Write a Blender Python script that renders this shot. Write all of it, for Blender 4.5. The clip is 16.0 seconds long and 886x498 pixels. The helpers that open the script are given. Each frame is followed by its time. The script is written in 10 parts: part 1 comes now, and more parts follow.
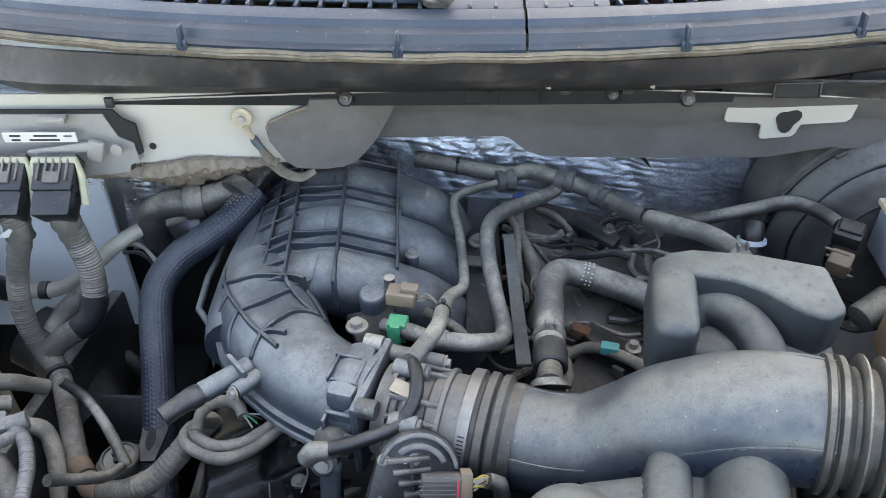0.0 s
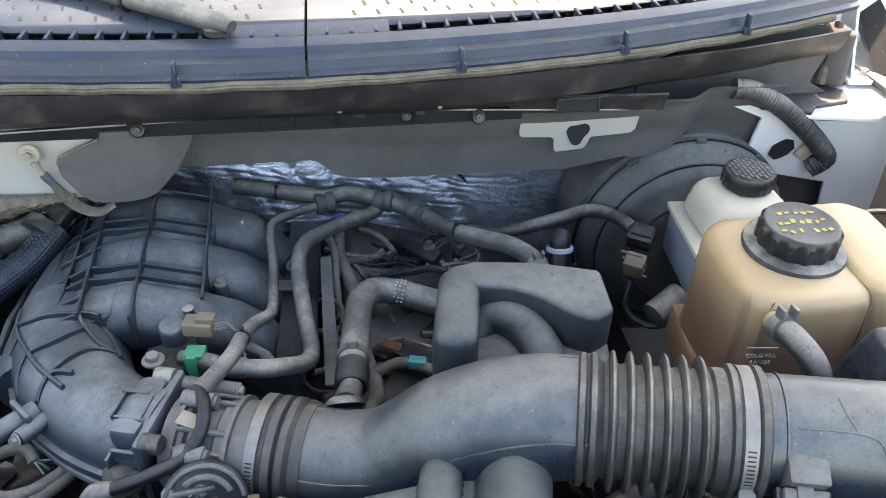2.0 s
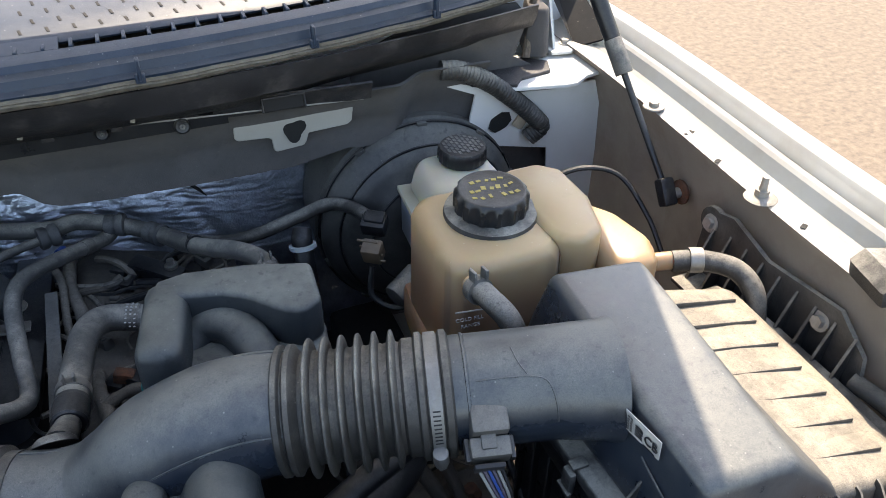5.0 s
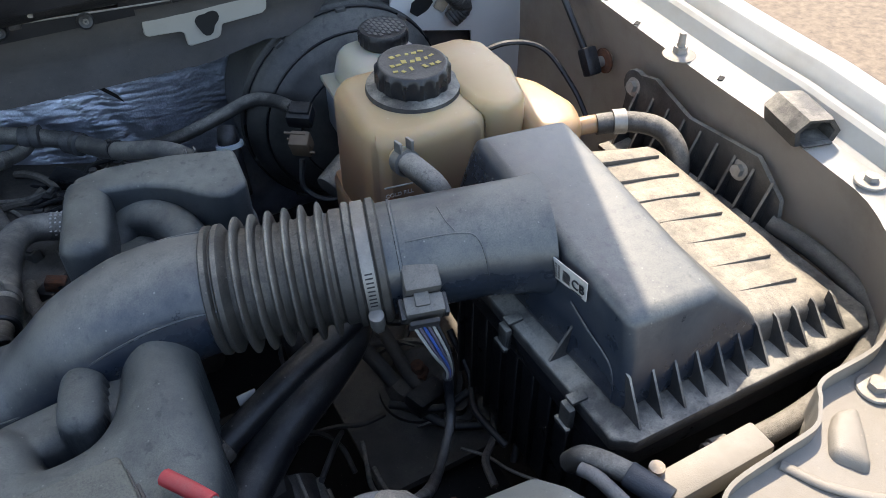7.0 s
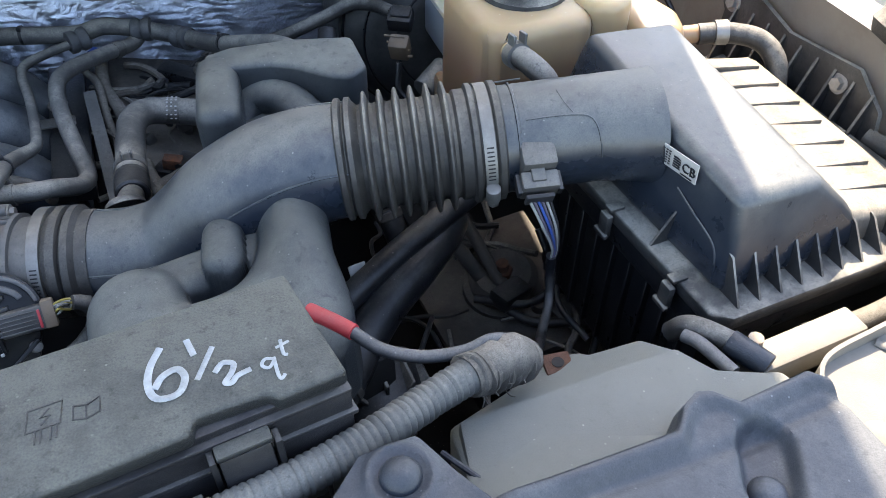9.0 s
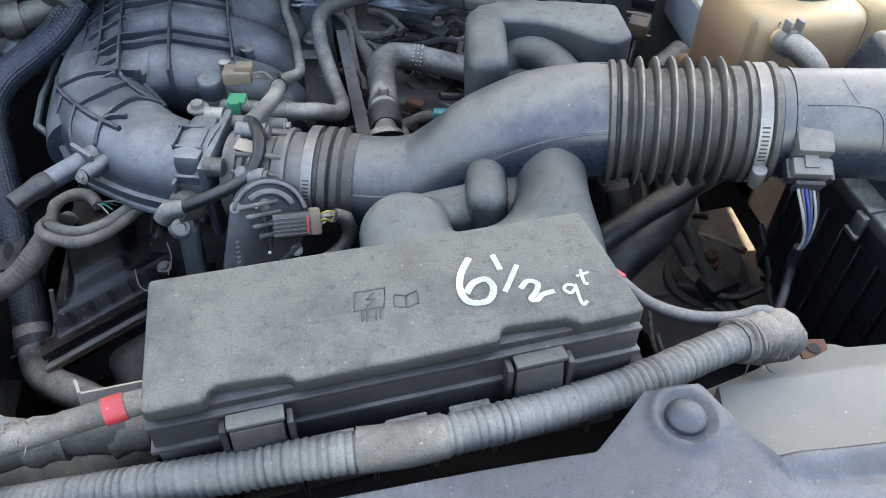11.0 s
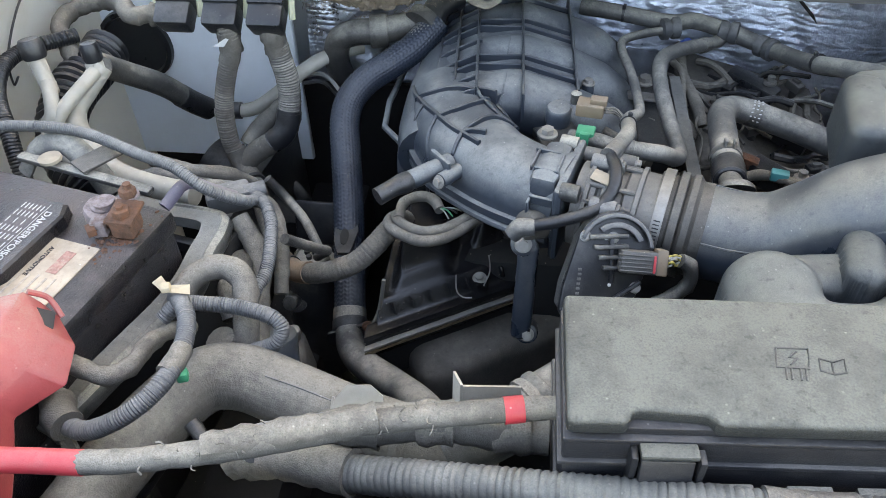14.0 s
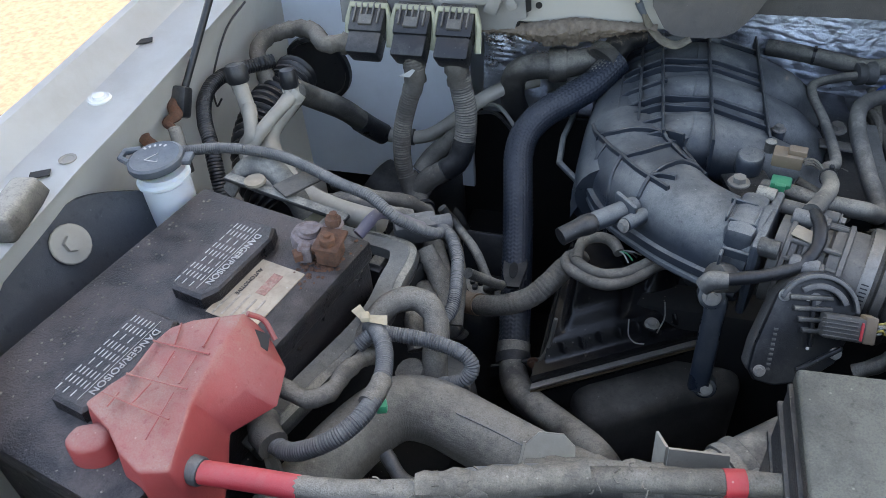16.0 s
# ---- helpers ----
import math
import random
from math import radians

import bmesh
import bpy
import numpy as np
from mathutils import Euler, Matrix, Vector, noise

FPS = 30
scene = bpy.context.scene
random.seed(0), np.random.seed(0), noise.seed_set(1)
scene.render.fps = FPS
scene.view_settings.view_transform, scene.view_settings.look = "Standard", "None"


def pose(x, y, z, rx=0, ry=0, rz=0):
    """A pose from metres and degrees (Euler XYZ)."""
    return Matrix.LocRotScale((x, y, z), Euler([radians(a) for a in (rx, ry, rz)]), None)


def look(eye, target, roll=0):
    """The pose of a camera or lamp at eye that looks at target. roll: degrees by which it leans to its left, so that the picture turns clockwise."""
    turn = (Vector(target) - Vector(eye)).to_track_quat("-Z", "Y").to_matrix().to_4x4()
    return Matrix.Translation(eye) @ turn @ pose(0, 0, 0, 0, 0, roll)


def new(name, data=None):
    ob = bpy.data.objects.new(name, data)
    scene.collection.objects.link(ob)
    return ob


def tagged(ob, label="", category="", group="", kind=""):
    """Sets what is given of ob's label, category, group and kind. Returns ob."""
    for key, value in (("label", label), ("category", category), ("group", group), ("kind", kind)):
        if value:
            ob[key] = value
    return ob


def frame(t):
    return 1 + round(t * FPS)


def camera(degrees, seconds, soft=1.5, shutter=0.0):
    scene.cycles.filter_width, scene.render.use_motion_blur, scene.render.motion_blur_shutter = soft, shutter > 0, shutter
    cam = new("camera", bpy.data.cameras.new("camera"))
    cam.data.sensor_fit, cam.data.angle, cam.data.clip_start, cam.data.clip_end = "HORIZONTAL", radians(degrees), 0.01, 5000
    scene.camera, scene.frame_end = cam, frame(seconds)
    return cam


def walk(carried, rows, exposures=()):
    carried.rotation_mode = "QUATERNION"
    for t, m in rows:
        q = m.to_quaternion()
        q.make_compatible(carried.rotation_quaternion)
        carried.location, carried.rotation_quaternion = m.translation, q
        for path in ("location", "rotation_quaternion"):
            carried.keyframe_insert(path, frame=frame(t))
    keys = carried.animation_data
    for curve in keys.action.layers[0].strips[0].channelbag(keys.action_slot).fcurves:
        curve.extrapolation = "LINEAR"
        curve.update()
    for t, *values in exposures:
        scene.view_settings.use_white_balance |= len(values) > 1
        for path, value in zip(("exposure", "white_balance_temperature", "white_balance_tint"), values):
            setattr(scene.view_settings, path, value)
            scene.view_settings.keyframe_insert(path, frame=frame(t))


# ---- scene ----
cam = camera(59.2, 16.0, soft=0.65)
PATH = [
    (0, (0.013, 0.014, 1.605), (-0.015, 1.596, 0.381), -0.8),
    (0.5, (0.038, 0.008, 1.609), (0.053, 1.597, 0.395), -0.3),
    (1, (0.068, 0.008, 1.611), (0.151, 1.601, 0.405), 0.5),
    (1.5, (0.09, 0.004, 1.613), (0.244, 1.6, 0.419), 1.0),
    (2, (0.118, -0.003, 1.615), (0.349, 1.593, 0.432), 1.2),
    (2.5, (0.14, -0.011, 1.618), (0.45, 1.579, 0.447), 1.5),
    (3, (0.162, -0.018, 1.619), (0.554, 1.562, 0.457), 2.0),
    (3.5, (0.189, -0.027, 1.621), (0.633, 1.547, 0.469), 1.5),
    (4, (0.212, -0.036, 1.621), (0.723, 1.525, 0.48), 1.3),
    (6.5, (0.262, -0.068, 1.588), (0.952, 1.296, 0.299), -0.2),
    (7, (0.249, -0.082, 1.579), (0.933, 1.245, 0.248), -0.7),
    (7.5, (0.238, -0.095, 1.571), (0.911, 1.211, 0.215), -1.0),
    (8, (0.212, -0.113, 1.57), (0.873, 1.181, 0.196), -1.0),
    (8.5, (0.186, -0.12, 1.564), (0.817, 1.17, 0.172), -0.5),
    (9, (0.156, -0.12, 1.559), (0.725, 1.173, 0.144), 0.2),
    (9.5, (0.128, -0.125, 1.556), (0.6, 1.181, 0.116), -0.1),
    (12, (-0.025, -0.123, 1.549), (0.105, 1.288, 0.137), 0.6),
    (12.5, (-0.05, -0.125, 1.55), (-0.019, 1.309, 0.156), -0.5),
    (13, (-0.067, -0.126, 1.55), (-0.101, 1.319, 0.168), -0.5),
    (13.5, (-0.087, -0.126, 1.551), (-0.199, 1.326, 0.179), -1.0),
    (14, (-0.105, -0.126, 1.553), (-0.306, 1.323, 0.19), -1.9),
    (14.5, (-0.124, -0.126, 1.556), (-0.417, 1.316, 0.202), -2.7),
    (15, (-0.142, -0.127, 1.557), (-0.526, 1.302, 0.212), -3.7),
    (15.5, (-0.156, -0.127, 1.561), (-0.6, 1.292, 0.224), -4.5),
    (16, (-0.176, -0.124, 1.572), (-0.662, 1.299, 0.253), -5.1),
]
STOPS = [(0.0, 3.35, 9000), (1.5, 3.1, 8600), (2.5, 2.81, 8300), (3.5, 2.48, 8100), (4.2, 2.25, 7900), (6.3, 1.93, 7500), (7.5, 2.08, 7300), (8.5, 2.38, 7350), (9.5, 2.77, 7750), (11.8, 3.45, 8800), (13.5, 3.55, 9500), (14.5, 3.1, 9100), (15.2, 2.75, 8700), (16.0, 2.6, 8400)]
walk(cam, [(t, look(eye, target, roll)) for t, eye, target, roll in PATH], [(t, e, k, 14) for t, e, k in STOPS])


# ---- world, sun, exposure ----
SUN_DIR = Vector((0.387, 0.665, 1.0)).normalized()
world = bpy.data.worlds.new("world")
scene.world = world
world.use_nodes = True
sky = world.node_tree.nodes.new("ShaderNodeTexSky")
sky.sky_type = "NISHITA"
sky.sun_disc = False
sky.sun_elevation = math.asin(SUN_DIR.z)
sky.sun_rotation = math.atan2(SUN_DIR.x, SUN_DIR.y)
world.node_tree.links.new(sky.outputs[0], world.node_tree.nodes["Background"].inputs[0])
world.node_tree.nodes["Background"].inputs[1].default_value = 0.15
sun = new("sun", bpy.data.lights.new("sun", "SUN"))
sun.data.energy, sun.data.angle, sun.data.color = 2.6, radians(0.6), (1.0, 0.93, 0.82)
sun.matrix_world = look(SUN_DIR * 20, (0, 0, 0))


# ---- materials ----
def mat(name, base, rough=0.6, metal=0.0, dust=0.0, dust_col=(0.30, 0.27, 0.23), var=0.25, scale=40.0, bump=0.15, spec=0.5,
        trans=0.0, ior=1.45, sss=0.0, stain=0.0, stain_col=(0.1, 0.08, 0.06), fine=900.0, cling=0.12, even_dust=0.55, specks=0.5):
    """A surface with grain, mottling and, where asked, settled dust and stains."""
    m = bpy.data.materials.new(name)
    m.use_nodes = True
    nt = m.node_tree
    N, L = nt.nodes, nt.links
    p = N["Principled BSDF"]
    geo = N.new("ShaderNodeNewGeometry")

    def noise_at(sc, detail=4.0, rough_=0.6):
        n = N.new("ShaderNodeTexNoise")
        n.inputs["Scale"].default_value, n.inputs["Detail"].default_value, n.inputs["Roughness"].default_value = sc, detail, rough_
        L.new(geo.outputs["Position"], n.inputs["Vector"])
        return n

    def ramp(src, lo, hi):
        r = N.new("ShaderNodeMapRange")
        r.inputs["From Min"].default_value, r.inputs["From Max"].default_value = lo, hi
        L.new(src, r.inputs["Value"])
        return r.outputs["Result"]

    def mul(a, b):
        n = N.new("ShaderNodeMath")
        n.operation = "MULTIPLY"
        for k, v in enumerate((a, b)):
            if isinstance(v, float):
                n.inputs[k].default_value = v
            else:
                L.new(v, n.inputs[k])
        return n.outputs[0]

    def mix(f, a, b):
        n = N.new("ShaderNodeMix")
        n.data_type = "RGBA"
        L.new(f, n.inputs[0])
        for k, v in ((6, a), (7, b)):
            if isinstance(v, tuple):
                n.inputs[k].default_value = (*v, 1)
            else:
                L.new(v, n.inputs[k])
        return n.outputs[2]

    big, small = noise_at(scale), noise_at(fine, 2.0)
    lo = tuple(c * (1 - var) for c in base)
    hi = tuple(min(1, c * (1 + var)) for c in base)
    col = mix(ramp(big.outputs["Fac"], 0.2, 0.8), lo, hi)
    if stain:
        st = noise_at(scale * 0.55, 6.0, 0.7)
        col = mix(mul(ramp(st.outputs["Fac"], 0.5, 0.68), float(stain)), col, stain_col)
    if dust:
        sep = N.new("ShaderNodeSeparateXYZ")
        L.new(geo.outputs["Normal"], sep.inputs[0])
        d1, d2 = noise_at(scale * 0.3, 7.0, 0.66), noise_at(fine * 0.9, 3.0, 0.8)
        d3 = noise_at(scale * 3.2, 4.0, 0.7)
        patch = N.new("ShaderNodeMapRange")
        patch.inputs["From Min"].default_value, patch.inputs["From Max"].default_value = 0.43, 0.57
        patch.inputs["To Min"].default_value = even_dust
        L.new(d1.outputs["Fac"], patch.inputs["Value"])
        f = mul(patch.outputs["Result"], ramp(d2.outputs["Fac"], -0.06, 0.62))
        f = mul(f, ramp(d3.outputs["Fac"], -0.2, 0.56))
        # ragged upper limit: what leans away from the sky keeps less dust
        wob = N.new("ShaderNodeMath")
        wob.operation = "MULTIPLY_ADD"
        L.new(d1.outputs["Fac"], wob.inputs[0])
        wob.inputs[1].default_value = 0.9
        L.new(sep.outputs["Z"], wob.inputs[2])
        up = ramp(wob.outputs[0], 0.62, 1.42)
        add = N.new("ShaderNodeMath")
        add.operation = "MULTIPLY_ADD"
        L.new(up, add.inputs[0])
        add.inputs[1].default_value, add.inputs[2].default_value = 1.0 - cling, cling
        settled = mul(mul(f, add.outputs[0]), float(dust))
        col = mix(settled, col, dust_col)
        if specks:
            vo = N.new("ShaderNodeTexVoronoi")
            vo.inputs["Scale"].default_value = 170.0
            L.new(geo.outputs["Position"], vo.inputs["Vector"])
            near = N.new("ShaderNodeMapRange")
            near.inputs["From Min"].default_value, near.inputs["From Max"].default_value = 0.16, 0.08
            L.new(vo.outputs["Distance"], near.inputs["Value"])
            sc = N.new("ShaderNodeSeparateColor")
            L.new(vo.outputs["Color"], sc.inputs[0])
            pick = ramp(sc.outputs[0], 0.72, 0.98)
            grit = mul(mul(near.outputs["Result"], pick), mul(add.outputs[0], float(specks)))
            col = mix(grit, col, tuple(min(0.6, c * 1.7) for c in dust_col))
            dk = noise_at(scale * 7.0, 3.0, 0.6)
            col = mix(mul(ramp(dk.outputs["Fac"], 0.60, 0.70), 0.35), col, lo)
    L.new(col, p.inputs["Base Color"])
    rr = N.new("ShaderNodeMapRange")
    rr.inputs["To Min"].default_value, rr.inputs["To Max"].default_value = max(0.03, rough - 0.12), min(1, rough + 0.12)
    L.new(big.outputs["Fac"], rr.inputs["Value"])
    if dust:
        rm = N.new("ShaderNodeMix")
        L.new(settled, rm.inputs[0])
        L.new(rr.outputs["Result"], rm.inputs[2])
        rm.inputs[3].default_value = 0.95
        L.new(rm.outputs[0], p.inputs["Roughness"])
    else:
        L.new(rr.outputs["Result"], p.inputs["Roughness"])
    p.inputs["Metallic"].default_value = metal
    p.inputs["Specular IOR Level"].default_value = spec
    p.inputs["IOR"].default_value = ior
    p.inputs["Transmission Weight"].default_value = trans
    if sss:
        p.inputs["Subsurface Weight"].default_value = sss
        p.inputs["Subsurface Radius"].default_value = (0.05, 0.025, 0.01)
        p.inputs["Subsurface Scale"].default_value = 0.6
    if bump:
        b = N.new("ShaderNodeBump")
        b.inputs["Strength"].default_value, b.inputs["Distance"].default_value = min(1.0, bump * 1.25), 0.0008
        mid = noise_at(scale * 5.0, 5.0, 0.7)
        h2 = N.new("ShaderNodeMath")
        h2.operation = "MULTIPLY_ADD"
        L.new(mid.outputs["Fac"], h2.inputs[0])
        h2.inputs[1].default_value = 0.7
        L.new(small.outputs["Fac"], h2.inputs[2])
        L.new(h2.outputs[0], b.inputs["Height"])
        L.new(b.outputs[0], p.inputs["Normal"])
    return m


M_PLASTIC = mat("dusty_black_plastic", (0.012, 0.0135, 0.017), 0.33, dust=1.15, dust_col=(0.33, 0.31, 0.26), bump=0.35, even_dust=0.3, cling=0.14)
M_MANI = mat("dusty_manifold_plastic", (0.021, 0.029, 0.041), 0.29, dust=0.85, dust_col=(0.262, 0.272, 0.258), bump=0.16, cling=0.08, even_dust=0.45, scale=26, specks=0.6)
# paler copy of the lid plastic: cream dust plus sunlight put into the colour
M_SUNDUST = mat("sunlit_dusty_lid_plastic", (0.06, 0.058, 0.052), 0.6, dust=0.95, dust_col=(0.42, 0.37, 0.29), bump=0.6)
M_DUCT = mat("intake_duct_plastic", (0.012, 0.019, 0.031), 0.26, dust=0.62, dust_col=(0.26, 0.258, 0.222), bump=0.10, cling=0.06, even_dust=0.40, scale=22, specks=0.5, spec=0.8)
M_RESO = mat("dust_filmed_resonator_plastic", (0.016, 0.021, 0.027), 0.34, dust=1.05, dust_col=(0.175, 0.182, 0.162), bump=0.25, cling=0.16, even_dust=0.62, scale=16, fine=1100, specks=0.6)
M_BELLOWS = mat("brown_dusted_bellows_rubber", (0.020, 0.0195, 0.0195), 0.42, dust=1.15, dust_col=(0.26, 0.237, 0.198), bump=0.35, cling=0.22, even_dust=0.4, scale=30)
# dusty manifold plastic again, darker: the ribs' shadow is put into the colour
M_RIB = mat("shadowed_dusty_manifold_rib", (0.017, 0.023, 0.032), 0.36, dust=0.45, dust_col=(0.25, 0.255, 0.235), bump=0.2, cling=0.06, even_dust=0.4, specks=0.3)
M_SKIRT = mat("dusty_box_skirt_plastic", (0.010, 0.011, 0.014), 0.34, dust=0.55, dust_col=(0.18, 0.168, 0.155), bump=0.4, cling=0.14, even_dust=0.25, scale=30)
M_LIDPL = mat("dusty_fuse_lid_plastic", (0.013, 0.0155, 0.0165), 0.40, dust=1.2, dust_col=(0.135, 0.135, 0.115), bump=0.9, fine=800, cling=0.06, even_dust=0.42, scale=22, specks=0.9)
M_BLACK = mat("clean_black_plastic", (0.0085, 0.0095, 0.012), 0.30, dust=0.36, dust_col=(0.22, 0.21, 0.19), bump=0.25, cling=0.10, even_dust=0.2)
M_RUBBER = mat("dusty_rubber", (0.012, 0.0122, 0.0135), 0.42, dust=1.2, dust_col=(0.30, 0.28, 0.24), bump=0.4, cling=0.16, even_dust=0.3)
M_HOSE = mat("grey_dusty_hose", (0.024, 0.027, 0.032), 0.40, dust=1.25, dust_col=(0.32, 0.30, 0.255), bump=0.25, cling=0.22, even_dust=0.45)
M_DIRTHOSE = mat("dirt_coated_hose", (0.06, 0.055, 0.048), 0.85, dust=1.1, dust_col=(0.225, 0.208, 0.175), bump=0.7)
M_LOOM = mat("dusty_loom_tape", (0.048, 0.044, 0.039), 0.85, dust=1.05, dust_col=(0.27, 0.242, 0.20), scale=60, bump=0.8, cling=0.3)
M_CONDUIT = mat("grey_conduit", (0.045, 0.048, 0.052), 0.48, dust=0.8, dust_col=(0.28, 0.268, 0.245), scale=50, bump=0.2)
M_BLUEHOSE = mat("braided_hose_sleeve", (0.0085, 0.0140, 0.024), 0.40, dust=0.30, dust_col=(0.16, 0.17, 0.18), specks=0.15, scale=30, even_dust=0.2)
M_WHITE = mat("white_body_paint", (0.64, 0.645, 0.625), 0.34, dust=0.35, dust_col=(0.42, 0.39, 0.33), var=0.05, scale=14, bump=0.05, stain=0.3, stain_col=(0.46, 0.42, 0.35), specks=0.25, cling=0.25)
# white paint darkened by brown dust and by shade put into the colour
M_APRON = mat("grimy_shaded_apron_white", (0.34, 0.315, 0.29), 0.45, dust=0.6, dust_col=(0.25, 0.21, 0.175), var=0.12, scale=9, bump=0.1, stain=0.6, stain_col=(0.20, 0.165, 0.14), cling=0.5, even_dust=0.4)
M_PAD = mat("grey_insulator_pad", (0.070, 0.067, 0.067), 0.85, dust=0.6, dust_col=(0.17, 0.155, 0.138), bump=0.6, cling=0.5, scale=22, even_dust=0.3, stain=0.4, stain_col=(0.10, 0.088, 0.078))
M_FELT = mat("frayed_felt", (0.150, 0.118, 0.090), 0.95, dust=0.5, dust_col=(0.25, 0.21, 0.165), var=0.6, scale=110, bump=1.0, fine=1400)
M_FOIL = mat("crinkled_foil", (0.46, 0.50, 0.57), 0.24, metal=0.95, var=0.6, scale=10, bump=0.7, dust=0.85, dust_col=(0.050, 0.052, 0.058), fine=300, cling=0.7, even_dust=0.2, specks=0.0)
M_COWL = mat("blue_grey_cowl_plastic", (0.014, 0.0265, 0.047), 0.45, dust=0.16, dust_col=(0.30, 0.30, 0.29), scale=18, bump=0.2, cling=0.02, even_dust=0.3)
M_SEAL = mat("tan_weathered_seal", (0.10, 0.088, 0.068), 0.9, dust=0.7, dust_col=(0.26, 0.23, 0.175), var=0.6, scale=90, bump=1.0)
M_STRIP = mat("weathered_black_strip", (0.015, 0.0150, 0.0168), 0.40, dust=0.28, dust_col=(0.16, 0.15, 0.145), stain=0.6, stain_col=(0.095, 0.086, 0.080), scale=45, cling=0.25, even_dust=0.1, bump=0.5)
M_TANK = mat("amber_tank_plastic", (0.44, 0.318, 0.172), 0.32, dust=0.3, dust_col=(0.40, 0.33, 0.24), var=0.12, scale=8, bump=0.08, sss=0.4, stain=0.5, stain_col=(0.37, 0.235, 0.145))
def level(m, z0, z1, low):
    """Colour below a soft level line, as of fluid seen through a milky wall."""
    nt = m.node_tree
    p = nt.nodes["Principled BSDF"]
    old = p.inputs["Base Color"].links[0].from_socket
    geo = nt.nodes.new("ShaderNodeNewGeometry")
    sep = nt.nodes.new("ShaderNodeSeparateXYZ")
    nt.links.new(geo.outputs["Position"], sep.inputs[0])
    rg = nt.nodes.new("ShaderNodeMapRange")
    rg.inputs["From Min"].default_value, rg.inputs["From Max"].default_value = z0, z1
    nt.links.new(sep.outputs["Z"], rg.inputs["Value"])
    mx = nt.nodes.new("ShaderNodeMix")
    mx.data_type = "RGBA"
    nt.links.new(rg.outputs["Result"], mx.inputs[0])
    mx.inputs[6].default_value = (*low, 1)
    nt.links.new(old, mx.inputs[7])
    nt.links.new(mx.outputs[2], p.inputs["Base Color"])


level(M_TANK, 1.100, 1.160, (0.26, 0.160, 0.100))
M_BRAKE = mat("milky_reservoir_plastic", (0.58, 0.53, 0.42), 0.4, dust=0.3, dust_col=(0.45, 0.42, 0.34), var=0.08, scale=14, bump=0.05, sss=0.4)
M_TRANSW = mat("milky_white_plastic", (0.50, 0.54, 0.57), 0.4, dust=0.35, dust_col=(0.42, 0.40, 0.34), var=0.08, sss=0.2)
M_ALU = mat("cast_aluminium", (0.10, 0.098, 0.094), 0.5, metal=0.35, dust=0.85, dust_col=(0.28, 0.265, 0.235), bump=0.6)
M_STEEL = mat("zinc_steel", (0.36, 0.35, 0.33), 0.42, metal=0.9, dust=0.75, dust_col=(0.27, 0.25, 0.215), var=0.25, scale=90, bump=0.3)
M_BOLT = mat("dull_zinc_bolt", (0.30, 0.29, 0.27), 0.5, metal=0.6, dust=0.7, dust_col=(0.30, 0.27, 0.22), var=0.3, scale=120, bump=0.4)
M_RUSTY = mat("corroded_steel", (0.115, 0.058, 0.038), 0.85, metal=0.2, var=0.6, scale=150, bump=1.0, stain=0.8, stain_col=(0.17, 0.062, 0.026))
M_LEADY = mat("oxidised_lead_clamp", (0.20, 0.165, 0.165), 0.7, metal=0.3, var=0.5, scale=170, bump=1.0, stain=0.8, stain_col=(0.10, 0.055, 0.04))
M_BAT = mat("dusty_battery_case", (0.009, 0.0085, 0.010), 0.30, dust=0.75, dust_col=(0.125, 0.105, 0.10), scale=60, bump=1.0, stain=0.8, stain_col=(0.030, 0.020, 0.018), cling=0.03, even_dust=0.12, specks=0.9, fine=520)
M_RED = mat("faded_red_plastic", (0.29, 0.040, 0.040), 0.45, dust=1.15, dust_col=(0.32, 0.20, 0.165), var=0.25, scale=25, bump=0.2, even_dust=0.6, cling=0.06)
M_REDTAPE = mat("red_tape", (0.48, 0.035, 0.045), 0.45, var=0.15, dust=0.3)
M_GREEN = mat("green_plug_plastic", (0.02, 0.26, 0.13), 0.4, dust=0.15)
M_TEAL = mat("teal_plug_plastic", (0.03, 0.25, 0.25), 0.4, dust=0.25)
M_TAN = mat("tan_plug_plastic", (0.16, 0.115, 0.075), 0.6, dust=0.5)
M_GREYPLUG = mat("grey_plug_plastic", (0.06, 0.058, 0.055), 0.5, dust=0.6, dust_col=(0.27, 0.255, 0.225))
M_OLIVE = mat("olive_connector_shell", (0.26, 0.265, 0.185), 0.5, dust=0.5, dust_col=(0.33, 0.30, 0.23))
M_LABEL = mat("paper_label", (0.48, 0.47, 0.44), 0.5, dust=0.4, var=0.08)
M_LABELDIRTY = mat("worn_battery_label", (0.36, 0.285, 0.205), 0.6, var=0.35, scale=70, stain=0.9, stain_col=(0.20, 0.12, 0.08), dust=0.3, dust_col=(0.40, 0.36, 0.30), even_dust=0.1)
M_FADEDRED = mat("faded_red_print", (0.30, 0.15, 0.12), 0.7, var=0.5, scale=260, bump=0, stain=0.8, stain_col=(0.36, 0.28, 0.21))
M_FADEDPR = mat("faded_grey_print", (0.33, 0.285, 0.23), 0.7, var=0.5, scale=300, bump=0)
M_SPLASH = mat("blue_black_splash_plastic", (0.050, 0.058, 0.074), 0.40, dust=0.55, dust_col=(0.22, 0.23, 0.24), var=0.35, scale=12, bump=0.2, cling=0.3)
M_CAPBLUE = mat("blue_grey_cap_plastic", (0.035, 0.046, 0.060), 0.42, dust=0.5, dust_col=(0.27, 0.28, 0.28), var=0.2, scale=40, bump=0.15, cling=0.3)
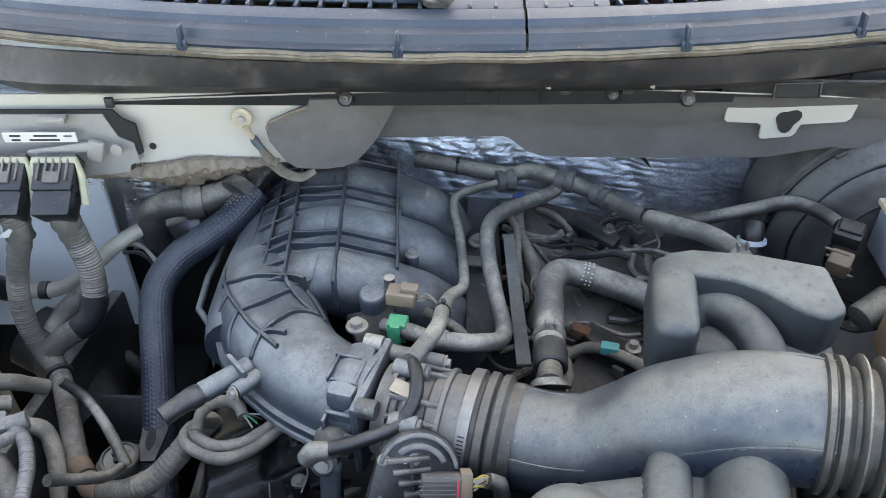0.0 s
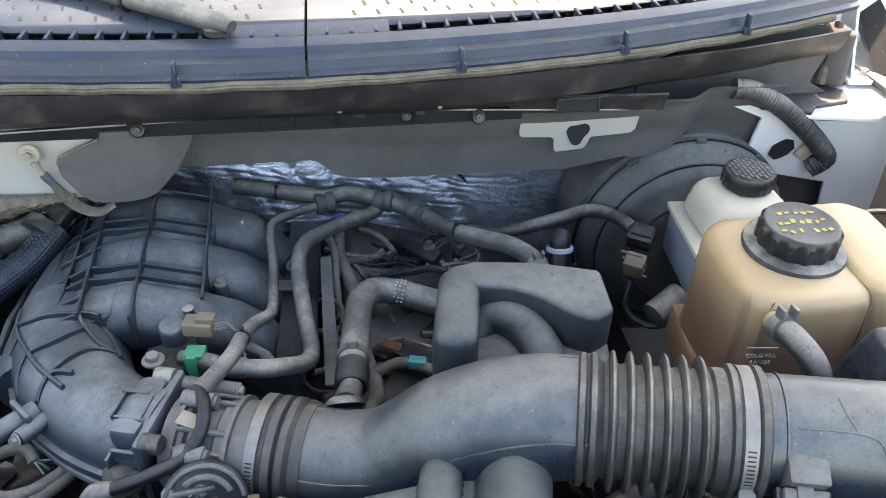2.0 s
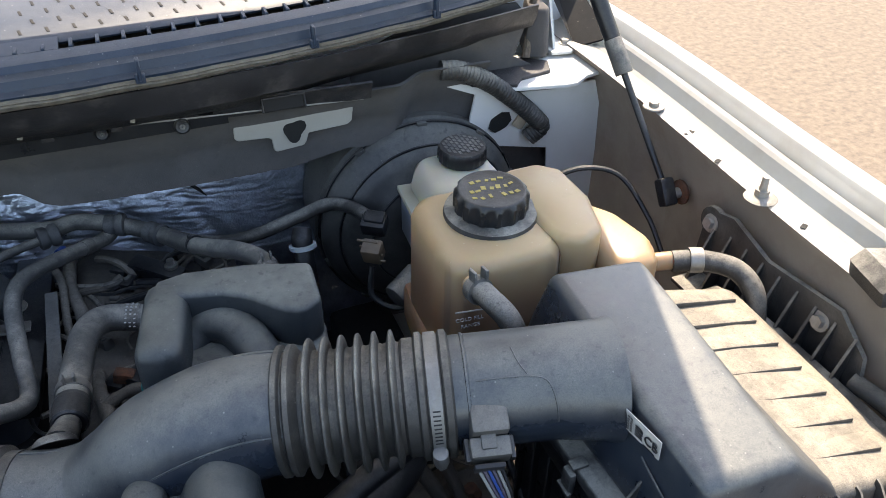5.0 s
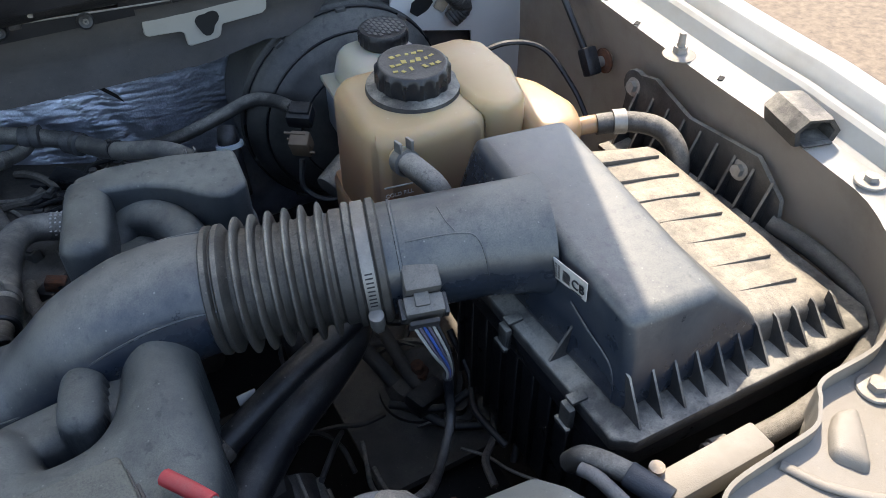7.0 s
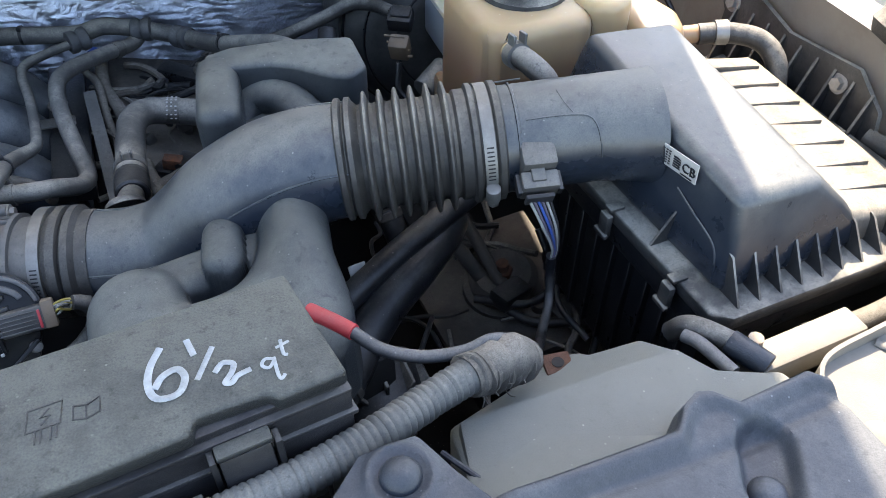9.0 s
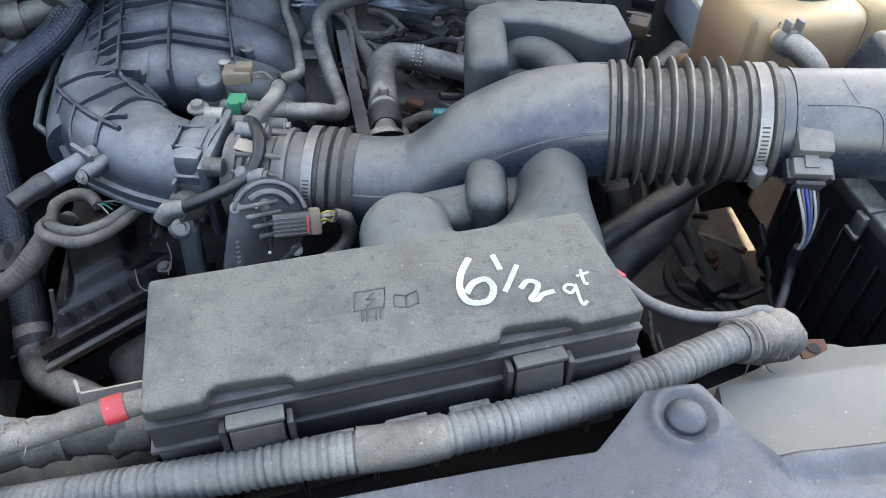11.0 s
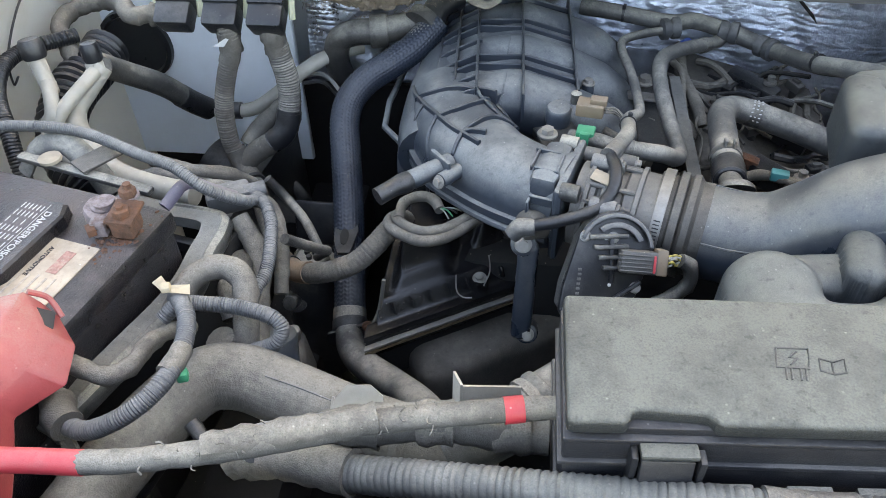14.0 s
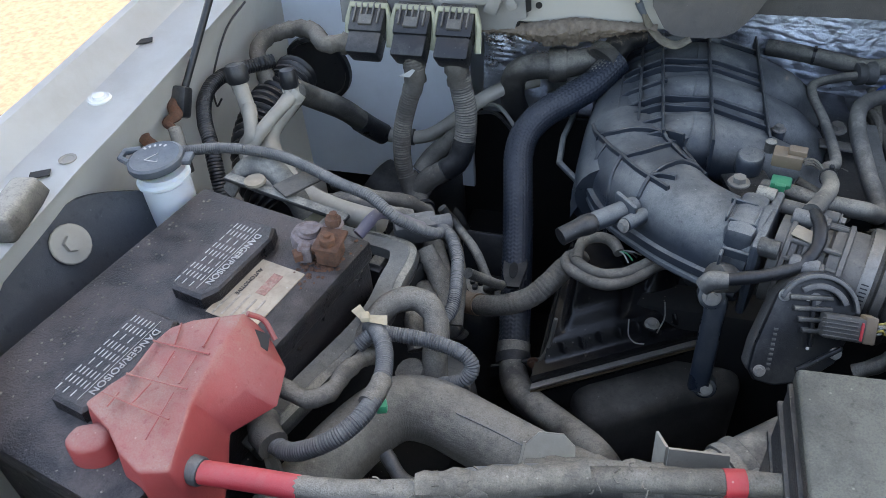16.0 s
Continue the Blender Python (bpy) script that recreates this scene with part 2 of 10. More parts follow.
M_CONDUITDUSTY = mat("dust_filled_conduit", (0.052, 0.054, 0.053), 0.6, dust=1.0, dust_col=(0.225, 0.22, 0.192), scale=40, bump=0.3, even_dust=0.5)
M_INK = mat("dark_print", (0.02, 0.02, 0.022), 0.6, bump=0)
M_PAINTW = mat("white_marker_paint", (0.40, 0.42, 0.42), 0.55, dust=0.5, dust_col=(0.22, 0.22, 0.20), var=0.3, scale=160, bump=0.3, even_dust=0.2)
M_PRINTW = mat("raised_grey_lettering", (0.42, 0.40, 0.38), 0.7, bump=0, var=0.2)
M_YELLOW = mat("faded_yellow_print", (0.40, 0.32, 0.07), 0.6, var=0.35, scale=300, bump=0, dust=0.3)
M_CREAM = mat("cream_tape", (0.33, 0.275, 0.20), 0.75, dust=0.5, dust_col=(0.25, 0.21, 0.17), var=0.3, scale=90)
M_ENGINE = mat("grimy_engine_casting", (0.068, 0.062, 0.055), 0.7, metal=0.2, dust=0.7, dust_col=(0.235, 0.21, 0.178), var=0.5, scale=30, bump=0.8, even_dust=0.3)
# near-black: the shade of deep places and openings is put into this colour
M_DARK = mat("deep_shade_black", (0.008, 0.008, 0.008), 0.8, dust=0.05, var=0.4)
M_BRONZE = mat("oily_bronze_gasket_edge", (0.26, 0.20, 0.13), 0.35, metal=0.7, dust=0.3, dust_col=(0.2, 0.16, 0.12), var=0.3, scale=60)
M_TRAY = mat("dusty_grey_tray_plastic", (0.07, 0.072, 0.070), 0.6, dust=1.0, dust_col=(0.24, 0.232, 0.205), var=0.2, bump=0.5, even_dust=0.6, cling=0.3)
M_VC = mat("oily_black_valve_cover", (0.006, 0.006, 0.007), 0.18, dust=0.07, dust_col=(0.11, 0.095, 0.08), cling=0.2, scale=40, even_dust=0.05, bump=0.3, specks=0.9)
M_SHIELD = mat("dusty_radiator_cover", (0.016, 0.021, 0.030), 0.36, dust=0.7, dust_col=(0.17, 0.178, 0.182), scale=18, bump=0.3, even_dust=0.45)
M_LINE = mat("pale_dusty_metal_line", (0.34, 0.32, 0.275), 0.5, metal=0.2, dust=0.6, dust_col=(0.30, 0.27, 0.22), var=0.25)
M_GRAVEL = mat("sandy_gravel", (0.175, 0.138, 0.10), 0.95, var=0.45, scale=30, bump=1.0, fine=70, stain=0.6, stain_col=(0.10, 0.08, 0.06))
M_GLASS = mat("tinted_windscreen_glass", (0.02, 0.03, 0.035), 0.05, var=0.05, bump=0)
M_BAND = mat("dull_clamp_band", (0.26, 0.255, 0.24), 0.38, metal=0.75, dust=0.7, dust_col=(0.27, 0.25, 0.22), var=0.3, scale=90, bump=0.3)
M_BOOSTER = mat("dusty_booster_paint", (0.028, 0.029, 0.030), 0.34, dust=0.9, dust_col=(0.215, 0.208, 0.185), var=0.5, scale=14, bump=0.3, stain=0.5, stain_col=(0.07, 0.066, 0.058), cling=0.35, even_dust=0.15)
M_BRAKELOW = mat("bluish_reservoir_plastic", (0.23, 0.255, 0.285), 0.4, dust=0.5, dust_col=(0.33, 0.32, 0.29), var=0.15, scale=20, bump=0.05, sss=0.15)
M_MODULE = mat("grey_module_casting", (0.21, 0.208, 0.20), 0.55, metal=0.2, dust=0.6, dust_col=(0.27, 0.25, 0.215), var=0.15, bump=0.4, cling=0.5)
M_AIRGUIDE = mat("grey_green_air_guide", (0.145, 0.154, 0.138), 0.5, dust=0.5, dust_col=(0.24, 0.24, 0.21), var=0.15, scale=14, bump=0.25, cling=0.3, even_dust=0.5)
M_SHEET = mat("dusty_white_sheet_paint", (0.335, 0.322, 0.288), 0.42, dust=0.5, dust_col=(0.25, 0.222, 0.18), var=0.06, scale=16, bump=0.08, stain=0.35, stain_col=(0.26, 0.225, 0.175))
M_CREAMPAINT = mat("dusty_cream_paint", (0.225, 0.21, 0.182), 0.5, dust=0.8, dust_col=(0.20, 0.175, 0.14), var=0.15, scale=18, bump=0.2, stain=0.5, stain_col=(0.15, 0.13, 0.10), even_dust=0.3)
# white body paint again, with the blue of open shade put into its colour
M_BLUEWHITE = mat("shade_blue_white_paint", (0.76, 0.81, 0.85), 0.38, dust=0.18, dust_col=(0.45, 0.42, 0.37), var=0.06, scale=10, bump=0.05, stain=0.15, stain_col=(0.5, 0.47, 0.42))
M_BLUETAPE = mat("blue_tape", (0.03, 0.08, 0.28), 0.5)
M_WIREW = mat("pale_wire", (0.30, 0.30, 0.27), 0.5, dust=0.3)
M_PAPERTAPE = mat("torn_paper_tape", (0.46, 0.375, 0.25), 0.8, dust=0.3, dust_col=(0.30, 0.25, 0.19), var=0.2, scale=90)
M_BROWNTAPE = mat("orange_brown_tape", (0.17, 0.10, 0.058), 0.75, dust=0.7, dust_col=(0.27, 0.225, 0.17), var=0.4, scale=70, bump=0.6)
M_WIREV = mat("violet_wire", (0.10, 0.085, 0.12), 0.6, dust=0.7)


# ---- mesh helpers ----
def part(name, bm, material, parent=None, label="", smooth=40, kind=""):
    me = bpy.data.meshes.new(name)
    bmesh.ops.recalc_face_normals(bm, faces=bm.faces)
    bm.to_mesh(me)
    bm.free()
    me.shade_smooth()
    me.set_sharp_from_angle(angle=radians(smooth))
    me.materials.append(material)
    ob = new(name, me)
    if parent is not None:
        ob.parent = parent
        root = parent
        while root.parent is not None:
            root = root.parent
        ob.matrix_parent_inverse = (Matrix.Translation(root.location) if parent is root else Matrix()).inverted()
    if label or kind:
        tagged(ob, label, kind=kind)
    return ob


def thing(name, loc, label, category, group=""):
    ob = new(name)
    ob.location = loc
    ob.empty_display_size = 0.02
    return tagged(ob, label, category, group)


def V(*a):
    return Vector(a)


def spline(pts, per=8):
    """Catmull-Rom curve through pts."""
    P = [Vector(p) for p in pts]
    if len(P) == 2:
        return [P[0].lerp(P[1], k / per) for k in range(per + 1)]
    P = [2 * P[0] - P[1]] + P + [2 * P[-1] - P[-2]]
    out = []
    for i in range(1, len(P) - 2):
        a, b, c, d = P[i - 1:i + 3]
        for k in range(per):
            t = k / per
            out.append(0.5 * (2 * b + (c - a) * t + (2 * a - 5 * b + 4 * c - d) * t * t + (3 * b - a - 3 * c + d) * t ** 3))
    out.append(P[-2])
    return out


def even(pts, step):
    """Points at even steps along a line of points."""
    out, left = [pts[0].copy()], step
    for a, b in zip(pts, pts[1:]):
        d = (b - a).length
        at = 0.0
        while d - at >= left:
            at += left
            left = step
            out.append(a.lerp(b, at / d))
        left -= d - at
    out.append(pts[-1].copy())
    return out


def frames_on(pts):
    """Parallel frames along a line of points: (point, side, up)."""
    out, side = [], None
    for i, p in enumerate(pts):
        t = (pts[min(i + 1, len(pts) - 1)] - pts[max(i - 1, 0)])
        if t.length < 1e-9:
            t = Vector((0, 0, 1))
        t.normalize()
        if side is None:
            side = t.cross(V(0, 0, 1))
            if side.length < 0.1:
                side = t.cross(V(0, 1, 0))
        side = (side - t * side.dot(t)).normalized()
        out.append((p, side.copy(), side.cross(t)))
    return out


def loft(bm, rings, cap=True, close=True):
    vs = [[bm.verts.new(p) for p in r] for r in rings]
    n = len(vs[0])
    for a, b in zip(vs, vs[1:]):
        for k in range(n if close else n - 1):
            bm.faces.new((a[k], a[(k + 1) % n], b[(k + 1) % n], b[k]))
    if cap and close:
        bm.faces.new(vs[0])
        bm.faces.new(list(reversed(vs[-1])))
    return vs


def tube(pts, r, seg=14, per=7, bm=None, flat=1.0, cap=True, raw=False):
    """A round hose along pts; r: one radius or one for each waypoint; flat squeezes it upwards."""
    bm = bm or bmesh.new()
    line = [Vector(p) for p in pts] if raw else spline(pts, per)
    n = len(line)
    if isinstance(r, (int, float)):
        rad = [r] * n
    else:
        rad = [float(q) for q in np.interp(np.linspace(0, len(r) - 1, n), range(len(r)), r)]
    rings = []
    for (p, s, u), q in zip(frames_on(line), rad):
        rings.append([p + q * (math.cos(a) * s + flat * math.sin(a) * u) for a in [2 * math.pi * k / seg for k in range(seg)]])
    loft(bm, rings, cap)
    return bm


def ribbed(pts, r, pitch=0.0045, depth=0.0012, seg=14, seed=0):
    """Split-loom conduit: rings along the way."""
    rnd = random.Random(seed)
    line = even(spline(pts, 16), pitch / 4)
    rad = []
    for k in range(len(line)):
        w = (1, 0.85, 0, 0.55)[k % 4]
        rad.append(r * (1 + 0.03 * noise.noise((k * 0.05, seed, 0))) - depth * (1 - w) * (0.75 + 0.5 * rnd.random()) + rnd.uniform(-0.0002, 0.0002))
    bm = bmesh.new()
    rings = [[p + q * (math.cos(a) * s + math.sin(a) * u) for a in [2 * math.pi * k / seg for k in range(seg)]]
             for (p, s, u), q in zip(frames_on(line), rad)]
    loft(bm, rings)
    return bm


def wrapped(pts, r, seg=12, seed=0, rough=0.08, per=10):
    """A taped loom with an uneven skin."""
    rnd = random.Random(seed)
    line = even(spline(pts, per), 0.006)
    bm = bmesh.new()
    rings = []
    for i, (p, s, u) in enumerate(frames_on(line)):
        q = r * (1 + rough * math.sin(i * 1.9 + seed) * 0.6 + rnd.uniform(-rough, rough))
        rings.append([p + q * (1 + rnd.uniform(-rough, rough) * 0.4) * (math.cos(a) * s + math.sin(a) * u) for a in [2 * math.pi * k / seg for k in range(seg)]])
    loft(bm, rings)
    return bm


def braided(pts, r, seg=140, depth=0.0008):
    """A woven sleeve: ridges along the hose, each a row of slanting stitches."""
    line = even(spline(pts, 16), 0.0013)
    bm = bmesh.new()
    rings = []
    for i, (p, s, u) in enumerate(frames_on(line)):
        ring = []
        for k in range(seg):
            a = 2 * math.pi * k / seg
            row, q = divmod(k * 28 / seg, 1.0)
            slant = q if row % 2 else 1 - q
            w = 0.55 * math.sin(math.pi * q) + 0.45 * math.cos(2 * math.pi * (i * 0.0013 / 0.0054 + 0.5 * slant))
            ring.append(p + (r + depth * (w - 0.5)) * (math.cos(a) * s + math.sin(a) * u))
        rings.append(ring)
    loft(bm, rings)
    return bm


def rbox(size, at=(0, 0, 0), rot=(0, 0, 0), bevel=0.004, segs=2, top=(1, 1), shift=(0, 0), bm=None):
    """A rounded box, centred at at; top scales and shift moves its upper face."""
    b2 = bmesh.new()
    bmesh.ops.create_cube(b2, size=1)
    for v in b2.verts:
        up = v.co.z > 0
        v.co = Vector((v.co.x * size[0] * (top[0] if up else 1) + (shift[0] if up else 0),
                       v.co.y * size[1] * (top[1] if up else 1) + (shift[1] if up else 0), v.co.z * size[2]))
    if bevel:
        bmesh.ops.bevel(b2, geom=b2.edges[:], offset=bevel, segments=segs, affect="EDGES", profile=0.5)
    bmesh.ops.transform(b2, matrix=pose(*at, *rot), verts=b2.verts)
    return merge(bm, b2)


def merge(bm, b2):
    if bm is None:
        return b2
    me = bpy.data.meshes.new("tmp")
    b2.to_mesh(me)
    b2.free()
    bm.from_mesh(me)
    bpy.data.meshes.remove(me)
    return bm


def rod(a, b, r, r2=None, seg=16, bevel=0.0, bm=None):
    """A round rod from a to b."""
    a, b = Vector(a), Vector(b)
    b2 = bmesh.new()
    bmesh.ops.create_cone(b2, cap_ends=True, segments=seg, radius1=r, radius2=r if r2 is None else r2, depth=(b - a).length)
    if bevel:
        rims = [e for e in b2.edges if abs(e.verts[0].co.z - e.verts[1].co.z) < 1e-6]
        bmesh.ops.bevel(b2, geom=rims, offset=bevel, segments=2, affect="EDGES", profile=0.5)
    m = Matrix.Translation((a + b) / 2) @ (b - a).to_track_quat("Z", "Y").to_matrix().to_4x4()
    bmesh.ops.transform(b2, matrix=m, verts=b2.verts)
    return merge(bm, b2)


def prism(outline, z0, z1, bevel=0.004, segs=2, top=None, bm=None):
    """A flat outline raised from z0 to z1 with rounded edges; top scales the upper outline about its middle."""
    b2 = bmesh.new()
    lo = [b2.verts.new((*p, z0)) for p in outline]
    cx, cy = sum(p[0] for p in outline) / len(outline), sum(p[1] for p in outline) / len(outline)
    k = top or 1
    hi = [b2.verts.new((cx + (p[0] - cx) * k, cy + (p[1] - cy) * k, z1)) for p in outline]
    n = len(lo)
    b2.faces.new(lo)
    b2.faces.new(hi)
    for i in range(n):
        b2.faces.new((lo[i], lo[(i + 1) % n], hi[(i + 1) % n], hi[i]))
    bmesh.ops.recalc_face_normals(b2, faces=b2.faces)
    if bevel:
        bmesh.ops.bevel(b2, geom=b2.edges[:], offset=bevel, segments=segs, affect="EDGES", profile=0.5)
    return merge(bm, b2)


def spin(profile, at=(0, 0, 0), axis=(0, 0, 1), seg=32, bm=None, bump=None):
    """A turned body: profile of (radius, height) along axis from at. bump(angle, k): extra radius."""
    q = Vector(axis).normalized().to_track_quat("Z", "Y").to_matrix().to_4x4()
    m = Matrix.Translation(at) @ q
    b2 = bmesh.new()
    rings = [[m @ Vector(((r + (bump(a, k) if bump else 0)) * math.cos(a), (r + (bump(a, k) if bump else 0)) * math.sin(a), h))
              for a in [2 * math.pi * j / seg for j in range(seg)]] for k, (r, h) in enumerate(profile)]
    loft(b2, rings)
    return merge(bm, b2)


def plate(corners, thick, bm=None):
    """A flat plate through 3 or more corners, thick along its normal."""
    b2 = bmesh.new()
    c = [Vector(p) for p in corners]
    n = (c[1] - c[0]).cross(c[2] - c[0]).normalized() * thick
    lo, hi = [b2.verts.new(p) for p in c], [b2.verts.new(p + n) for p in c]
    b2.faces.new(lo)
    b2.faces.new(hi)
    for i in range(len(c)):
        b2.faces.new((lo[i], lo[(i + 1) % len(c)], hi[(i + 1) % len(c)], hi[i]))
    return merge(bm, b2)


def bolt(parent, at, axis=(0, 0, 1), r=0.006, material=None, name="bolt", washer=1.55, h=0.8):
    """A hexagon head on its washer."""
    bm = spin([(r * washer * 0.98, 0), (r * washer, r * 0.1), (r * washer * 0.95, r * 0.3), (r * 1.15, r * 0.35)], at, axis, 18)
    a = Vector(at)
    n = Vector(axis).normalized()
    rod(a + n * r * 0.2, a + n * r * (0.3 + h), r, r * 0.93, 6, 0.0, bm)
    return part(name, bm, material or M_BOLT, parent)


def height_body(fn, x0, x1, y0, y1, nx, ny, floor):
    """A moulded shell given by its top height fn(x, y); fn below floor leaves a hole."""
    bm = bmesh.new()
    grid = {}
    for i in range(nx + 1):
        for j in range(ny + 1):
            x, y = x0 + (x1 - x0) * i / nx, y0 + (y1 - y0) * j / ny
            grid[i, j] = bm.verts.new((x, y, max(floor, fn(x, y))))
    for i in range(nx):
        for j in range(ny):
            q = [grid[i, j], grid[i + 1, j], grid[i + 1, j + 1], grid[i, j + 1]]
            if any(v.co.z > floor + 1e-5 for v in q):
                bm.faces.new(q)
    loose = [v for v in bm.verts if not v.link_faces]
    bmesh.ops.delete(bm, geom=loose, context="VERTS")
    return bm


def smax(a, b, k):
    h = max(k - abs(a - b), 0) / k
    return max(a, b) + h * h * k / 4


def smooth01(x):
    x = min(1, max(0, x))
    return x * x * (3 - 2 * x)


def text(words, size, m, material, parent, name="lettering"):
    """Raised lettering in the built-in font, laid flat at the pose m."""
    cu = bpy.data.curves.new("tmp", "FONT")
    cu.body, cu.size, cu.extrude, cu.align_x, cu.align_y = words, size, 0.0004, "CENTER", "CENTER"
    ob = bpy.data.objects.new("tmp", cu)
    scene.collection.objects.link(ob)
    bpy.context.view_layer.update()
    me = bpy.data.meshes.new_from_object(ob)
    bpy.data.objects.remove(ob)
    bm = bmesh.new()
    bm.from_mesh(me)
    bmesh.ops.transform(bm, matrix=m, verts=bm.verts)
    return part(name, bm, material, parent)


# ---- ground ----
bm = bmesh.new()
bmesh.ops.create_grid(bm, x_segments=1, y_segments=1, size=400)
tagged(part("ground", bm, M_GRAVEL), "sandy tan gravel yard in bright sun", "ground", kind="structure")

# ---- body shell ----
CX = 0.065


def sweep_x(profile, x0, x1, n, yoff, zoff=lambda x: 0, thick=None):
    """A profile of (y, z) carried along x and bent by yoff(x), zoff(x)."""
    bm = bmesh.new()
    rings = []
    for i in range(n + 1):
        x = x0 + (x1 - x0) * i / n
        rings.append([V(x, y + yoff(x), z + zoff(x)) for y, z in profile])
    loft(bm, rings, cap=True, close=True)
    return bm


def bow(x):
    return 0.34 * (x - 0.03) ** 2


def sag(x):
    return -0.03 * (x - 0.03) ** 2


def shell(profile, t):
    """A closed profile of the open line, t thick."""
    back = []
    for k, (y, z) in enumerate(profile):
        a, b = profile[max(k - 1, 0)], profile[min(k + 1, len(profile) - 1)]
        d = math.hypot(b[0] - a[0], b[1] - a[1]) or 1
        back.append((y + (b[1] - a[1]) / d * t, z - (b[0] - a[0]) / d * t))
    return list(profile) + back[::-1]


COWL = [(0.732, 1.288), (0.730, 1.294), (0.738, 1.297), (0.741, 1.306), (0.752, 1.309), (0.756, 1.315), (0.775, 1.318), (0.782, 1.316)]
COWL_BACK = [(0.800, 1.316), (0.806, 1.320), (0.86, 1.325), (0.95, 1.333), (1.04, 1.345), (1.05, 1.335)]
for n, (a, b) in enumerate(((-0.78, 0.0835), (0.0865, 0.80))):
    cowl = thing("cowl_cover", ((a + b) / 2, 0.9, 1.3), "blue-grey plastic windscreen cowl panel with a slotted vent, dusty", "cowl", "cowl covers")
    part("front_lip", sweep_x(shell(COWL, 0.003), a, b, 40, bow, sag), M_COWL, cowl)
    part("top_panel", sweep_x(shell(COWL_BACK, 0.003), a, b, 40, bow, sag), M_COWL, cowl)
    x = a + 0.02
    k = 0
    part("vent_end", sweep_x([(0.781, 1.3165), (0.790, 1.3185), (0.806, 1.3205), (0.806, 1.316), (0.79, 1.3145), (0.781, 1.313)], *((b - 0.085, b) if n == 0 else (a, a + 0.085)), 12, bow, sag), M_COWL, cowl)
    while x < b - 0.02:
        part("vent_slat", rbox((0.004, 0.022, 0.012), (x, 0.791 + bow(x), 1.313 + sag(x)), (0, 0, 0), 0.0008, 1), M_COWL, cowl)
        x += 0.0255
    for cx in ((-0.259, -0.041) if n == 0 else (0.241, 0.428, 0.596)):
        clip = rbox((0.004, 0.012, 0.022), (cx, 0.728 + bow(cx), 1.303 + sag(cx)), (0, 0, 0), 0.001, 1)
        rbox((0.010, 0.006, 0.010), (cx, 0.726 + bow(cx), 1.294 + sag(cx)), (0, 0, 0), 0.001, 1, bm=clip)
        part("clip", clip, M_COWL, cowl)
    for row in range(4):
        xs = a + 0.05
        while xs < b - 0.05:
            yy = 0.826 + 0.024 * row
            # slots are flush near-black strips, their shade drawn as colour
            part("vent_slot", rbox((0.003, 0.012, 0.0004), (xs + 0.012 * (row % 2), yy + bow(xs), 1.3205 + (yy - 0.806) * 0.088 + sag(xs)), (5, 0, 12), 0.0003, 1), M_DARK, cowl)
            xs += 0.026
    # near-black sheet: the shade below the cowl is in its colour
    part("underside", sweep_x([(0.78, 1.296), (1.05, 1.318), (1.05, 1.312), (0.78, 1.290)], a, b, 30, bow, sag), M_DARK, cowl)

seal = sweep_x([(0.726, 1.2825), (0.7235, 1.285), (0.723, 1.2875), (0.7255, 1.2888), (0.724, 1.2900), (0.730, 1.2915), (0.75, 1.288), (0.75, 1.2825)], -0.80, 0.75, 160,
               lambda x: bow(x) + 0.0006 * math.sin(x * 41) + 0.0006 * noise.noise((x * 50, 0, 0)), lambda x: sag(x) + 0.0005 * math.sin(x * 63) + 0.0008 * noise.noise((x * 35, 3, 0)))
tagged(part("weather_seal", seal, M_SEAL), "cracked tan rubber weather seal along the cowl edge", "seal")
STRIP = shell([(0.738, 1.279), (0.742, 1.262), (0.752, 1.247), (0.772, 1.239), (0.786, 1.229), (0.792, 1.2235), (0.815, 1.222)], 0.003)
bm = bmesh.new()
rings = []
for i in range(121):
    x = -0.80 + 1.565 * i / 120
    rings.append([V(x, y + bow(x) * (0.8 - 0.6 * (1 - smooth01((z - 1.225) / 0.05)) * smooth01((0.50 - x) / 0.26) * smooth01((x + 0.62) / 0.2)) + 0.0012 * noise.noise((x * 14, z * 40, 2)), z + sag(x) + 0.0010 * noise.noise((x * 11, z * 30, 5))) for y, z in STRIP])
loft(bm, rings)
tagged(part("cowl_strip", bm, M_STRIP), "scuffed black sheet strip under the cowl edge", "panel", kind="structure")


def pad_low(x):
    """Lower edge of the insulator pad: an arch beside the manifold, then a deeper lobe."""
    return float(np.interp(x, [-0.12, 0.078, 0.100, 0.122, 0.17, 0.40, 0.45, 0.48, 0.60], [1.124, 1.125, 1.110, 1.101, 1.0985, 1.0975, 1.107, 1.112, 1.100]))


bm = bmesh.new()
rings = []
for i in range(141):
    x = -0.12 + 0.80 * i / 140
    lobe = 0.008 * smooth01((x - 0.080) / 0.030)
    low = pad_low(x) + 0.0012 * noise.noise((x * 90, 1, 0)) + 0.0008 * noise.noise((x * 300, 4, 0))
    face = []
    for k in range(9):
        q = k / 8
        face.append((0.816 + 0.040 * min(1, q * 1.6) ** 0.6 - lobe * smooth01(q * 3) + 0.006 * q + 0.030 * smooth01((x - 0.535) / 0.05) + 0.0022 * noise.noise((x * 9, q * 3, 8)), 1.206 + (low - 1.206) * q))
    rings.append([V(x, y, z) for y, z in face] + [V(x, y + 0.007, z) for y, z in face[::-1]])
loft(bm, rings)
tagged(part("firewall_pad", bm, M_PAD), "grey dusty insulator pad on the firewall", "insulator", kind="structure")

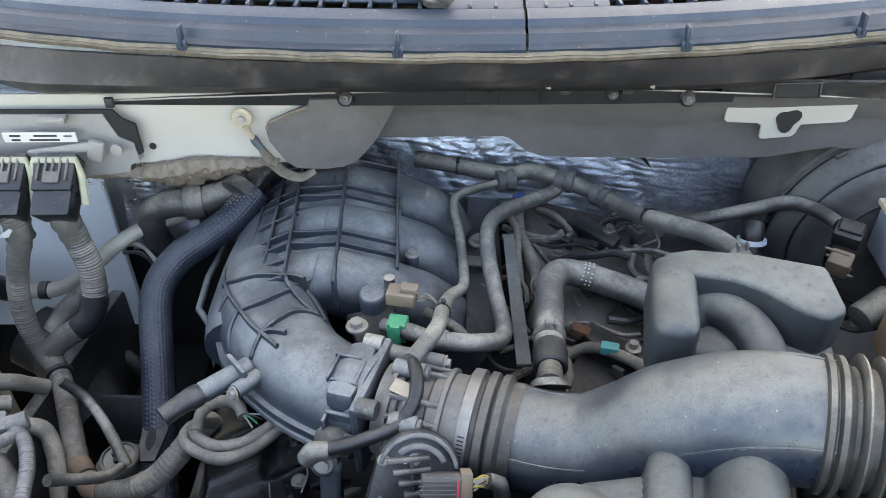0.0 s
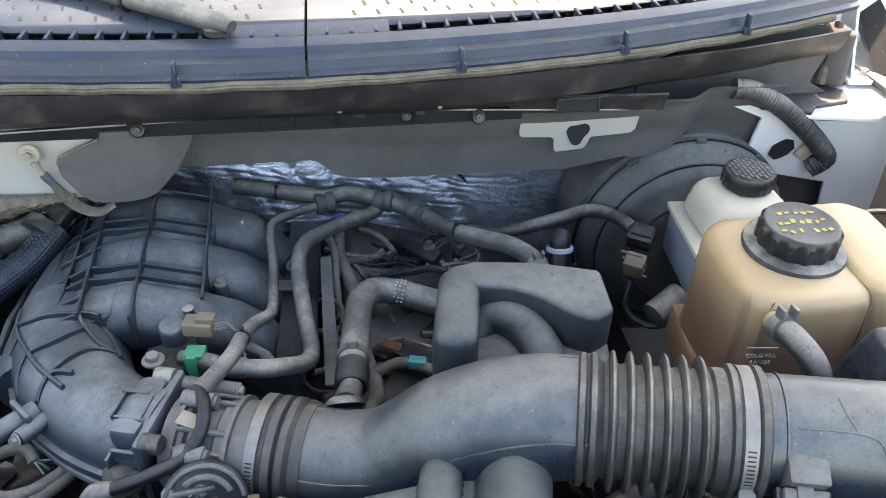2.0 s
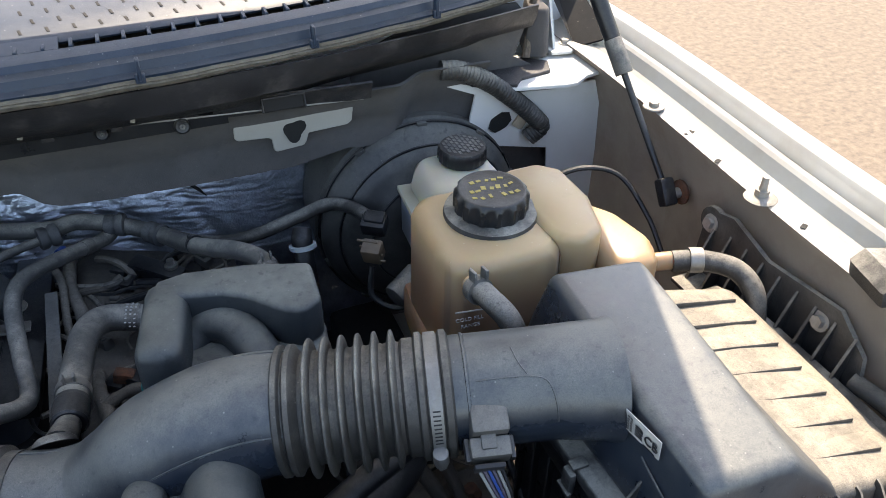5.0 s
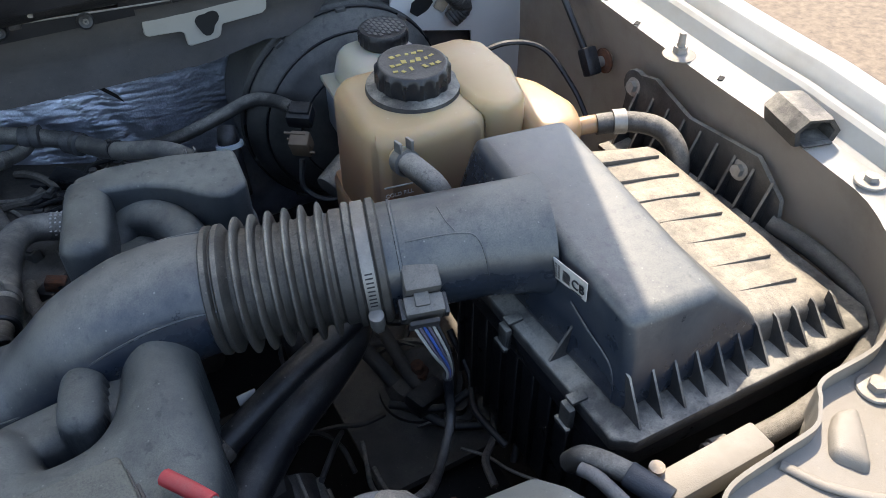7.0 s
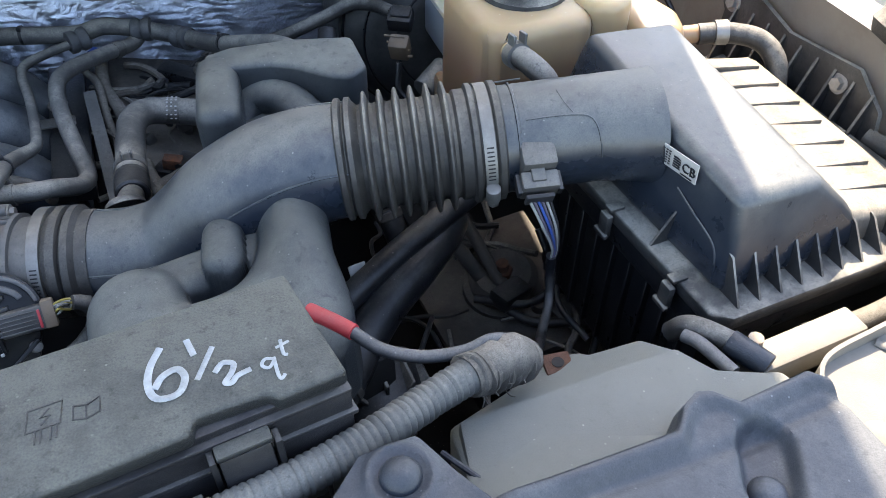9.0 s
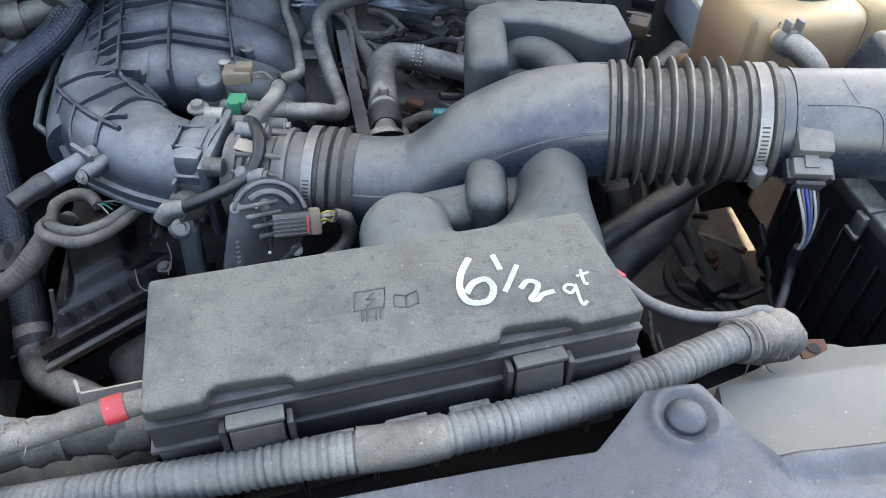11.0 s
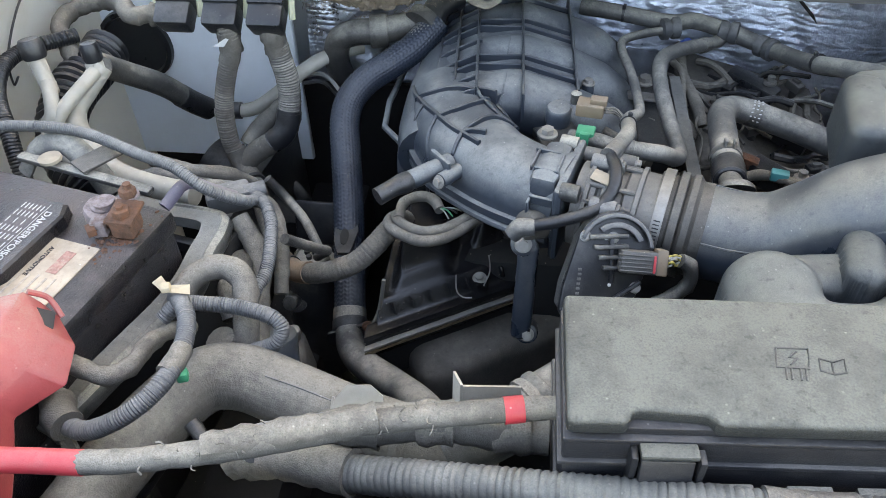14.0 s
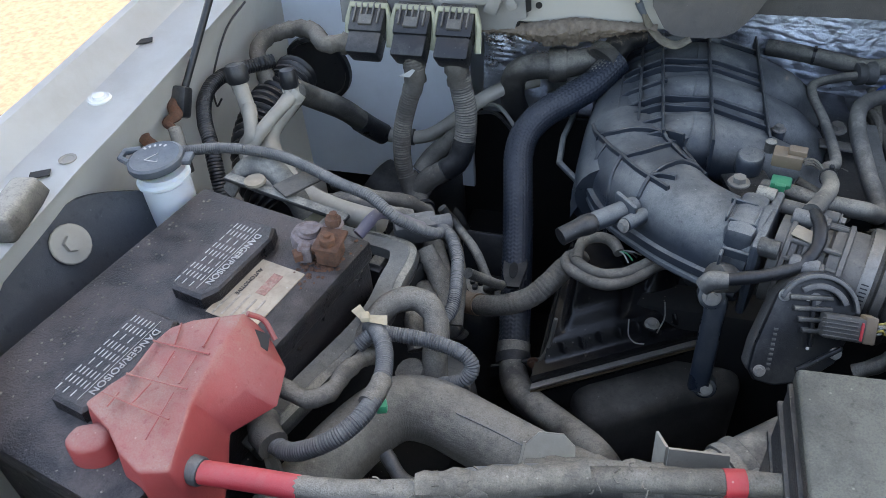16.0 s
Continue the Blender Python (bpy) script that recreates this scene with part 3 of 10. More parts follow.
def foil(x0, x1, z0, z1, y, lean, nx, nz, seed):
    """A crinkled foil sheet standing on the firewall."""
    bm = bmesh.new()
    grid = {}
    for i in range(nx + 1):
        for j in range(nz + 1):
            x, z = x0 + (x1 - x0) * i / nx, z0 + (z1 - z0) * j / nz
            w = (0.010 * noise.noise((x * 5, z * 6, 7 + seed)) + 0.0034 * abs(noise.noise((x * 26 + z * 14, z * 9, 4.1 + seed)))
                 + 0.0013 * abs(noise.noise((x * 22 + z * 20, z * 120 + x * 9, 1.3 + seed))) + 0.0010 * abs(noise.noise((x * 200 - z * 130, z * 60, 2.2))))
            grid[i, j] = bm.verts.new((x, y - w - lean * min(0.205, max(0, z1 - 0.015 - z)), z))
    for i in range(nx):
        for j in range(nz):
            bm.faces.new((grid[i, j], grid[i + 1, j], grid[i + 1, j + 1], grid[i, j + 1]))
    return bm


tagged(part("foil_blanket", foil(-0.40, 0.65, 0.72, 1.13, 1.0, 0.26, 400, 330, 0), M_FOIL, smooth=30), "crinkled silver foil heat blanket on the firewall", "heat shield", kind="structure")
tagged(part("foil_patch", foil(-0.43, -0.335, 0.95, 1.09, 0.895, 0.25, 90, 110, 5), M_FOIL, smooth=30), "crinkled silver foil flap under the felt edge", "heat shield", kind="structure")
tagged(part("foil_tear", plate([(0.235, 0.968, 1.072), (0.243, 0.966, 1.070), (0.285, 0.958, 1.030), (0.292, 0.955, 1.018)], 0.002), M_DARK), "dark torn slit in the foil blanket", "hole", kind="structure")
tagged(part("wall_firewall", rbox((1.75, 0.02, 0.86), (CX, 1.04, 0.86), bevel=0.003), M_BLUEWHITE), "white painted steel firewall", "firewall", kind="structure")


def rail(side, apron):
    """Inner apron, or fender with its rail, of one side, mirrored about the car's middle line."""
    def X(x):
        return CX + side * (x - CX)
    prof = [(0.842, 0.46), (0.842, 1.02), (0.838, 1.10), (0.827, 1.156), (0.822, 1.166), (0.8195, 1.1700), (0.826, 1.1725), (0.852, 1.171), (0.858, 1.174), (0.864, 1.190), (0.868, 1.1935),
            (0.876, 1.193), (0.880, 1.188), (0.884, 1.188), (0.888, 1.200), (0.893, 1.2055), (0.905, 1.207), (0.922, 1.203), (0.938, 1.182), (0.950, 1.12), (0.958, 0.95), (0.962, 0.46)]
    if side < 0:
        prof = prof[:6] + [(0.826, 1.1725), (0.850, 1.1705), (0.885, 1.1705), (0.890, 1.174), (0.902, 1.191), (0.909, 1.1965), (0.920, 1.1965)] + prof[-4:]
    prof = prof[:6] if apron else prof[5:]
    bm = bmesh.new()
    rings = []
    for i in range(91):
        y = -0.25 + 1.45 * i / 90
        tuck = -0.10 * smooth01((0.24 - y) / 0.2) + 0.03 * smooth01((y - 0.3) / 0.6)
        drop = -0.09 * max(0, 0.35 - y) - 0.02 * (y - 0.35) * (y > 0.35) + 0.03 * max(0, y - 0.35)
        press = 0.0
        if side > 0 and apron:
            press = 0.010 * smooth01((y - 0.66) / 0.015) * smooth01((0.745 - y) / 0.02) + 0.006 * smooth01((y - 0.775) / 0.01)
        rings.append([V(X(x + tuck + press * smooth01((1.13 - z) / 0.03)), y, z + (drop if z > 1.0 else 0)) for x, z in prof])
    loft(bm, rings, cap=False, close=False)
    bmesh.ops.solidify(bm, geom=bm.faces[:], thickness=0.002)
    return bm


for side, nm in ((1, "driver"), (-1, "passenger")):
    tagged(part("apron_" + nm, rail(side, True), M_APRON if side > 0 else M_WHITE, smooth=28), "painted inner apron panel, dusty, its colour darkened for shade" if side > 0 else "white painted inner apron panel", "apron", kind="structure")
    tagged(part("fender_" + nm, rail(side, False), M_WHITE, smooth=28), "white painted fender with its mounting rail", "fender", kind="structure")

# ---- raised bonnet, which shades the bay ----
hood = thing("bonnet", (CX, 0.93, 1.36), "white raised bonnet held open on two gas struts", "bonnet")
HY, HZ = 0.845, 1.41
hood_dir = V(0, -0.25, 1.0).normalized()
bm = bmesh.new()
rings = []
for i in range(13):
    q = 1.22 * i / 12
    c = V(0, HY, HZ) + hood_dir * q
    wdt = 0.787 - 0.05 * (i / 12)
    wr = 0.771 + 0.065 * (i / 12)
    rings.append([V(CX + (wdt if k < 8 else wr) * (k / 8 - 1), c.y + 0.03 * math.sin(math.pi * k / 16) + math.exp(-q / 0.12) * 0.30 * (wdt * (k / 8 - 1)) ** 2, c.z) for k in range(17)])
loft(bm, rings, cap=False, close=False)
bmesh.ops.solidify(bm, geom=bm.faces[:], thickness=0.03)
part("skin", bm, M_WHITE, hood)

# ---- windscreen ----
bm = bmesh.new()
rings = [[V(x, 1.06 + bow(x) * 0.8 + 0.5 * q, 1.335 + 0.33 * q) for x in [-0.75 + 1.6 * k / 20 for k in range(21)]] for q in (0, 1, 2)]
loft(bm, rings, cap=False, close=False)
bmesh.ops.solidify(bm, geom=bm.faces[:], thickness=0.005)
tagged(part("windscreen", bm, M_GLASS), "dark tinted windscreen glass behind the cowl", "windscreen", kind="structure")
wiper = thing("wiper_arm", (0.0, 0.9, 1.34), "grey painted wiper arm lying on the cowl", "wiper")
part("arm", tube([(-0.37, 0.995, 1.372), (-0.26, 0.950, 1.352), (-0.165, 0.900, 1.340), (-0.080, 0.842, 1.335), (-0.010, 0.796, 1.330), (0.012, 0.783, 1.327)], [0.009, 0.012, 0.014, 0.015, 0.014, 0.009], flat=0.7), M_HOSE, wiper)
part("arm_joint", spin([(0.0148, -0.003), (0.0158, -0.002), (0.0158, 0.002), (0.0148, 0.003)], (-0.098, 0.854, 1.336), (-0.8, 0.55, 0.05), 20), M_BLACK, wiper)
part("pivot_cap", spin([(0.014, 0), (0.014, 0.006), (0.010, 0.010), (0.003, 0.011)], (-0.004, 0.792, 1.318), (0, 0, 1), 20), M_PLASTIC, wiper)

# ---- engine mass, dark underside: the depth's shade is in the colour ----
eng = thing("engine_block", (0.0, 0.68, 0.6), "cast engine block deep in the bay, coloured near-black for the shade there", "engine")
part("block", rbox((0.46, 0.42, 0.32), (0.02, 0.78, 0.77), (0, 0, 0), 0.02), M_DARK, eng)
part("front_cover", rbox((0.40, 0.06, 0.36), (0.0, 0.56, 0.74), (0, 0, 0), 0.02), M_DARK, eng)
# tray added, and core widened, to keep the gravel's bounce light out
tagged(part("undertray", rbox((1.78, 1.6, 0.02), (CX, 0.45, 0.47), bevel=0.004), M_DARK), "dark tray added beneath the bay to stop bounce light from the ground", "undertray", kind="structure")
tagged(part("radiator_core", rbox((1.2, 0.05, 0.46), (CX, 0.06, 0.78), bevel=0.004), M_DARK), "dark radiator core block, widened to keep ground light out", "radiator")

# unseen box added in front; it blocks light coming up from the ground
tagged(part("front_bumper", rbox((1.95, 0.06, 0.72), (CX, -0.27, 0.74), bevel=0.02), M_WHITE), "unseen white box added to close the bay's front against ground light", "bumper", kind="structure")

# ---- intake manifold ----
man = thing("intake_manifold", (-0.12, 0.72, 0.95), "dusty black plastic intake manifold with raised ribs and curved runners", "intake manifold")


def top_z(x):
    """Height of the manifold's skin across the car."""
    return float(np.interp(x, [-0.272, -0.266, -0.248, -0.215, -0.173, -0.116, -0.055, -0.01, 0.02, 0.045, 0.06],
                           [0.93, 0.99, 1.03, 1.058, 1.078, 1.078, 1.058, 1.036, 1.010, 0.968, 0.91]))


def dip(x):
    """How far the skin between the runners lies below them."""
    return 0.0035 * smooth01((x + 0.190) / 0.04)


def skin_z(x):
    """The runners' crest: it sinks into the ribbed shell at the plenum."""
    return top_z(x) - 0.0045 * smooth01((-0.130 - x) / 0.04)


RUNNERS = ((0.683, 0.05, 0.0365, 0.054), (0.772, 0.07, 0.0390, 0.050), (0.862, 0.09, 0.0380, 0.047))


def runner(yc, slant, half, x_end):
    """One fat intake pipe, fanning out towards its end."""
    bm = bmesh.new()
    rings = []
    xs = [float(q) for q in np.linspace(-0.27, x_end, 34)]
    line = [V(x, yc + slant * (x + 0.11), skin_z(x)) for x in xs]
    for p, s, u in frames_on(line):
        u = V(0, 0, 1) if abs(u.z) > 0.98 else u
        u = u if u.z > 0 else -u
        c = p - u * 0.036
        ring = []
        for k in range(36):
            a = 2 * math.pi * k / 36
            ca, sa = math.cos(a), math.sin(a)
            ring.append(c + V(0, 1, 0) * half * (1 + 0.05 * smooth01((p.x + 0.1) / 0.12)) * math.copysign(abs(ca) ** 0.85, ca) + u * 0.036 * math.copysign(abs(sa) ** 1.0, sa))
        rings.append(ring)
    loft(bm, rings)
    return bm


for yc, sl, half, xe in RUNNERS:
    part("runner", runner(yc, sl, half, xe), M_MANI, man, smooth=60)
bm = bmesh.new()
loft(bm, [[V(x, 0.640 + 0.05 * smooth01((x + 0.15) / 0.05), skin_z(x) - 0.040), V(x, 0.648 + 0.05 * smooth01((x + 0.15) / 0.05), skin_z(x) - 0.004 - dip(x)), V(x, 0.78, skin_z(x) - 0.003 - dip(x)), V(x, 0.890, skin_z(x) - 0.004 - dip(x)), V(x, 0.895, skin_z(x) - 0.045)] for x in [-0.266 + 0.214 * k / 34 for k in range(35)]])
part("plenum_skin", bm, M_MANI, man)
for yc, sl, half, xe in RUNNERS:
    for x in (-0.178, -0.148):
        arc = []
        for k in range(15):
            a = math.pi * (0.06 + 0.88 * k / 14)
            arc.append(V(x + 0.012 * math.sin(a), yc + sl * (x + 0.11) + (half + 0.003) * math.cos(a), skin_z(x) - 0.036 + 0.0365 * math.sin(a)))
        part("ridge", tube(arc, 0.0018, 6, raw=True), M_MANI, man)
# plenum and neck
part("plenum", tube([(-0.212, 0.62, 1.0), (-0.214, 0.66, 1.004), (-0.214, 0.74, 1.004), (-0.208, 0.83, 1.0), (-0.20, 0.92, 0.995)], [0.047, 0.050, 0.050, 0.049, 0.047], seg=22), M_MANI, man)
NECK = [(-0.062, 0.505, 1.042), (-0.10, 0.522, 1.038), (-0.141, 0.560, 1.030), (-0.174, 0.612, 1.018), (-0.192, 0.666, 1.012), (-0.205, 0.73, 1.004)]
NECK_R = [0.047, 0.046, 0.049, 0.057, 0.060, 0.056]
bm = bmesh.new()
rings, SEAM = [], []
for (p, s_, u_), r_ in zip(frames_on(spline(NECK, 7)), np.interp(np.linspace(0, 5, 36), range(6), NECK_R)):
    r_ = float(r_)
    up_ = V(0, 0, 1)
    s_ = V(s_.x, s_.y, 0).normalized()
    out = s_ if s_.dot(V(-0.6, -0.8, 0)) > 0 else -s_
    ring = []
    for k in range(40):
        a = 2 * math.pi * k / 40
        ca, sa = math.cos(a), math.sin(a)
        ring.append(p + r_ * (out * math.copysign(abs(ca) ** 0.9, ca) + up_ * (math.copysign(abs(sa) ** 0.95, sa) if sa > 0 else 0.62 * sa)))
    rings.append(ring)
    SEAM.append(p + out * (r_ - 0.002) - up_ * 0.006)
loft(bm, rings)
part("neck", bm, M_MANI, man, smooth=60)
NECK_LINE = [(p, float(np.interp(k / 7.0, range(6), NECK_R))) for k, p in enumerate(spline(NECK, 7))]


def neck_top(x, y):
    """Height of the neck's skin, or of the plenum's behind it."""
    z = skin_z(x) - 0.003 if y > 0.645 else 0.99
    for p, r in NECK_LINE:
        d = math.hypot(x - p.x, y - p.y)
        if d < r:
            z = max(z, p.z + math.sqrt(r * r - d * d))
    return z


bm = bmesh.new()
loft(bm, [[p + V(0, 0, 0.0035), p + (p - V(-0.12, 0.66, p.z)).normalized() * 0.008 + V(0, 0, 0.003), p + (p - V(-0.12, 0.66, p.z)).normalized() * 0.008 - V(0, 0, 0.006), p - V(0, 0, 0.012)] for p in SEAM])
part("weld_flange", bm, M_MANI, man)
part("weld_seam", tube([q + V(-0.003, -0.004, -0.013) for q in SEAM[:28]] + [(-0.290, 0.70, 0.985), (-0.294, 0.76, 0.984), (-0.285, 0.85, 0.984)], 0.0042, seg=8, raw=True), M_MANI, man)


def rib_along_y(x, y0, y1, h=0.009, lean=0.0):
    bm = bmesh.new()
    rings = []
    for k in range(25):
        y = y0 + (y1 - y0) * k / 24
        xx = x + lean * (y - y0)
        z = top_z(xx) + h - 0.002
        rings.append([V(xx - 0.0020, y, z - 0.040), V(xx + 0.0020, y, z - 0.040), V(xx + 0.0016, y, z - 0.0008), V(xx + 0.0009, y, z), V(xx - 0.0009, y, z), V(xx - 0.0016, y, z - 0.0008)])
    loft(bm, rings)
    return bm


def rib_along_x(y, x0, x1, slant=0.1, h=0.0062, n=26):
    bm = bmesh.new()
    rings = []
    for k in range(n + 1):
        x = x0 + (x1 - x0) * k / n
        z, yy = top_z(x) + h - 0.0050 - 0.55 * dip(x), y + slant * (x + 0.11)
        rings.append([V(x, yy - 0.0020, z - 0.030), V(x, yy + 0.0020, z - 0.030), V(x, yy + 0.0015, z - 0.0008), V(x, yy + 0.0008, z), V(x, yy - 0.0008, z), V(x, yy - 0.0015, z - 0.0008)])
    loft(bm, rings)
    return bm


for x, y0, y1, h, ln in ((-0.050, 0.686, 0.925, 0.006, -0.05), (-0.114, 0.636, 0.895, 0.006, -0.04), (-0.168, 0.648, 0.895, 0.005, -0.06), (-0.196, 0.665, 0.89, 0.0045, -0.05), (-0.222, 0.672, 0.885, 0.0045, -0.03), (-0.244, 0.68, 0.87, 0.0045, -0.02), (-0.258, 0.69, 0.85, 0.0045, 0.0)):
    part("rib", rib_along_y(x, y0, y1, h, ln), M_RIB, man)
for y, a, b, sl in ((0.650, -0.262, -0.17, 0.02), (0.712, -0.267, -0.050, 0.05), (0.734, -0.267, -0.051, 0.06), (0.808, -0.266, -0.053, 0.06), (0.828, -0.264, -0.055, 0.08), (0.890, -0.256, -0.06, 0.10),
                    (0.682, -0.267, -0.17, 0.05), (0.771, -0.267, -0.17, 0.06), (0.862, -0.262, -0.17, 0.08)):
    part("rib", rib_along_x(y, a, b, sl), M_RIB, man)


def neck_rib(pts, h=0.010):
    bm = bmesh.new()
    line = spline([(*q, 1.0) for q in pts], 8)
    rings = []
    line = [V(p.x, p.y, neck_top(p.x, p.y) + 0.0068) for p in line]
    for p, s, u in frames_on(line):
        s = V(s.x, s.y, 0).normalized()
        rings.append([p - s * 0.0024 - V(0, 0, 0.022), p + s * 0.0024 - V(0, 0, 0.022), p + s * 0.0019 + V(0, 0, h - 0.0115), p + s * 0.0009 + V(0, 0, h - 0.0107), p - s * 0.0009 + V(0, 0, h - 0.0107), p - s * 0.0019 + V(0, 0, h - 0.0115)])
    loft(bm, rings)
    return bm


for pts in ([(-0.168, 0.657), (-0.154, 0.652), (-0.140, 0.640), (-0.126, 0.616), (-0.118, 0.596)],
            [(-0.168, 0.655), (-0.199, 0.655), (-0.222, 0.656), (-0.242, 0.668)],
            [(-0.168, 0.654), (-0.160, 0.638), (-0.140, 0.612), (-0.126, 0.603)],
            [(-0.156, 0.636), (-0.170, 0.620), (-0.185, 0.609), (-0.206, 0.606)],
            [(-0.122, 0.604), (-0.144, 0.597), (-0.158, 0.584), (-0.176, 0.566)],
            [(-0.252, 0.715), (-0.244, 0.680), (-0.228, 0.642), (-0.209, 0.610), (-0.192, 0.585), (-0.176, 0.566), (-0.156, 0.545)],
            [(-0.209, 0.608), (-0.217, 0.590), (-0.217, 0.568)],
            [(-0.176, 0.566), (-0.181, 0.556), (-0.185, 0.547)],
            [(-0.176, 0.566), (-0.166, 0.566), (-0.150, 0.560)],
            [(-0.228, 0.642), (-0.240, 0.632), (-0.246, 0.622)]):
    part("rib", neck_rib(pts), M_RIB, man)
for at in ((-0.036, 0.731, 1.042),):
    part("boss", rod(V(*at) - V(0, 0, 0.03), at, 0.0085, 0.0080, 16, 0.001), M_MANI, man)
    bolt(man, at, (0, 0, 1), 0.0055)
# nipple with its hose stub at the neck's front
part("nipple", rod((-0.186, 0.546, 1.05), (-0.226, 0.510, 1.050), 0.0105, bevel=0.002), M_MANI, man)
part("nipple_flange", rbox((0.006, 0.034, 0.030), (-0.196, 0.536, 1.05), (0, 0, 42), 0.003), M_MANI, man)
part("boss", rod((-0.176, 0.535, 1.048), (-0.194, 0.512, 1.050), 0.008, bevel=0.001), M_MANI, man)
bolt(man, (-0.195, 0.510, 1.050), (-0.6, -0.7, 0.3), 0.0048)
tagged(part("vacuum_stub", tube([(-0.222, 0.512, 1.050), (-0.228, 0.508, 1.050), (-0.234, 0.503, 1.050), (-0.242, 0.497, 1.049), (-0.256, 0.484, 1.047)], [0.0085, 0.0112, 0.0112, 0.0096, 0.0096], seg=18), M_BLACK),
       "black rubber vent stub plugged on the manifold neck", "hose")

# sensor on the runner, with plugs
sen = thing("pressure_sensor", (-0.075, 0.62, 1.05), "black round sensor on a bolted bracket", "sensor")
part("drum", spin([(0.014, 0), (0.0145, 0.004), (0.0145, 0.020), (0.0125, 0.0225), (0.004, 0.023)], (-0.073, 0.636, 1.046), (0, -0.1, 1), 24), M_MANI, sen)
part("bracket", rbox((0.05, 0.05, 0.012), (-0.07, 0.61, 1.040), (0, 0, 20), 0.003), M_BLACK, sen)
part("cap", spin([(0.006, 0), (0.006, 0.012), (0.002, 0.014)], (-0.055, 0.642, 1.07)), M_PLASTIC, sen)
bolt(sen, (-0.085, 0.588, 1.062), r=0.0075)
part("plug", rbox((0.030, 0.020, 0.015), (-0.040, 0.612, 1.083), (0, 0, -10), 0.002), M_TAN, sen)
part("plug_latch", rbox((0.018, 0.012, 0.006), (-0.032, 0.611, 1.093), (0, 0, -10), 0.001), M_TAN, sen)
for k in range(3):
    part("wire", tube([(-0.025, 0.61 - 0.004 * k, 1.084), (-0.012, 0.612, 1.082 - 0.003 * k), (0.0, 0.60, 1.07), (0.005, 0.58, 1.05)], 0.0014, 6), M_LOOM, sen)
valve = thing("purge_plug", (-0.04, 0.585, 1.05), "bright green quick-connect plug on the vapour tube", "connector")
part("collar", rbox((0.020, 0.018, 0.024), (-0.044, 0.590, 1.058), (0, 0, -10), 0.002), M_GREEN, valve)
part("tab", rbox((0.010, 0.006, 0.030), (-0.046, 0.579, 1.057), (0, 0, -10), 0.001), M_GREEN, valve)
part("nozzle", tube([(-0.06, 0.597, 1.055), (-0.03, 0.582, 1.06), (-0.01, 0.572, 1.06)], [0.008, 0.009, 0.008]), M_RUBBER, valve)

# ---- throttle body ----
tb = thing("throttle_body", (-0.015, 0.49, 1.0), "dusty cast aluminium throttle body with black actuator", "throttle body")
AX = V(0.105, -0.03, -0.002).normalized()
part("flange", rbox((0.010, 0.096, 0.090), (-0.062, 0.503, 1.042), (0, 0, -16), 0.005), M_MANI, tb)
part("gasket_frame", rbox((0.030, 0.072, 0.094), (-0.080, 0.508, 1.042), (0, 0, -16), 0.010), M_MANI, tb)
bm = spin([(0.043, 0), (0.044, 0.02), (0.040, 0.022), (0.040, 0.045), (0.044, 0.048), (0.046, 0.062), (0.046, 0.085)], (-0.052, 0.500, 1.042), AX, 36)
part("barrel", bm, M_ALU, tb)
for dy, dz in ((0.045, 0.030), (0.04, -0.04)):
    part("stud_boss", rod((-0.052, 0.497 + dy, 1.044 + dz), (0.004, 0.481 + dy, 1.044 + dz), 0.0078, bevel=0.002), M_ALU, tb)
    bolt(tb, (0.004, 0.481 + dy, 1.044 + dz), AX, 0.005)
FN = V(0.10, -0.80, 0.58).normalized()
AM = Matrix.Translation((-0.026, 0.418, 1.045)) @ FN.to_track_quat("Z", "Y").to_matrix().to_4x4()


def on_cover(size, at, material, name, bevel=0.002, rz=0):
    b2 = rbox(size, at, (0, 0, rz), bevel, 2)
    bmesh.ops.transform(b2, matrix=AM, verts=b2.verts)
    return part(name, b2, material, tb)


def cover_prism(outline, z0, z1, bevel, material, name, top=None):
    b2 = prism(outline, z0, z1, bevel, 2, top)
    bmesh.ops.transform(b2, matrix=AM, verts=b2.verts)
    return part(name, b2, material, tb)


def round_top(r, cx=0.008, cy=0.006, a0=-0.15, a1=2.75, n=22):
    return [(cx + r * math.cos(a0 + (a1 - a0) * k / n), cy + r * math.sin(a0 + (a1 - a0) * k / n)) for k in range(n + 1)]


LOWER = [(-0.041, -0.028), (-0.045, -0.049), (-0.040, -0.058), (-0.024, -0.062), (0.004, -0.056), (0.026, -0.038), (0.034, -0.018)]
cover_prism(round_top(0.0345) + LOWER, -0.036, -0.003, 0.002, M_ALU, "motor_housing")
cover_prism(round_top(0.0365) + [(1.03 * x, 1.03 * y) for x, y in LOWER], -0.004, 0.004, 0.0012, M_BLACK, "actuator_cover", 0.985)
# pale rim over the drum and the inner arc beside the fins
for r_, a0, a1, w_, h0, h1, m_ in ((0.0345, 0.05, 2.75, 0.0035, -0.002, 0.009, M_CONDUIT), (0.0265, 0.35, 2.2, 0.005, 0.002, 0.010, M_CONDUIT)):
    cover_prism(round_top(r_, a0=a0, a1=a1) + round_top(r_ - w_, a0=a0, a1=a1)[::-1], h0, h1, 0.0006, m_, "drum_rim")
for k in range(4):
    on_cover((0.036 - 0.004 * k, 0.0042, 0.009), (0.001 + 0.002 * k, 0.0195 - 0.0098 * k, 0.007), M_PLASTIC, "cover_rib", 0.001)
on_cover((0.0035, 0.046, 0.007), (0.0035, -0.002, 0.006), M_BLACK, "cover_rib", 0.001)
on_cover((0.004, 0.044, 0.005), (0.012, -0.036, 0.006), M_BLACK, "cover_rib", 0.001, -58)
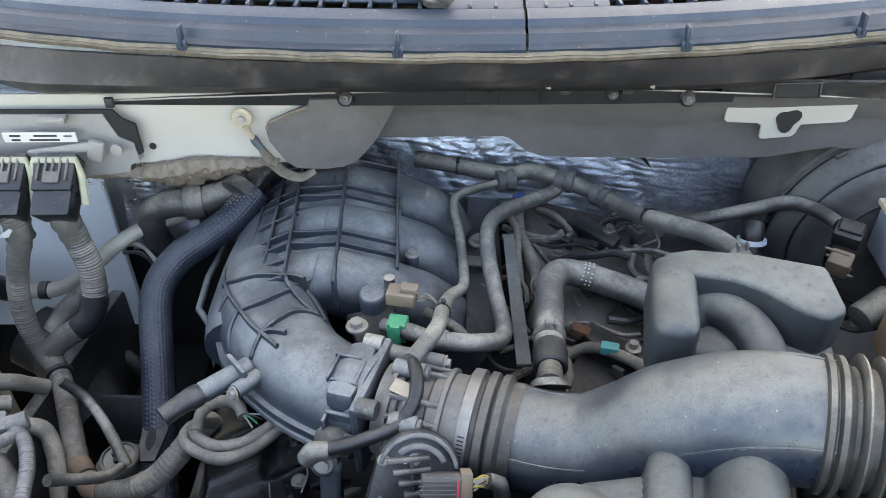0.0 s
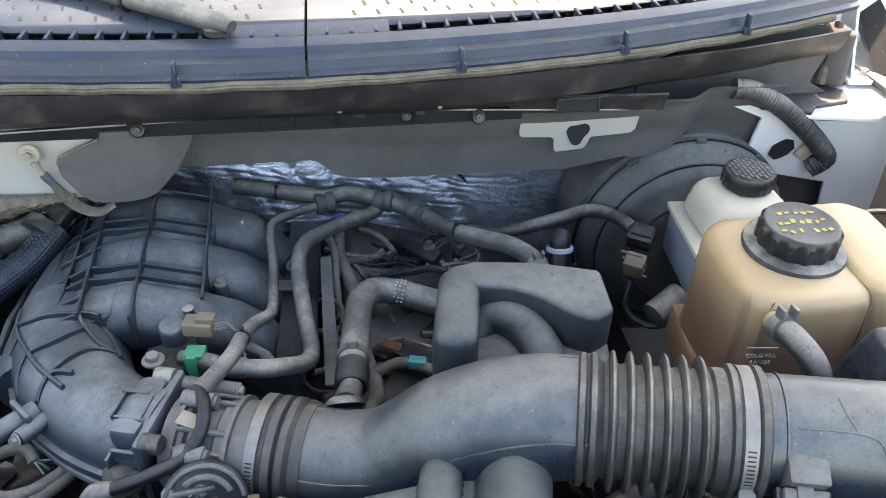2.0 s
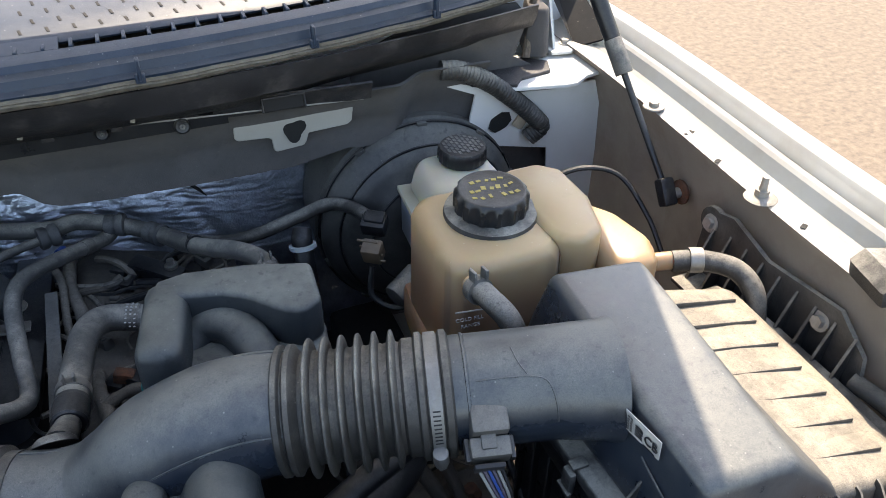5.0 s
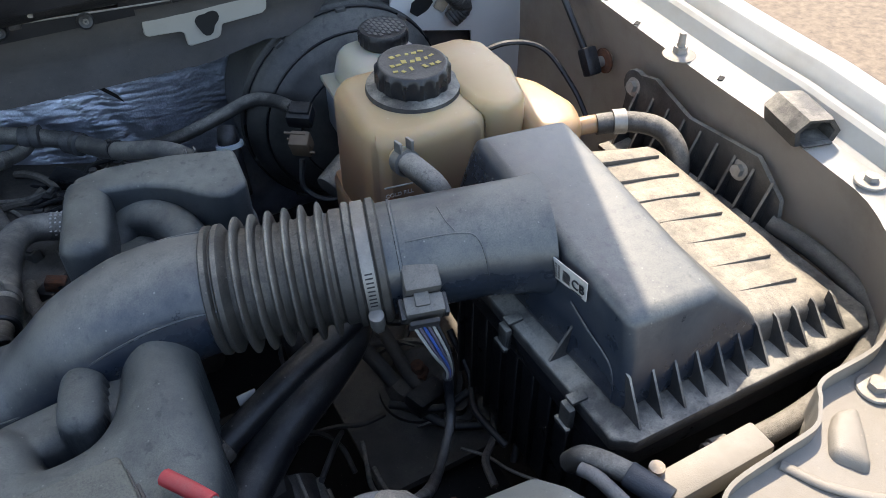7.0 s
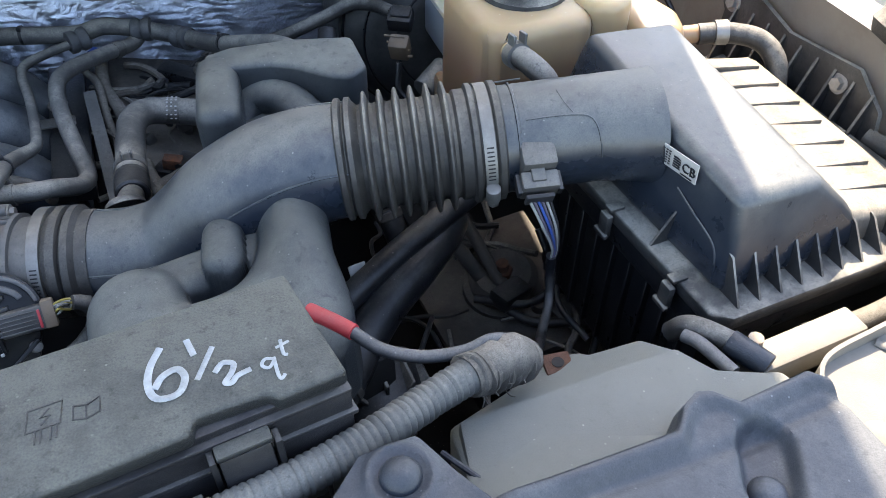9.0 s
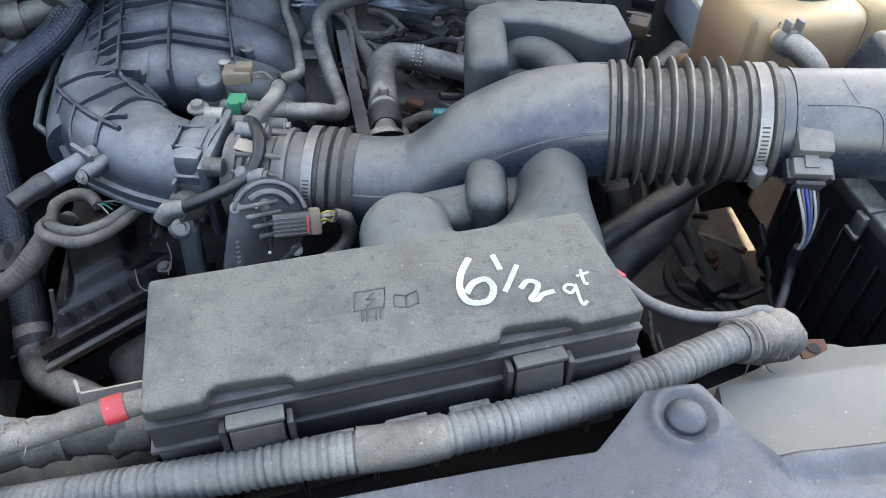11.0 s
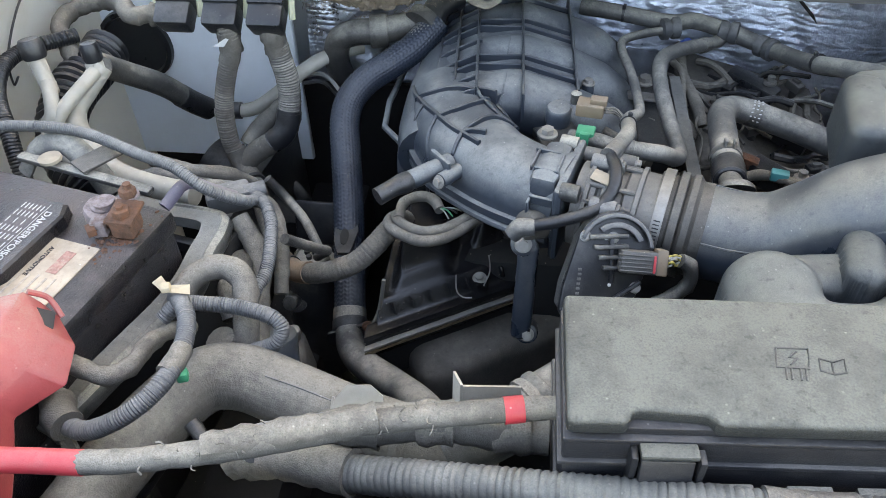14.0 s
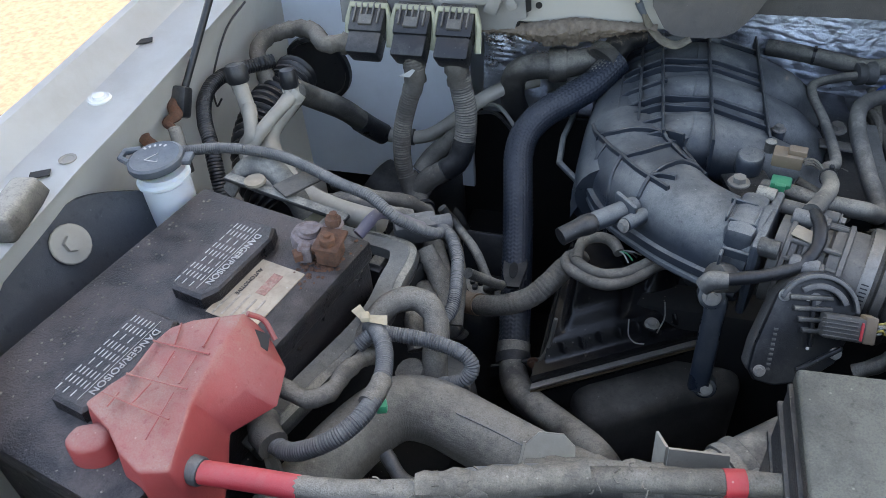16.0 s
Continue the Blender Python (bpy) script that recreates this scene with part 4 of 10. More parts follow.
for u_, v_ in ((-0.020, 0.020), (-0.037, -0.050), (0.026, -0.030), (0.006, 0.018)):
    bolt(tb, AM @ V(u_, v_, 0.004), FN, 0.0036, M_BOLT)
for u_, v_ in ((-0.002, 0.018), (0.001, -0.026)):
    on_cover((0.003, 0.003, 0.002), (u_, v_, 0.010 if v_ > 0 else 0.009), M_LABEL, "paint_dot", 0.0008)
for k in range(9):
    on_cover((0.0035, 0.0024, 0.0006), (-0.0300 + 0.0006 * k, -0.048 + 0.0046 * k, 0.0043), M_GREYPLUG, "label_bar", 0.0002)
on_cover((0.034, 0.021, 0.018), (0.026, -0.004, 0.014), M_GREYPLUG, "plug", 0.002, -6)
for k in range(5):
    on_cover((0.030, 0.0012, 0.002), (0.022, -0.0115 + 0.0037 * k, 0.0235), M_GREYPLUG, "plug_ridge", 0.0004, -6)
on_cover((0.0022, 0.016, 0.004), (0.0395, -0.006, 0.0225), M_REDTAPE, "plug_lock", 0.0006, -6)
on_cover((0.010, 0.024, 0.018), (0.047, -0.005, 0.014), M_TAN, "plug_end", 0.0015, -6)
part("pigtail", wrapped([AM @ V(0.066, -0.004, 0.012), AM @ V(0.076, -0.010, 0.008), AM @ V(0.078, -0.026, 0.002), AM @ V(0.066, -0.040, -0.006), AM @ V(0.05, -0.05, -0.015)], 0.0072, seed=3), M_RUBBER, tb)
part("tape_patch", rbox((0.026, 0.014, 0.002), (-0.030, 0.480, 1.0885), (10, 6, -26), 0.001), M_CREAM, tb)
# cast ribs and bosses between flange and clamp
for q_, r_ in ((0.012, 0.0475), (0.028, 0.0465), (0.060, 0.050)):
    part("cast_ring", spin([(r_ - 0.004, -0.003), (r_, -0.002), (r_, 0.002), (r_ - 0.004, 0.003)], V(-0.052, 0.500, 1.042) + AX * q_, AX, 40), M_ALU, tb)
for a_ in (0.75, 1.15, 1.9, 2.35, 2.8):
    d_ = V(-0.27 * math.cos(a_), -0.96 * math.cos(a_), math.sin(a_))
    c_ = V(-0.052, 0.500, 1.042) + d_ * 0.0455
    part("cast_web", rod(c_ + AX * 0.012, c_ + AX * 0.058, 0.0026, seg=8), M_ALU, tb)
for at_, l_, r_ in (((-0.034, 0.456, 1.072), 0.026, 0.0095), ((-0.030, 0.505, 1.088), 0.030, 0.0085), ((-0.026, 0.536, 1.070), 0.030, 0.0085)):
    part("cast_boss", rod(V(*at_) - AX * l_ * 0.4, V(*at_) + AX * l_ * 0.6, r_, bevel=0.002), M_CONDUIT, tb)
    part("boss_end", spin([(r_ * 0.8, 0), (r_ * 0.78, 0.003), (r_ * 0.4, 0.004)], V(*at_) + AX * l_ * 0.6, AX, 20), M_ALU, tb)
# pocketed frame at the neck's end
for at_, sz_ in (((-0.084, 0.520, 1.087), (0.026, 0.0024, 0.007)), ((-0.086, 0.490, 1.086), (0.026, 0.0024, 0.007)), ((-0.097, 0.508, 1.0865), (0.0024, 0.030, 0.007)), ((-0.072, 0.500, 1.0865), (0.0024, 0.030, 0.007)),
                 ((-0.088, 0.468, 1.066), (0.028, 0.004, 0.010)), ((-0.088, 0.462, 1.048), (0.030, 0.004, 0.006)), ((-0.102, 0.466, 1.054), (0.003, 0.010, 0.030))):
    part("pocket_wall", rbox(sz_, at_, (0, 0, -16), 0.0008, 1), M_MANI, tb)


def band_clamp(c, ax, r, nm, screw_at=2.4, w=0.011):
    """A worm-drive hose clamp round an axis."""
    cl = thing(nm, c, "zinc worm-drive hose clamp with slotted band", "hose clamp", "hose clamps")
    ax = Vector(ax).normalized()
    part("band", spin([(r, -w / 2), (r + 0.0012, -w / 2), (r + 0.0012, w / 2), (r, w / 2)], c, ax, 48), M_BAND, cl)
    q = ax.to_track_quat("Z", "Y").to_matrix()
    d = q @ V(math.cos(screw_at), math.sin(screw_at), 0)
    tan = ax.cross(d).normalized()
    at = Vector(c) + d * (r + 0.005)
    part("screw_housing", rod(at - tan * 0.008, at + tan * 0.008, 0.0065, seg=12, bevel=0.001), M_BAND, cl)
    part("screw_head", rod(at + tan * 0.008, at + tan * 0.014, 0.0055, seg=6), M_BAND, cl)
    for k in range(9):
        a = screw_at - 0.25 - 0.07 * k
        dd = q @ V(math.cos(a), math.sin(a), 0)
        tt = ax.cross(dd).normalized()
        pp = Vector(c) + dd * (r + 0.0014)
        part("slot", plate([pp - ax * w * 0.3 - tt * 0.0006, pp + ax * w * 0.3 - tt * 0.0006, pp + ax * w * 0.3 + tt * 0.0006, pp - ax * w * 0.3 + tt * 0.0006], 0.0003), M_INK, cl)
    return cl


for dy, dz in ((0.040, 0.040), (-0.040, 0.040), (0.042, -0.030)):
    part("flange_boss", rod((-0.072, 0.506 + dy, 1.042 + dz), (-0.054, 0.501 + dy, 1.042 + dz), 0.009, bevel=0.0015), M_PLASTIC, tb)
rnd = random.Random(404)
for k in range(9):
    p0 = AM @ V(0.050, -0.011 + 0.0014 * k, 0.014)
    p3 = AM @ V(0.067 + rnd.uniform(-0.002, 0.002), -0.004 + rnd.uniform(-0.004, 0.004), 0.012 + rnd.uniform(-0.003, 0.003))
    part("wire", tube([p0, p0.lerp(p3, 0.35) + V(0, -0.006, 0.006 + rnd.uniform(0, 0.004)), p0.lerp(p3, 0.7) + V(0, 0, rnd.uniform(-0.004, 0.004)), p3], 0.0011, 6), rnd.choice((M_LOOM, M_YELLOW, M_WIREW, M_YELLOW)), tb)

# ---- intake duct ----
duct = thing("intake_duct", (0.25, 0.42, 1.08), "dusty black intake duct with bellows between throttle and air box", "intake duct")
C1 = V(0.291, 0.4125, 1.1265)
part("sleeve", spin([(0.048, 0), (0.050, 0.006), (0.047, 0.010), (0.047, 0.016), (0.052, 0.018), (0.052, 0.025), (0.048, 0.027), (0.052, 0.030), (0.052, 0.036), (0.047, 0.040), (0.047, 0.05)],
                    (0.022, 0.483, 1.040), AX, 40), M_BELLOWS, duct)
part("tube", tube([(0.062, 0.472, 1.039), (0.10, 0.461, 1.039), (0.135, 0.452, 1.047), (0.165, 0.444, 1.067), (0.195, 0.436, 1.092), (0.235, 0.426, 1.114), (0.27, 0.418, 1.124), (0.30, 0.410, 1.127)],
                  [0.046, 0.046, 0.047, 0.050, 0.053, 0.054, 0.052, 0.050], seg=36, per=9), M_DUCT, duct)
prof = []
h = 0.0
for k in range(2):
    prof += [(0.050, h), (0.054, h + 0.002), (0.054, h + 0.006), (0.050, h + 0.008)]
    h += 0.009
h += 0.003
for k in range(6):
    prof += [(0.0460, h), (0.0470, h + 0.0030), (0.0558, h + 0.0050), (0.0572, h + 0.0060), (0.0572, h + 0.0074), (0.0558, h + 0.0084), (0.0470, h + 0.0104), (0.0460, h + 0.0132)]
    h += 0.0136
prof += [(0.049, h + 0.002), (0.049, h + 0.030)]
AX2 = V(0.135, -0.041, 0.0105).normalized()
part("bellows", spin(prof, C1, AX2, 48), M_BELLOWS, duct)
DUCT_LINE = [(0.062, 0.472, 1.039, 0.046), (0.10, 0.461, 1.039, 0.046), (0.135, 0.452, 1.047, 0.047), (0.165, 0.444, 1.067, 0.050), (0.195, 0.436, 1.092, 0.053), (0.235, 0.426, 1.114, 0.054), (0.27, 0.418, 1.124, 0.052), (0.30, 0.410, 1.127, 0.050)]
for e_ in (0.42, 2.05):
    part("mould_seam", tube([(x - 0.3 * r * math.cos(e_), y - 0.95 * r * math.cos(e_), z + r * math.sin(e_)) for x, y, z, r in DUCT_LINE], 0.0011, 6), M_DUCT, duct)
E2 = C1 + AX2 * (h + 0.011)
part("cuff", spin([(0.049, 0), (0.053, 0.002), (0.053, 0.006), (0.050, 0.008), (0.050, 0.020), (0.053, 0.022), (0.053, 0.027), (0.049, 0.029)], E2, AX2, 48), M_BELLOWS, duct)
band_clamp(E2 + AX2 * 0.014, AX2, 0.051, "duct_clamp", 3.4, 0.010)
band_clamp(V(0.028, 0.4815, 1.040) + AX * 0.001, AX, 0.0505, "duct_clamp", 3.3, 0.010)

# ---- air box ----
ab = thing("air_box", (0.65, 0.30, 0.95), "dusty black plastic air filter box with ribbed lid", "air box")
OUT0 = E2 + AX2 * 0.028
part("outlet_tube", tube([OUT0, OUT0 + AX2 * 0.04, OUT0 + AX2 * 0.08], 0.0475, seg=40), M_DUCT, ab)
part("tube_ring", spin([(0.0475, -0.0015), (0.0488, -0.001), (0.0488, 0.001), (0.0475, 0.0015)], OUT0 + AX2 * 0.012, AX2, 40), M_DUCT, ab)
AXS = V(-AX2.y, AX2.x, 0).normalized()
bm = bmesh.new()
loft(bm, [[OUT0 + AX2 * q + V(0, 0, dz) + AXS * hw * math.copysign(abs(math.cos(a)) ** p_, math.cos(a)) + V(0, 0, hh) * math.copysign(abs(math.sin(a)) ** p_, math.sin(a))
           for a in [2 * math.pi * k / 48 for k in range(48)]]
          for q, dz, hw, hh, p_ in ((0.066, 0, 0.0475, 0.0475, 1.0), (0.085, 0, 0.0478, 0.0473, 1.0), (0.100, -0.001, 0.0495, 0.0473, 0.98), (0.112, -0.002, 0.0505, 0.0475, 0.97), (0.123, -0.003, 0.0510, 0.0480, 0.96), (0.136, -0.005, 0.0540, 0.0495, 0.94))])
part("outlet_flare", bm, M_DUCT, ab, smooth=60)
# parting lines along the tube and over the flare
part("tube_seam", tube([OUT0 + AX2 * q + 0.0479 * (V(0, 0, 1) * math.sin(a) - AXS * math.cos(a)) for q, a in ((0.016, 0.95), (0.045, 0.95), (0.066, 0.90), (0.074, 0.75), (0.078, 0.45), (0.080, 0.10))], 0.0007, 6), M_DUCT, ab)
part("tube_seam", tube([OUT0 + AX2 * q + 0.0479 * (V(0, 0, 1) * math.sin(a) - AXS * math.cos(a)) for q, a in ((0.046, 1.5), (0.050, 1.2), (0.056, 0.98))], 0.0006, 6), M_DUCT, ab)


def hull_lid():
    """The lid's tall part: a sloping-sided tower."""
    bm = bmesh.new()
    lo = [(0.528, 0.455, 1.072), (0.690, 0.46, 1.072), (0.690, 0.182, 1.072), (0.538, 0.182, 1.072)]
    mid = [(0.540, 0.450, 1.13), (0.672, 0.452, 1.118), (0.680, 0.188, 1.110), (0.543, 0.186, 1.118)]
    hi = [(0.549, 0.438, 1.182), (0.650, 0.438, 1.172), (0.628, 0.196, 1.158), (0.545, 0.198, 1.164)]
    loft(bm, [[V(*p) for p in r] for r in (lo, mid, hi)])
    bmesh.ops.recalc_face_normals(bm, faces=bm.faces)
    bmesh.ops.bevel(bm, geom=bm.edges[:], offset=0.010, segments=3, affect="EDGES", profile=0.5)
    return bm


part("lid_tower", hull_lid(), M_DUCT, ab)
bm = bmesh.new()
loft(bm, [[V(*p) for p in r] for r in (
    [(0.60, 0.47, 1.072), (0.795, 0.44, 1.072), (0.795, 0.184, 1.072), (0.60, 0.182, 1.072)],
    [(0.61, 0.46, 1.128), (0.765, 0.43, 1.108), (0.775, 0.192, 1.088), (0.61, 0.190, 1.122)])])
bmesh.ops.bevel(bm, geom=bm.edges[:], offset=0.008, segments=2, affect="EDGES", profile=0.5)
# shoulder and steps wear the sunlit copy, the tower the darker one
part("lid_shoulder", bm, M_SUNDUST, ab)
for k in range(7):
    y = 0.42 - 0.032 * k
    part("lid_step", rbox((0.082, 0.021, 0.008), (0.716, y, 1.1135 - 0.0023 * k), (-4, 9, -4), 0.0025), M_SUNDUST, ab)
part("flange", prism([(0.520, 0.168), (0.535, 0.156), (0.79, 0.156), (0.806, 0.175), (0.806, 0.43), (0.79, 0.47), (0.52, 0.47), (0.512, 0.455)], 1.058, 1.074, 0.003), M_PLASTIC, ab)
part("flange_skirt", prism([(0.524, 0.166), (0.538, 0.160), (0.787, 0.160), (0.80, 0.178), (0.80, 0.43), (0.785, 0.465), (0.525, 0.465), (0.518, 0.45)], 1.030, 1.060, 0.003), M_BLACK, ab)
part("base", prism([(0.535, 0.18), (0.78, 0.175), (0.785, 0.44), (0.535, 0.45)], 0.86, 1.032, 0.012), M_BLACK, ab)
for k in range(11):
    x = 0.544 + 0.0222 * k
    part("gusset", plate([(x, 0.163, 1.073), (x, 0.191, 1.073), (x, 0.191, 1.114 - 0.0016 * k), (x, 0.186, 1.112 - 0.0016 * k)], 0.0022), M_PLASTIC, ab)
part("side_rib", plate([(0.520, 0.256, 1.073), (0.545, 0.256, 1.073), (0.545, 0.256, 1.115)], 0.0025), M_PLASTIC, ab)
part("side_rib", plate([(0.520, 0.372, 1.073), (0.545, 0.372, 1.073), (0.545, 0.372, 1.10)], 0.0025), M_PLASTIC, ab)
part("side_seam", tube([(0.5415, 0.262, 1.128), (0.5395, 0.235, 1.122), (0.5405, 0.208, 1.112), (0.5395, 0.198, 1.098), (0.5385, 0.194, 1.078)], 0.0009, 6), M_DUCT, ab)
ringat = V(0.616, 0.342, 1.1645)
ring_bm = tube([ringat + V(0.019 * math.cos(a), 0.019 * math.sin(a), -0.0026 * math.cos(a) + 0.0011 * math.sin(a)) for a in [2 * math.pi * k / 24 for k in range(25)]], 0.0006, 6, raw=True)
part("moulded_ring", ring_bm, M_DUCT, ab)
for k in range(9):
    y = 0.20 + 0.028 * k
    part("base_rib", rbox((0.010, 0.004, 0.15), (0.533, y, 0.95), (0, 0, 0), 0.001, 1), M_BLACK, ab)
for y in (0.309, 0.212):
    cl = rbox((0.007, 0.014, 0.026), (0.5115, y, 1.057), (0, 0, 0), 0.002)
    rbox((0.016, 0.011, 0.004), (0.519, y, 1.0755), (0, 0, 0), 0.0015, bm=cl)
    rbox((0.005, 0.019, 0.005), (0.508, y, 1.047), (0, 0, 0), 0.0015, bm=cl)
    part("lid_clip", cl, M_PLASTIC, ab)
LC = [V(0.5415, 0.287, 1.160), V(0.5435, 0.243, 1.166), V(0.5445, 0.243, 1.146), V(0.5425, 0.286, 1.140)]
LC = [p - V(0.0045, 0, 0) for p in LC]
lab = part("label", plate(LC, 0.0008), M_LABEL, ab, "white sticker with dark printing")


def on_label(u, v):
    """A place on the sticker, u along and v down it, just proud of the paper."""
    return LC[0].lerp(LC[1], u).lerp(LC[3].lerp(LC[2], u), v) - V(0.0014, 0, 0)


rnd = random.Random(17)
for k in range(6):
    for j in range(3):
        u0, v0 = 0.05 + 0.085 * j, 0.12 + 0.13 * k
        part("print_bar", plate([on_label(u0, v0), on_label(u0 + rnd.uniform(0.04, 0.07), v0), on_label(u0 + 0.055, v0 + 0.06), on_label(u0, v0 + 0.06)], 0.0003), M_INK, lab)
for k in range(5):
    part("print_bar", plate([on_label(0.36, 0.22 + 0.12 * k), on_label(0.36 + rnd.uniform(0.14, 0.22), 0.22 + 0.12 * k), on_label(0.57, 0.29 + 0.12 * k), on_label(0.36, 0.29 + 0.12 * k)], 0.0003), M_INK, lab)
part("print_bar", plate([on_label(0.60, 0.84), on_label(0.92, 0.84), on_label(0.92, 0.90), on_label(0.60, 0.90)], 0.0003), M_INK, lab)
lx, ly = (on_label(1, 0) - on_label(0, 0)).normalized(), (on_label(0, 0) - on_label(0, 1)).normalized()
lm = Matrix((lx, ly, lx.cross(ly))).transposed().to_4x4()
text("CB", 0.0125, Matrix.Translation(on_label(0.80, 0.5)) @ lm, M_INK, lab)
# mass air flow sensor
maf = thing("air_flow_sensor", (0.44, 0.33, 1.12), "grey air flow sensor plug screwed on the outlet tube", "sensor")
part("base", rbox((0.056, 0.034, 0.007), (0.440, 0.338, 1.159), (38, 0, -16), 0.002), M_PLASTIC, maf)
part("screw_boss", rod((0.418, 0.349, 1.150), (0.418, 0.343, 1.166), 0.0085, bevel=0.001), M_PLASTIC, maf)
part("body", rbox((0.030, 0.024, 0.030), (0.437, 0.324, 1.146), (25, 0, -14), 0.003), M_GREYPLUG, maf)
part("plug", rbox((0.032, 0.016, 0.022), (0.432, 0.308, 1.133), (25, 0, -14), 0.002), M_GREYPLUG, maf)
for d in (-0.017, 0.017):
    part("plug_ear", rbox((0.004, 0.018, 0.010), (0.432 + d, 0.308 - 0.25 * d, 1.133), (25, 0, -14), 0.001), M_BLACK, maf)
part("plug_latch", rbox((0.012, 0.016, 0.005), (0.431, 0.309, 1.145), (25, 0, -14), 0.001), M_GREYPLUG, maf)
part("plug_mouth", rbox((0.024, 0.004, 0.014), (0.427, 0.296, 1.128), (25, 0, -14), 0.001), M_INK, maf)
bolt(maf, (0.418, 0.343, 1.166), (0, -0.4, 0.9), 0.004)
for k, m_ in enumerate((M_WIREW, M_WIREV, M_BLUETAPE, M_WIREV, M_WIREW, M_INK)):
    part("wire", tube([(0.419 + 0.0035 * k, 0.296, 1.126), (0.430 + 0.0028 * k, 0.288 + 0.002 * (k % 2), 1.098), (0.444 + 0.0012 * k, 0.292, 1.066), (0.446 + 0.0008 * k, 0.296, 1.045)], 0.0013, 6), m_, maf)
tagged(part("sensor_loom", wrapped([(0.447, 0.296, 1.052), (0.449, 0.298, 1.03), (0.443, 0.284, 1.005), (0.420, 0.255, 1.005), (0.39, 0.215, 1.04), (0.362, 0.182, 1.09)], 0.0046, seed=9), M_BLACK),
       "taped dark wiring loom hanging from the air flow sensor", "wiring loom")

# ---- front resonator ----
def capsule(x, y, ax, ay, bx, by, r):
    """Distance to a rounded bar in plan, negative inside."""
    dx, dy = bx - ax, by - ay
    q = min(1, max(0, ((x - ax) * dx + (y - ay) * dy) / (dx * dx + dy * dy)))
    return math.hypot(x - ax - q * dx, y - ay - q * dy) - r


def reso(x, y):
    """Top of the resonator: two lobes joined at the front, with a round post in the notch between them."""
    def crown(d, top, R):
        if d > 0:
            return 1.0
        k = min(R, -d)
        return top - R + math.sqrt(max(0, R * R - (R - k) ** 2))
    left = capsule(x, y, 0.095, 0.285, 0.098, 0.339, 0.040)
    right = capsule(x, y, 0.208, 0.264, 0.2325, 0.372, 0.0310)
    front = capsule(x, y, 0.100, 0.280, 0.196, 0.280, 0.044)
    d = -smax(smax(-right, -front, 0.05), -left, 0.012)
    z = crown(d, 1.118 + 0.016 * smooth01((x - 0.17) / 0.06) * smooth01((y - 0.25) / 0.10), 0.034)
    post = crown(capsule(x, y, 0.170, 0.352, 0.176, 0.384, 0.0175), 1.117, 0.016)
    saddle = crown(capsule(x, y, 0.120, 0.360, 0.225, 0.374, 0.024), 1.101, 0.018)
    return smax(z, smax(post, saddle, 0.018), 0.008)


res = thing("resonator", (0.165, 0.33, 0.96), "smooth black plastic twin-lobed intake resonator, dusty on top", "resonator")
part("upper_shell", height_body(reso, 0.045, 0.275, 0.228, 0.415, 150, 124, 1.0345), M_RESO, res, smooth=60)
part("lower_shell", prism([(0.072, 0.272), (0.105, 0.256), (0.19, 0.250), (0.210, 0.246), (0.224, 0.262), (0.240, 0.32), (0.246, 0.375), (0.20, 0.390), (0.10, 0.372), (0.066, 0.33)], 0.96, 1.037, 0.006, 3), M_DUCT, res)

# ---- rear resonator cover ----
ear = thing("resonator_cover", (0.27, 0.56, 1.09), "black moulded resonator with two lobes and a bridge", "resonator")
part("left_lobe", rbox((0.042, 0.108, 0.074), (0.213, 0.548, 1.1105), (0, 0, -11), 0.015, 4), M_RESO, ear)
part("bridge", prism([(0.205, 0.565), (0.212, 0.602), (0.24, 0.608), (0.30, 0.600), (0.360, 0.580), (0.356, 0.520), (0.335, 0.508), (0.315, 0.520), (0.295, 0.545), (0.27, 0.562), (0.235, 0.570)], 1.098, 1.1465, 0.006, 3), M_RESO, ear)
part("horn", tube([(0.225, 0.55, 1.085), (0.25, 0.565, 1.105), (0.275, 0.548, 1.11), (0.29, 0.515, 1.10), (0.285, 0.48, 1.08)], [0.014, 0.018, 0.019, 0.021, 0.024], seg=20), M_RESO, ear)
part("skirt", rbox((0.15, 0.06, 0.05), (0.285, 0.535, 1.075), (0, 0, -8), 0.012, 3), M_RESO, ear)

# ---- fuse box ----
fb = thing("fuse_box", (0.07, 0.17, 1.08), "dusty black fuse box with a lettered lid", "fuse box")
FB = [(-0.075, 0.124), (-0.077, 0.219), (0.200, 0.232), (0.213, 0.143)]


def inset(o, d):
    cx, cy = sum(p[0] for p in o) / len(o), sum(p[1] for p in o) / len(o)
    return [(p[0] - d * math.copysign(1, p[0] - cx), p[1] - d * math.copysign(1, p[1] - cy)) for p in o]


def fb_front(x):
    return float(np.interp(x, [-0.075, 0.213], [0.124, 0.143]))


FB_NOTCH = FB[:3] + [FB[3]]
for xc in (0.147, -0.018):
    FB_NOTCH += [(xc + 0.024, fb_front(xc + 0.024)), (xc + 0.021, fb_front(xc) + 0.008), (xc - 0.021, fb_front(xc) + 0.008), (xc - 0.024, fb_front(xc - 0.024))]
part("lid", prism(FB_NOTCH, 1.1835, 1.197, 0.0035, 3), M_LIDPL, fb)
part("lid_tread", prism(inset(FB, 0.0035), 1.179, 1.186, 0.001), M_SKIRT, fb)
part("lid_rim", prism(inset(FB, -0.0012), 1.1765, 1.1805, 0.0014), M_SKIRT, fb)
part("lid_skirt", prism(inset(FB, -0.0005), 1.160, 1.178, 0.0015), M_SKIRT, fb)
part("base_ledge", prism(inset(FB, -0.0030), 1.1565, 1.1605, 0.0012), M_SKIRT, fb)
part("base", prism(inset(FB, -0.001), 1.075, 1.158, 0.004), M_SKIRT, fb)
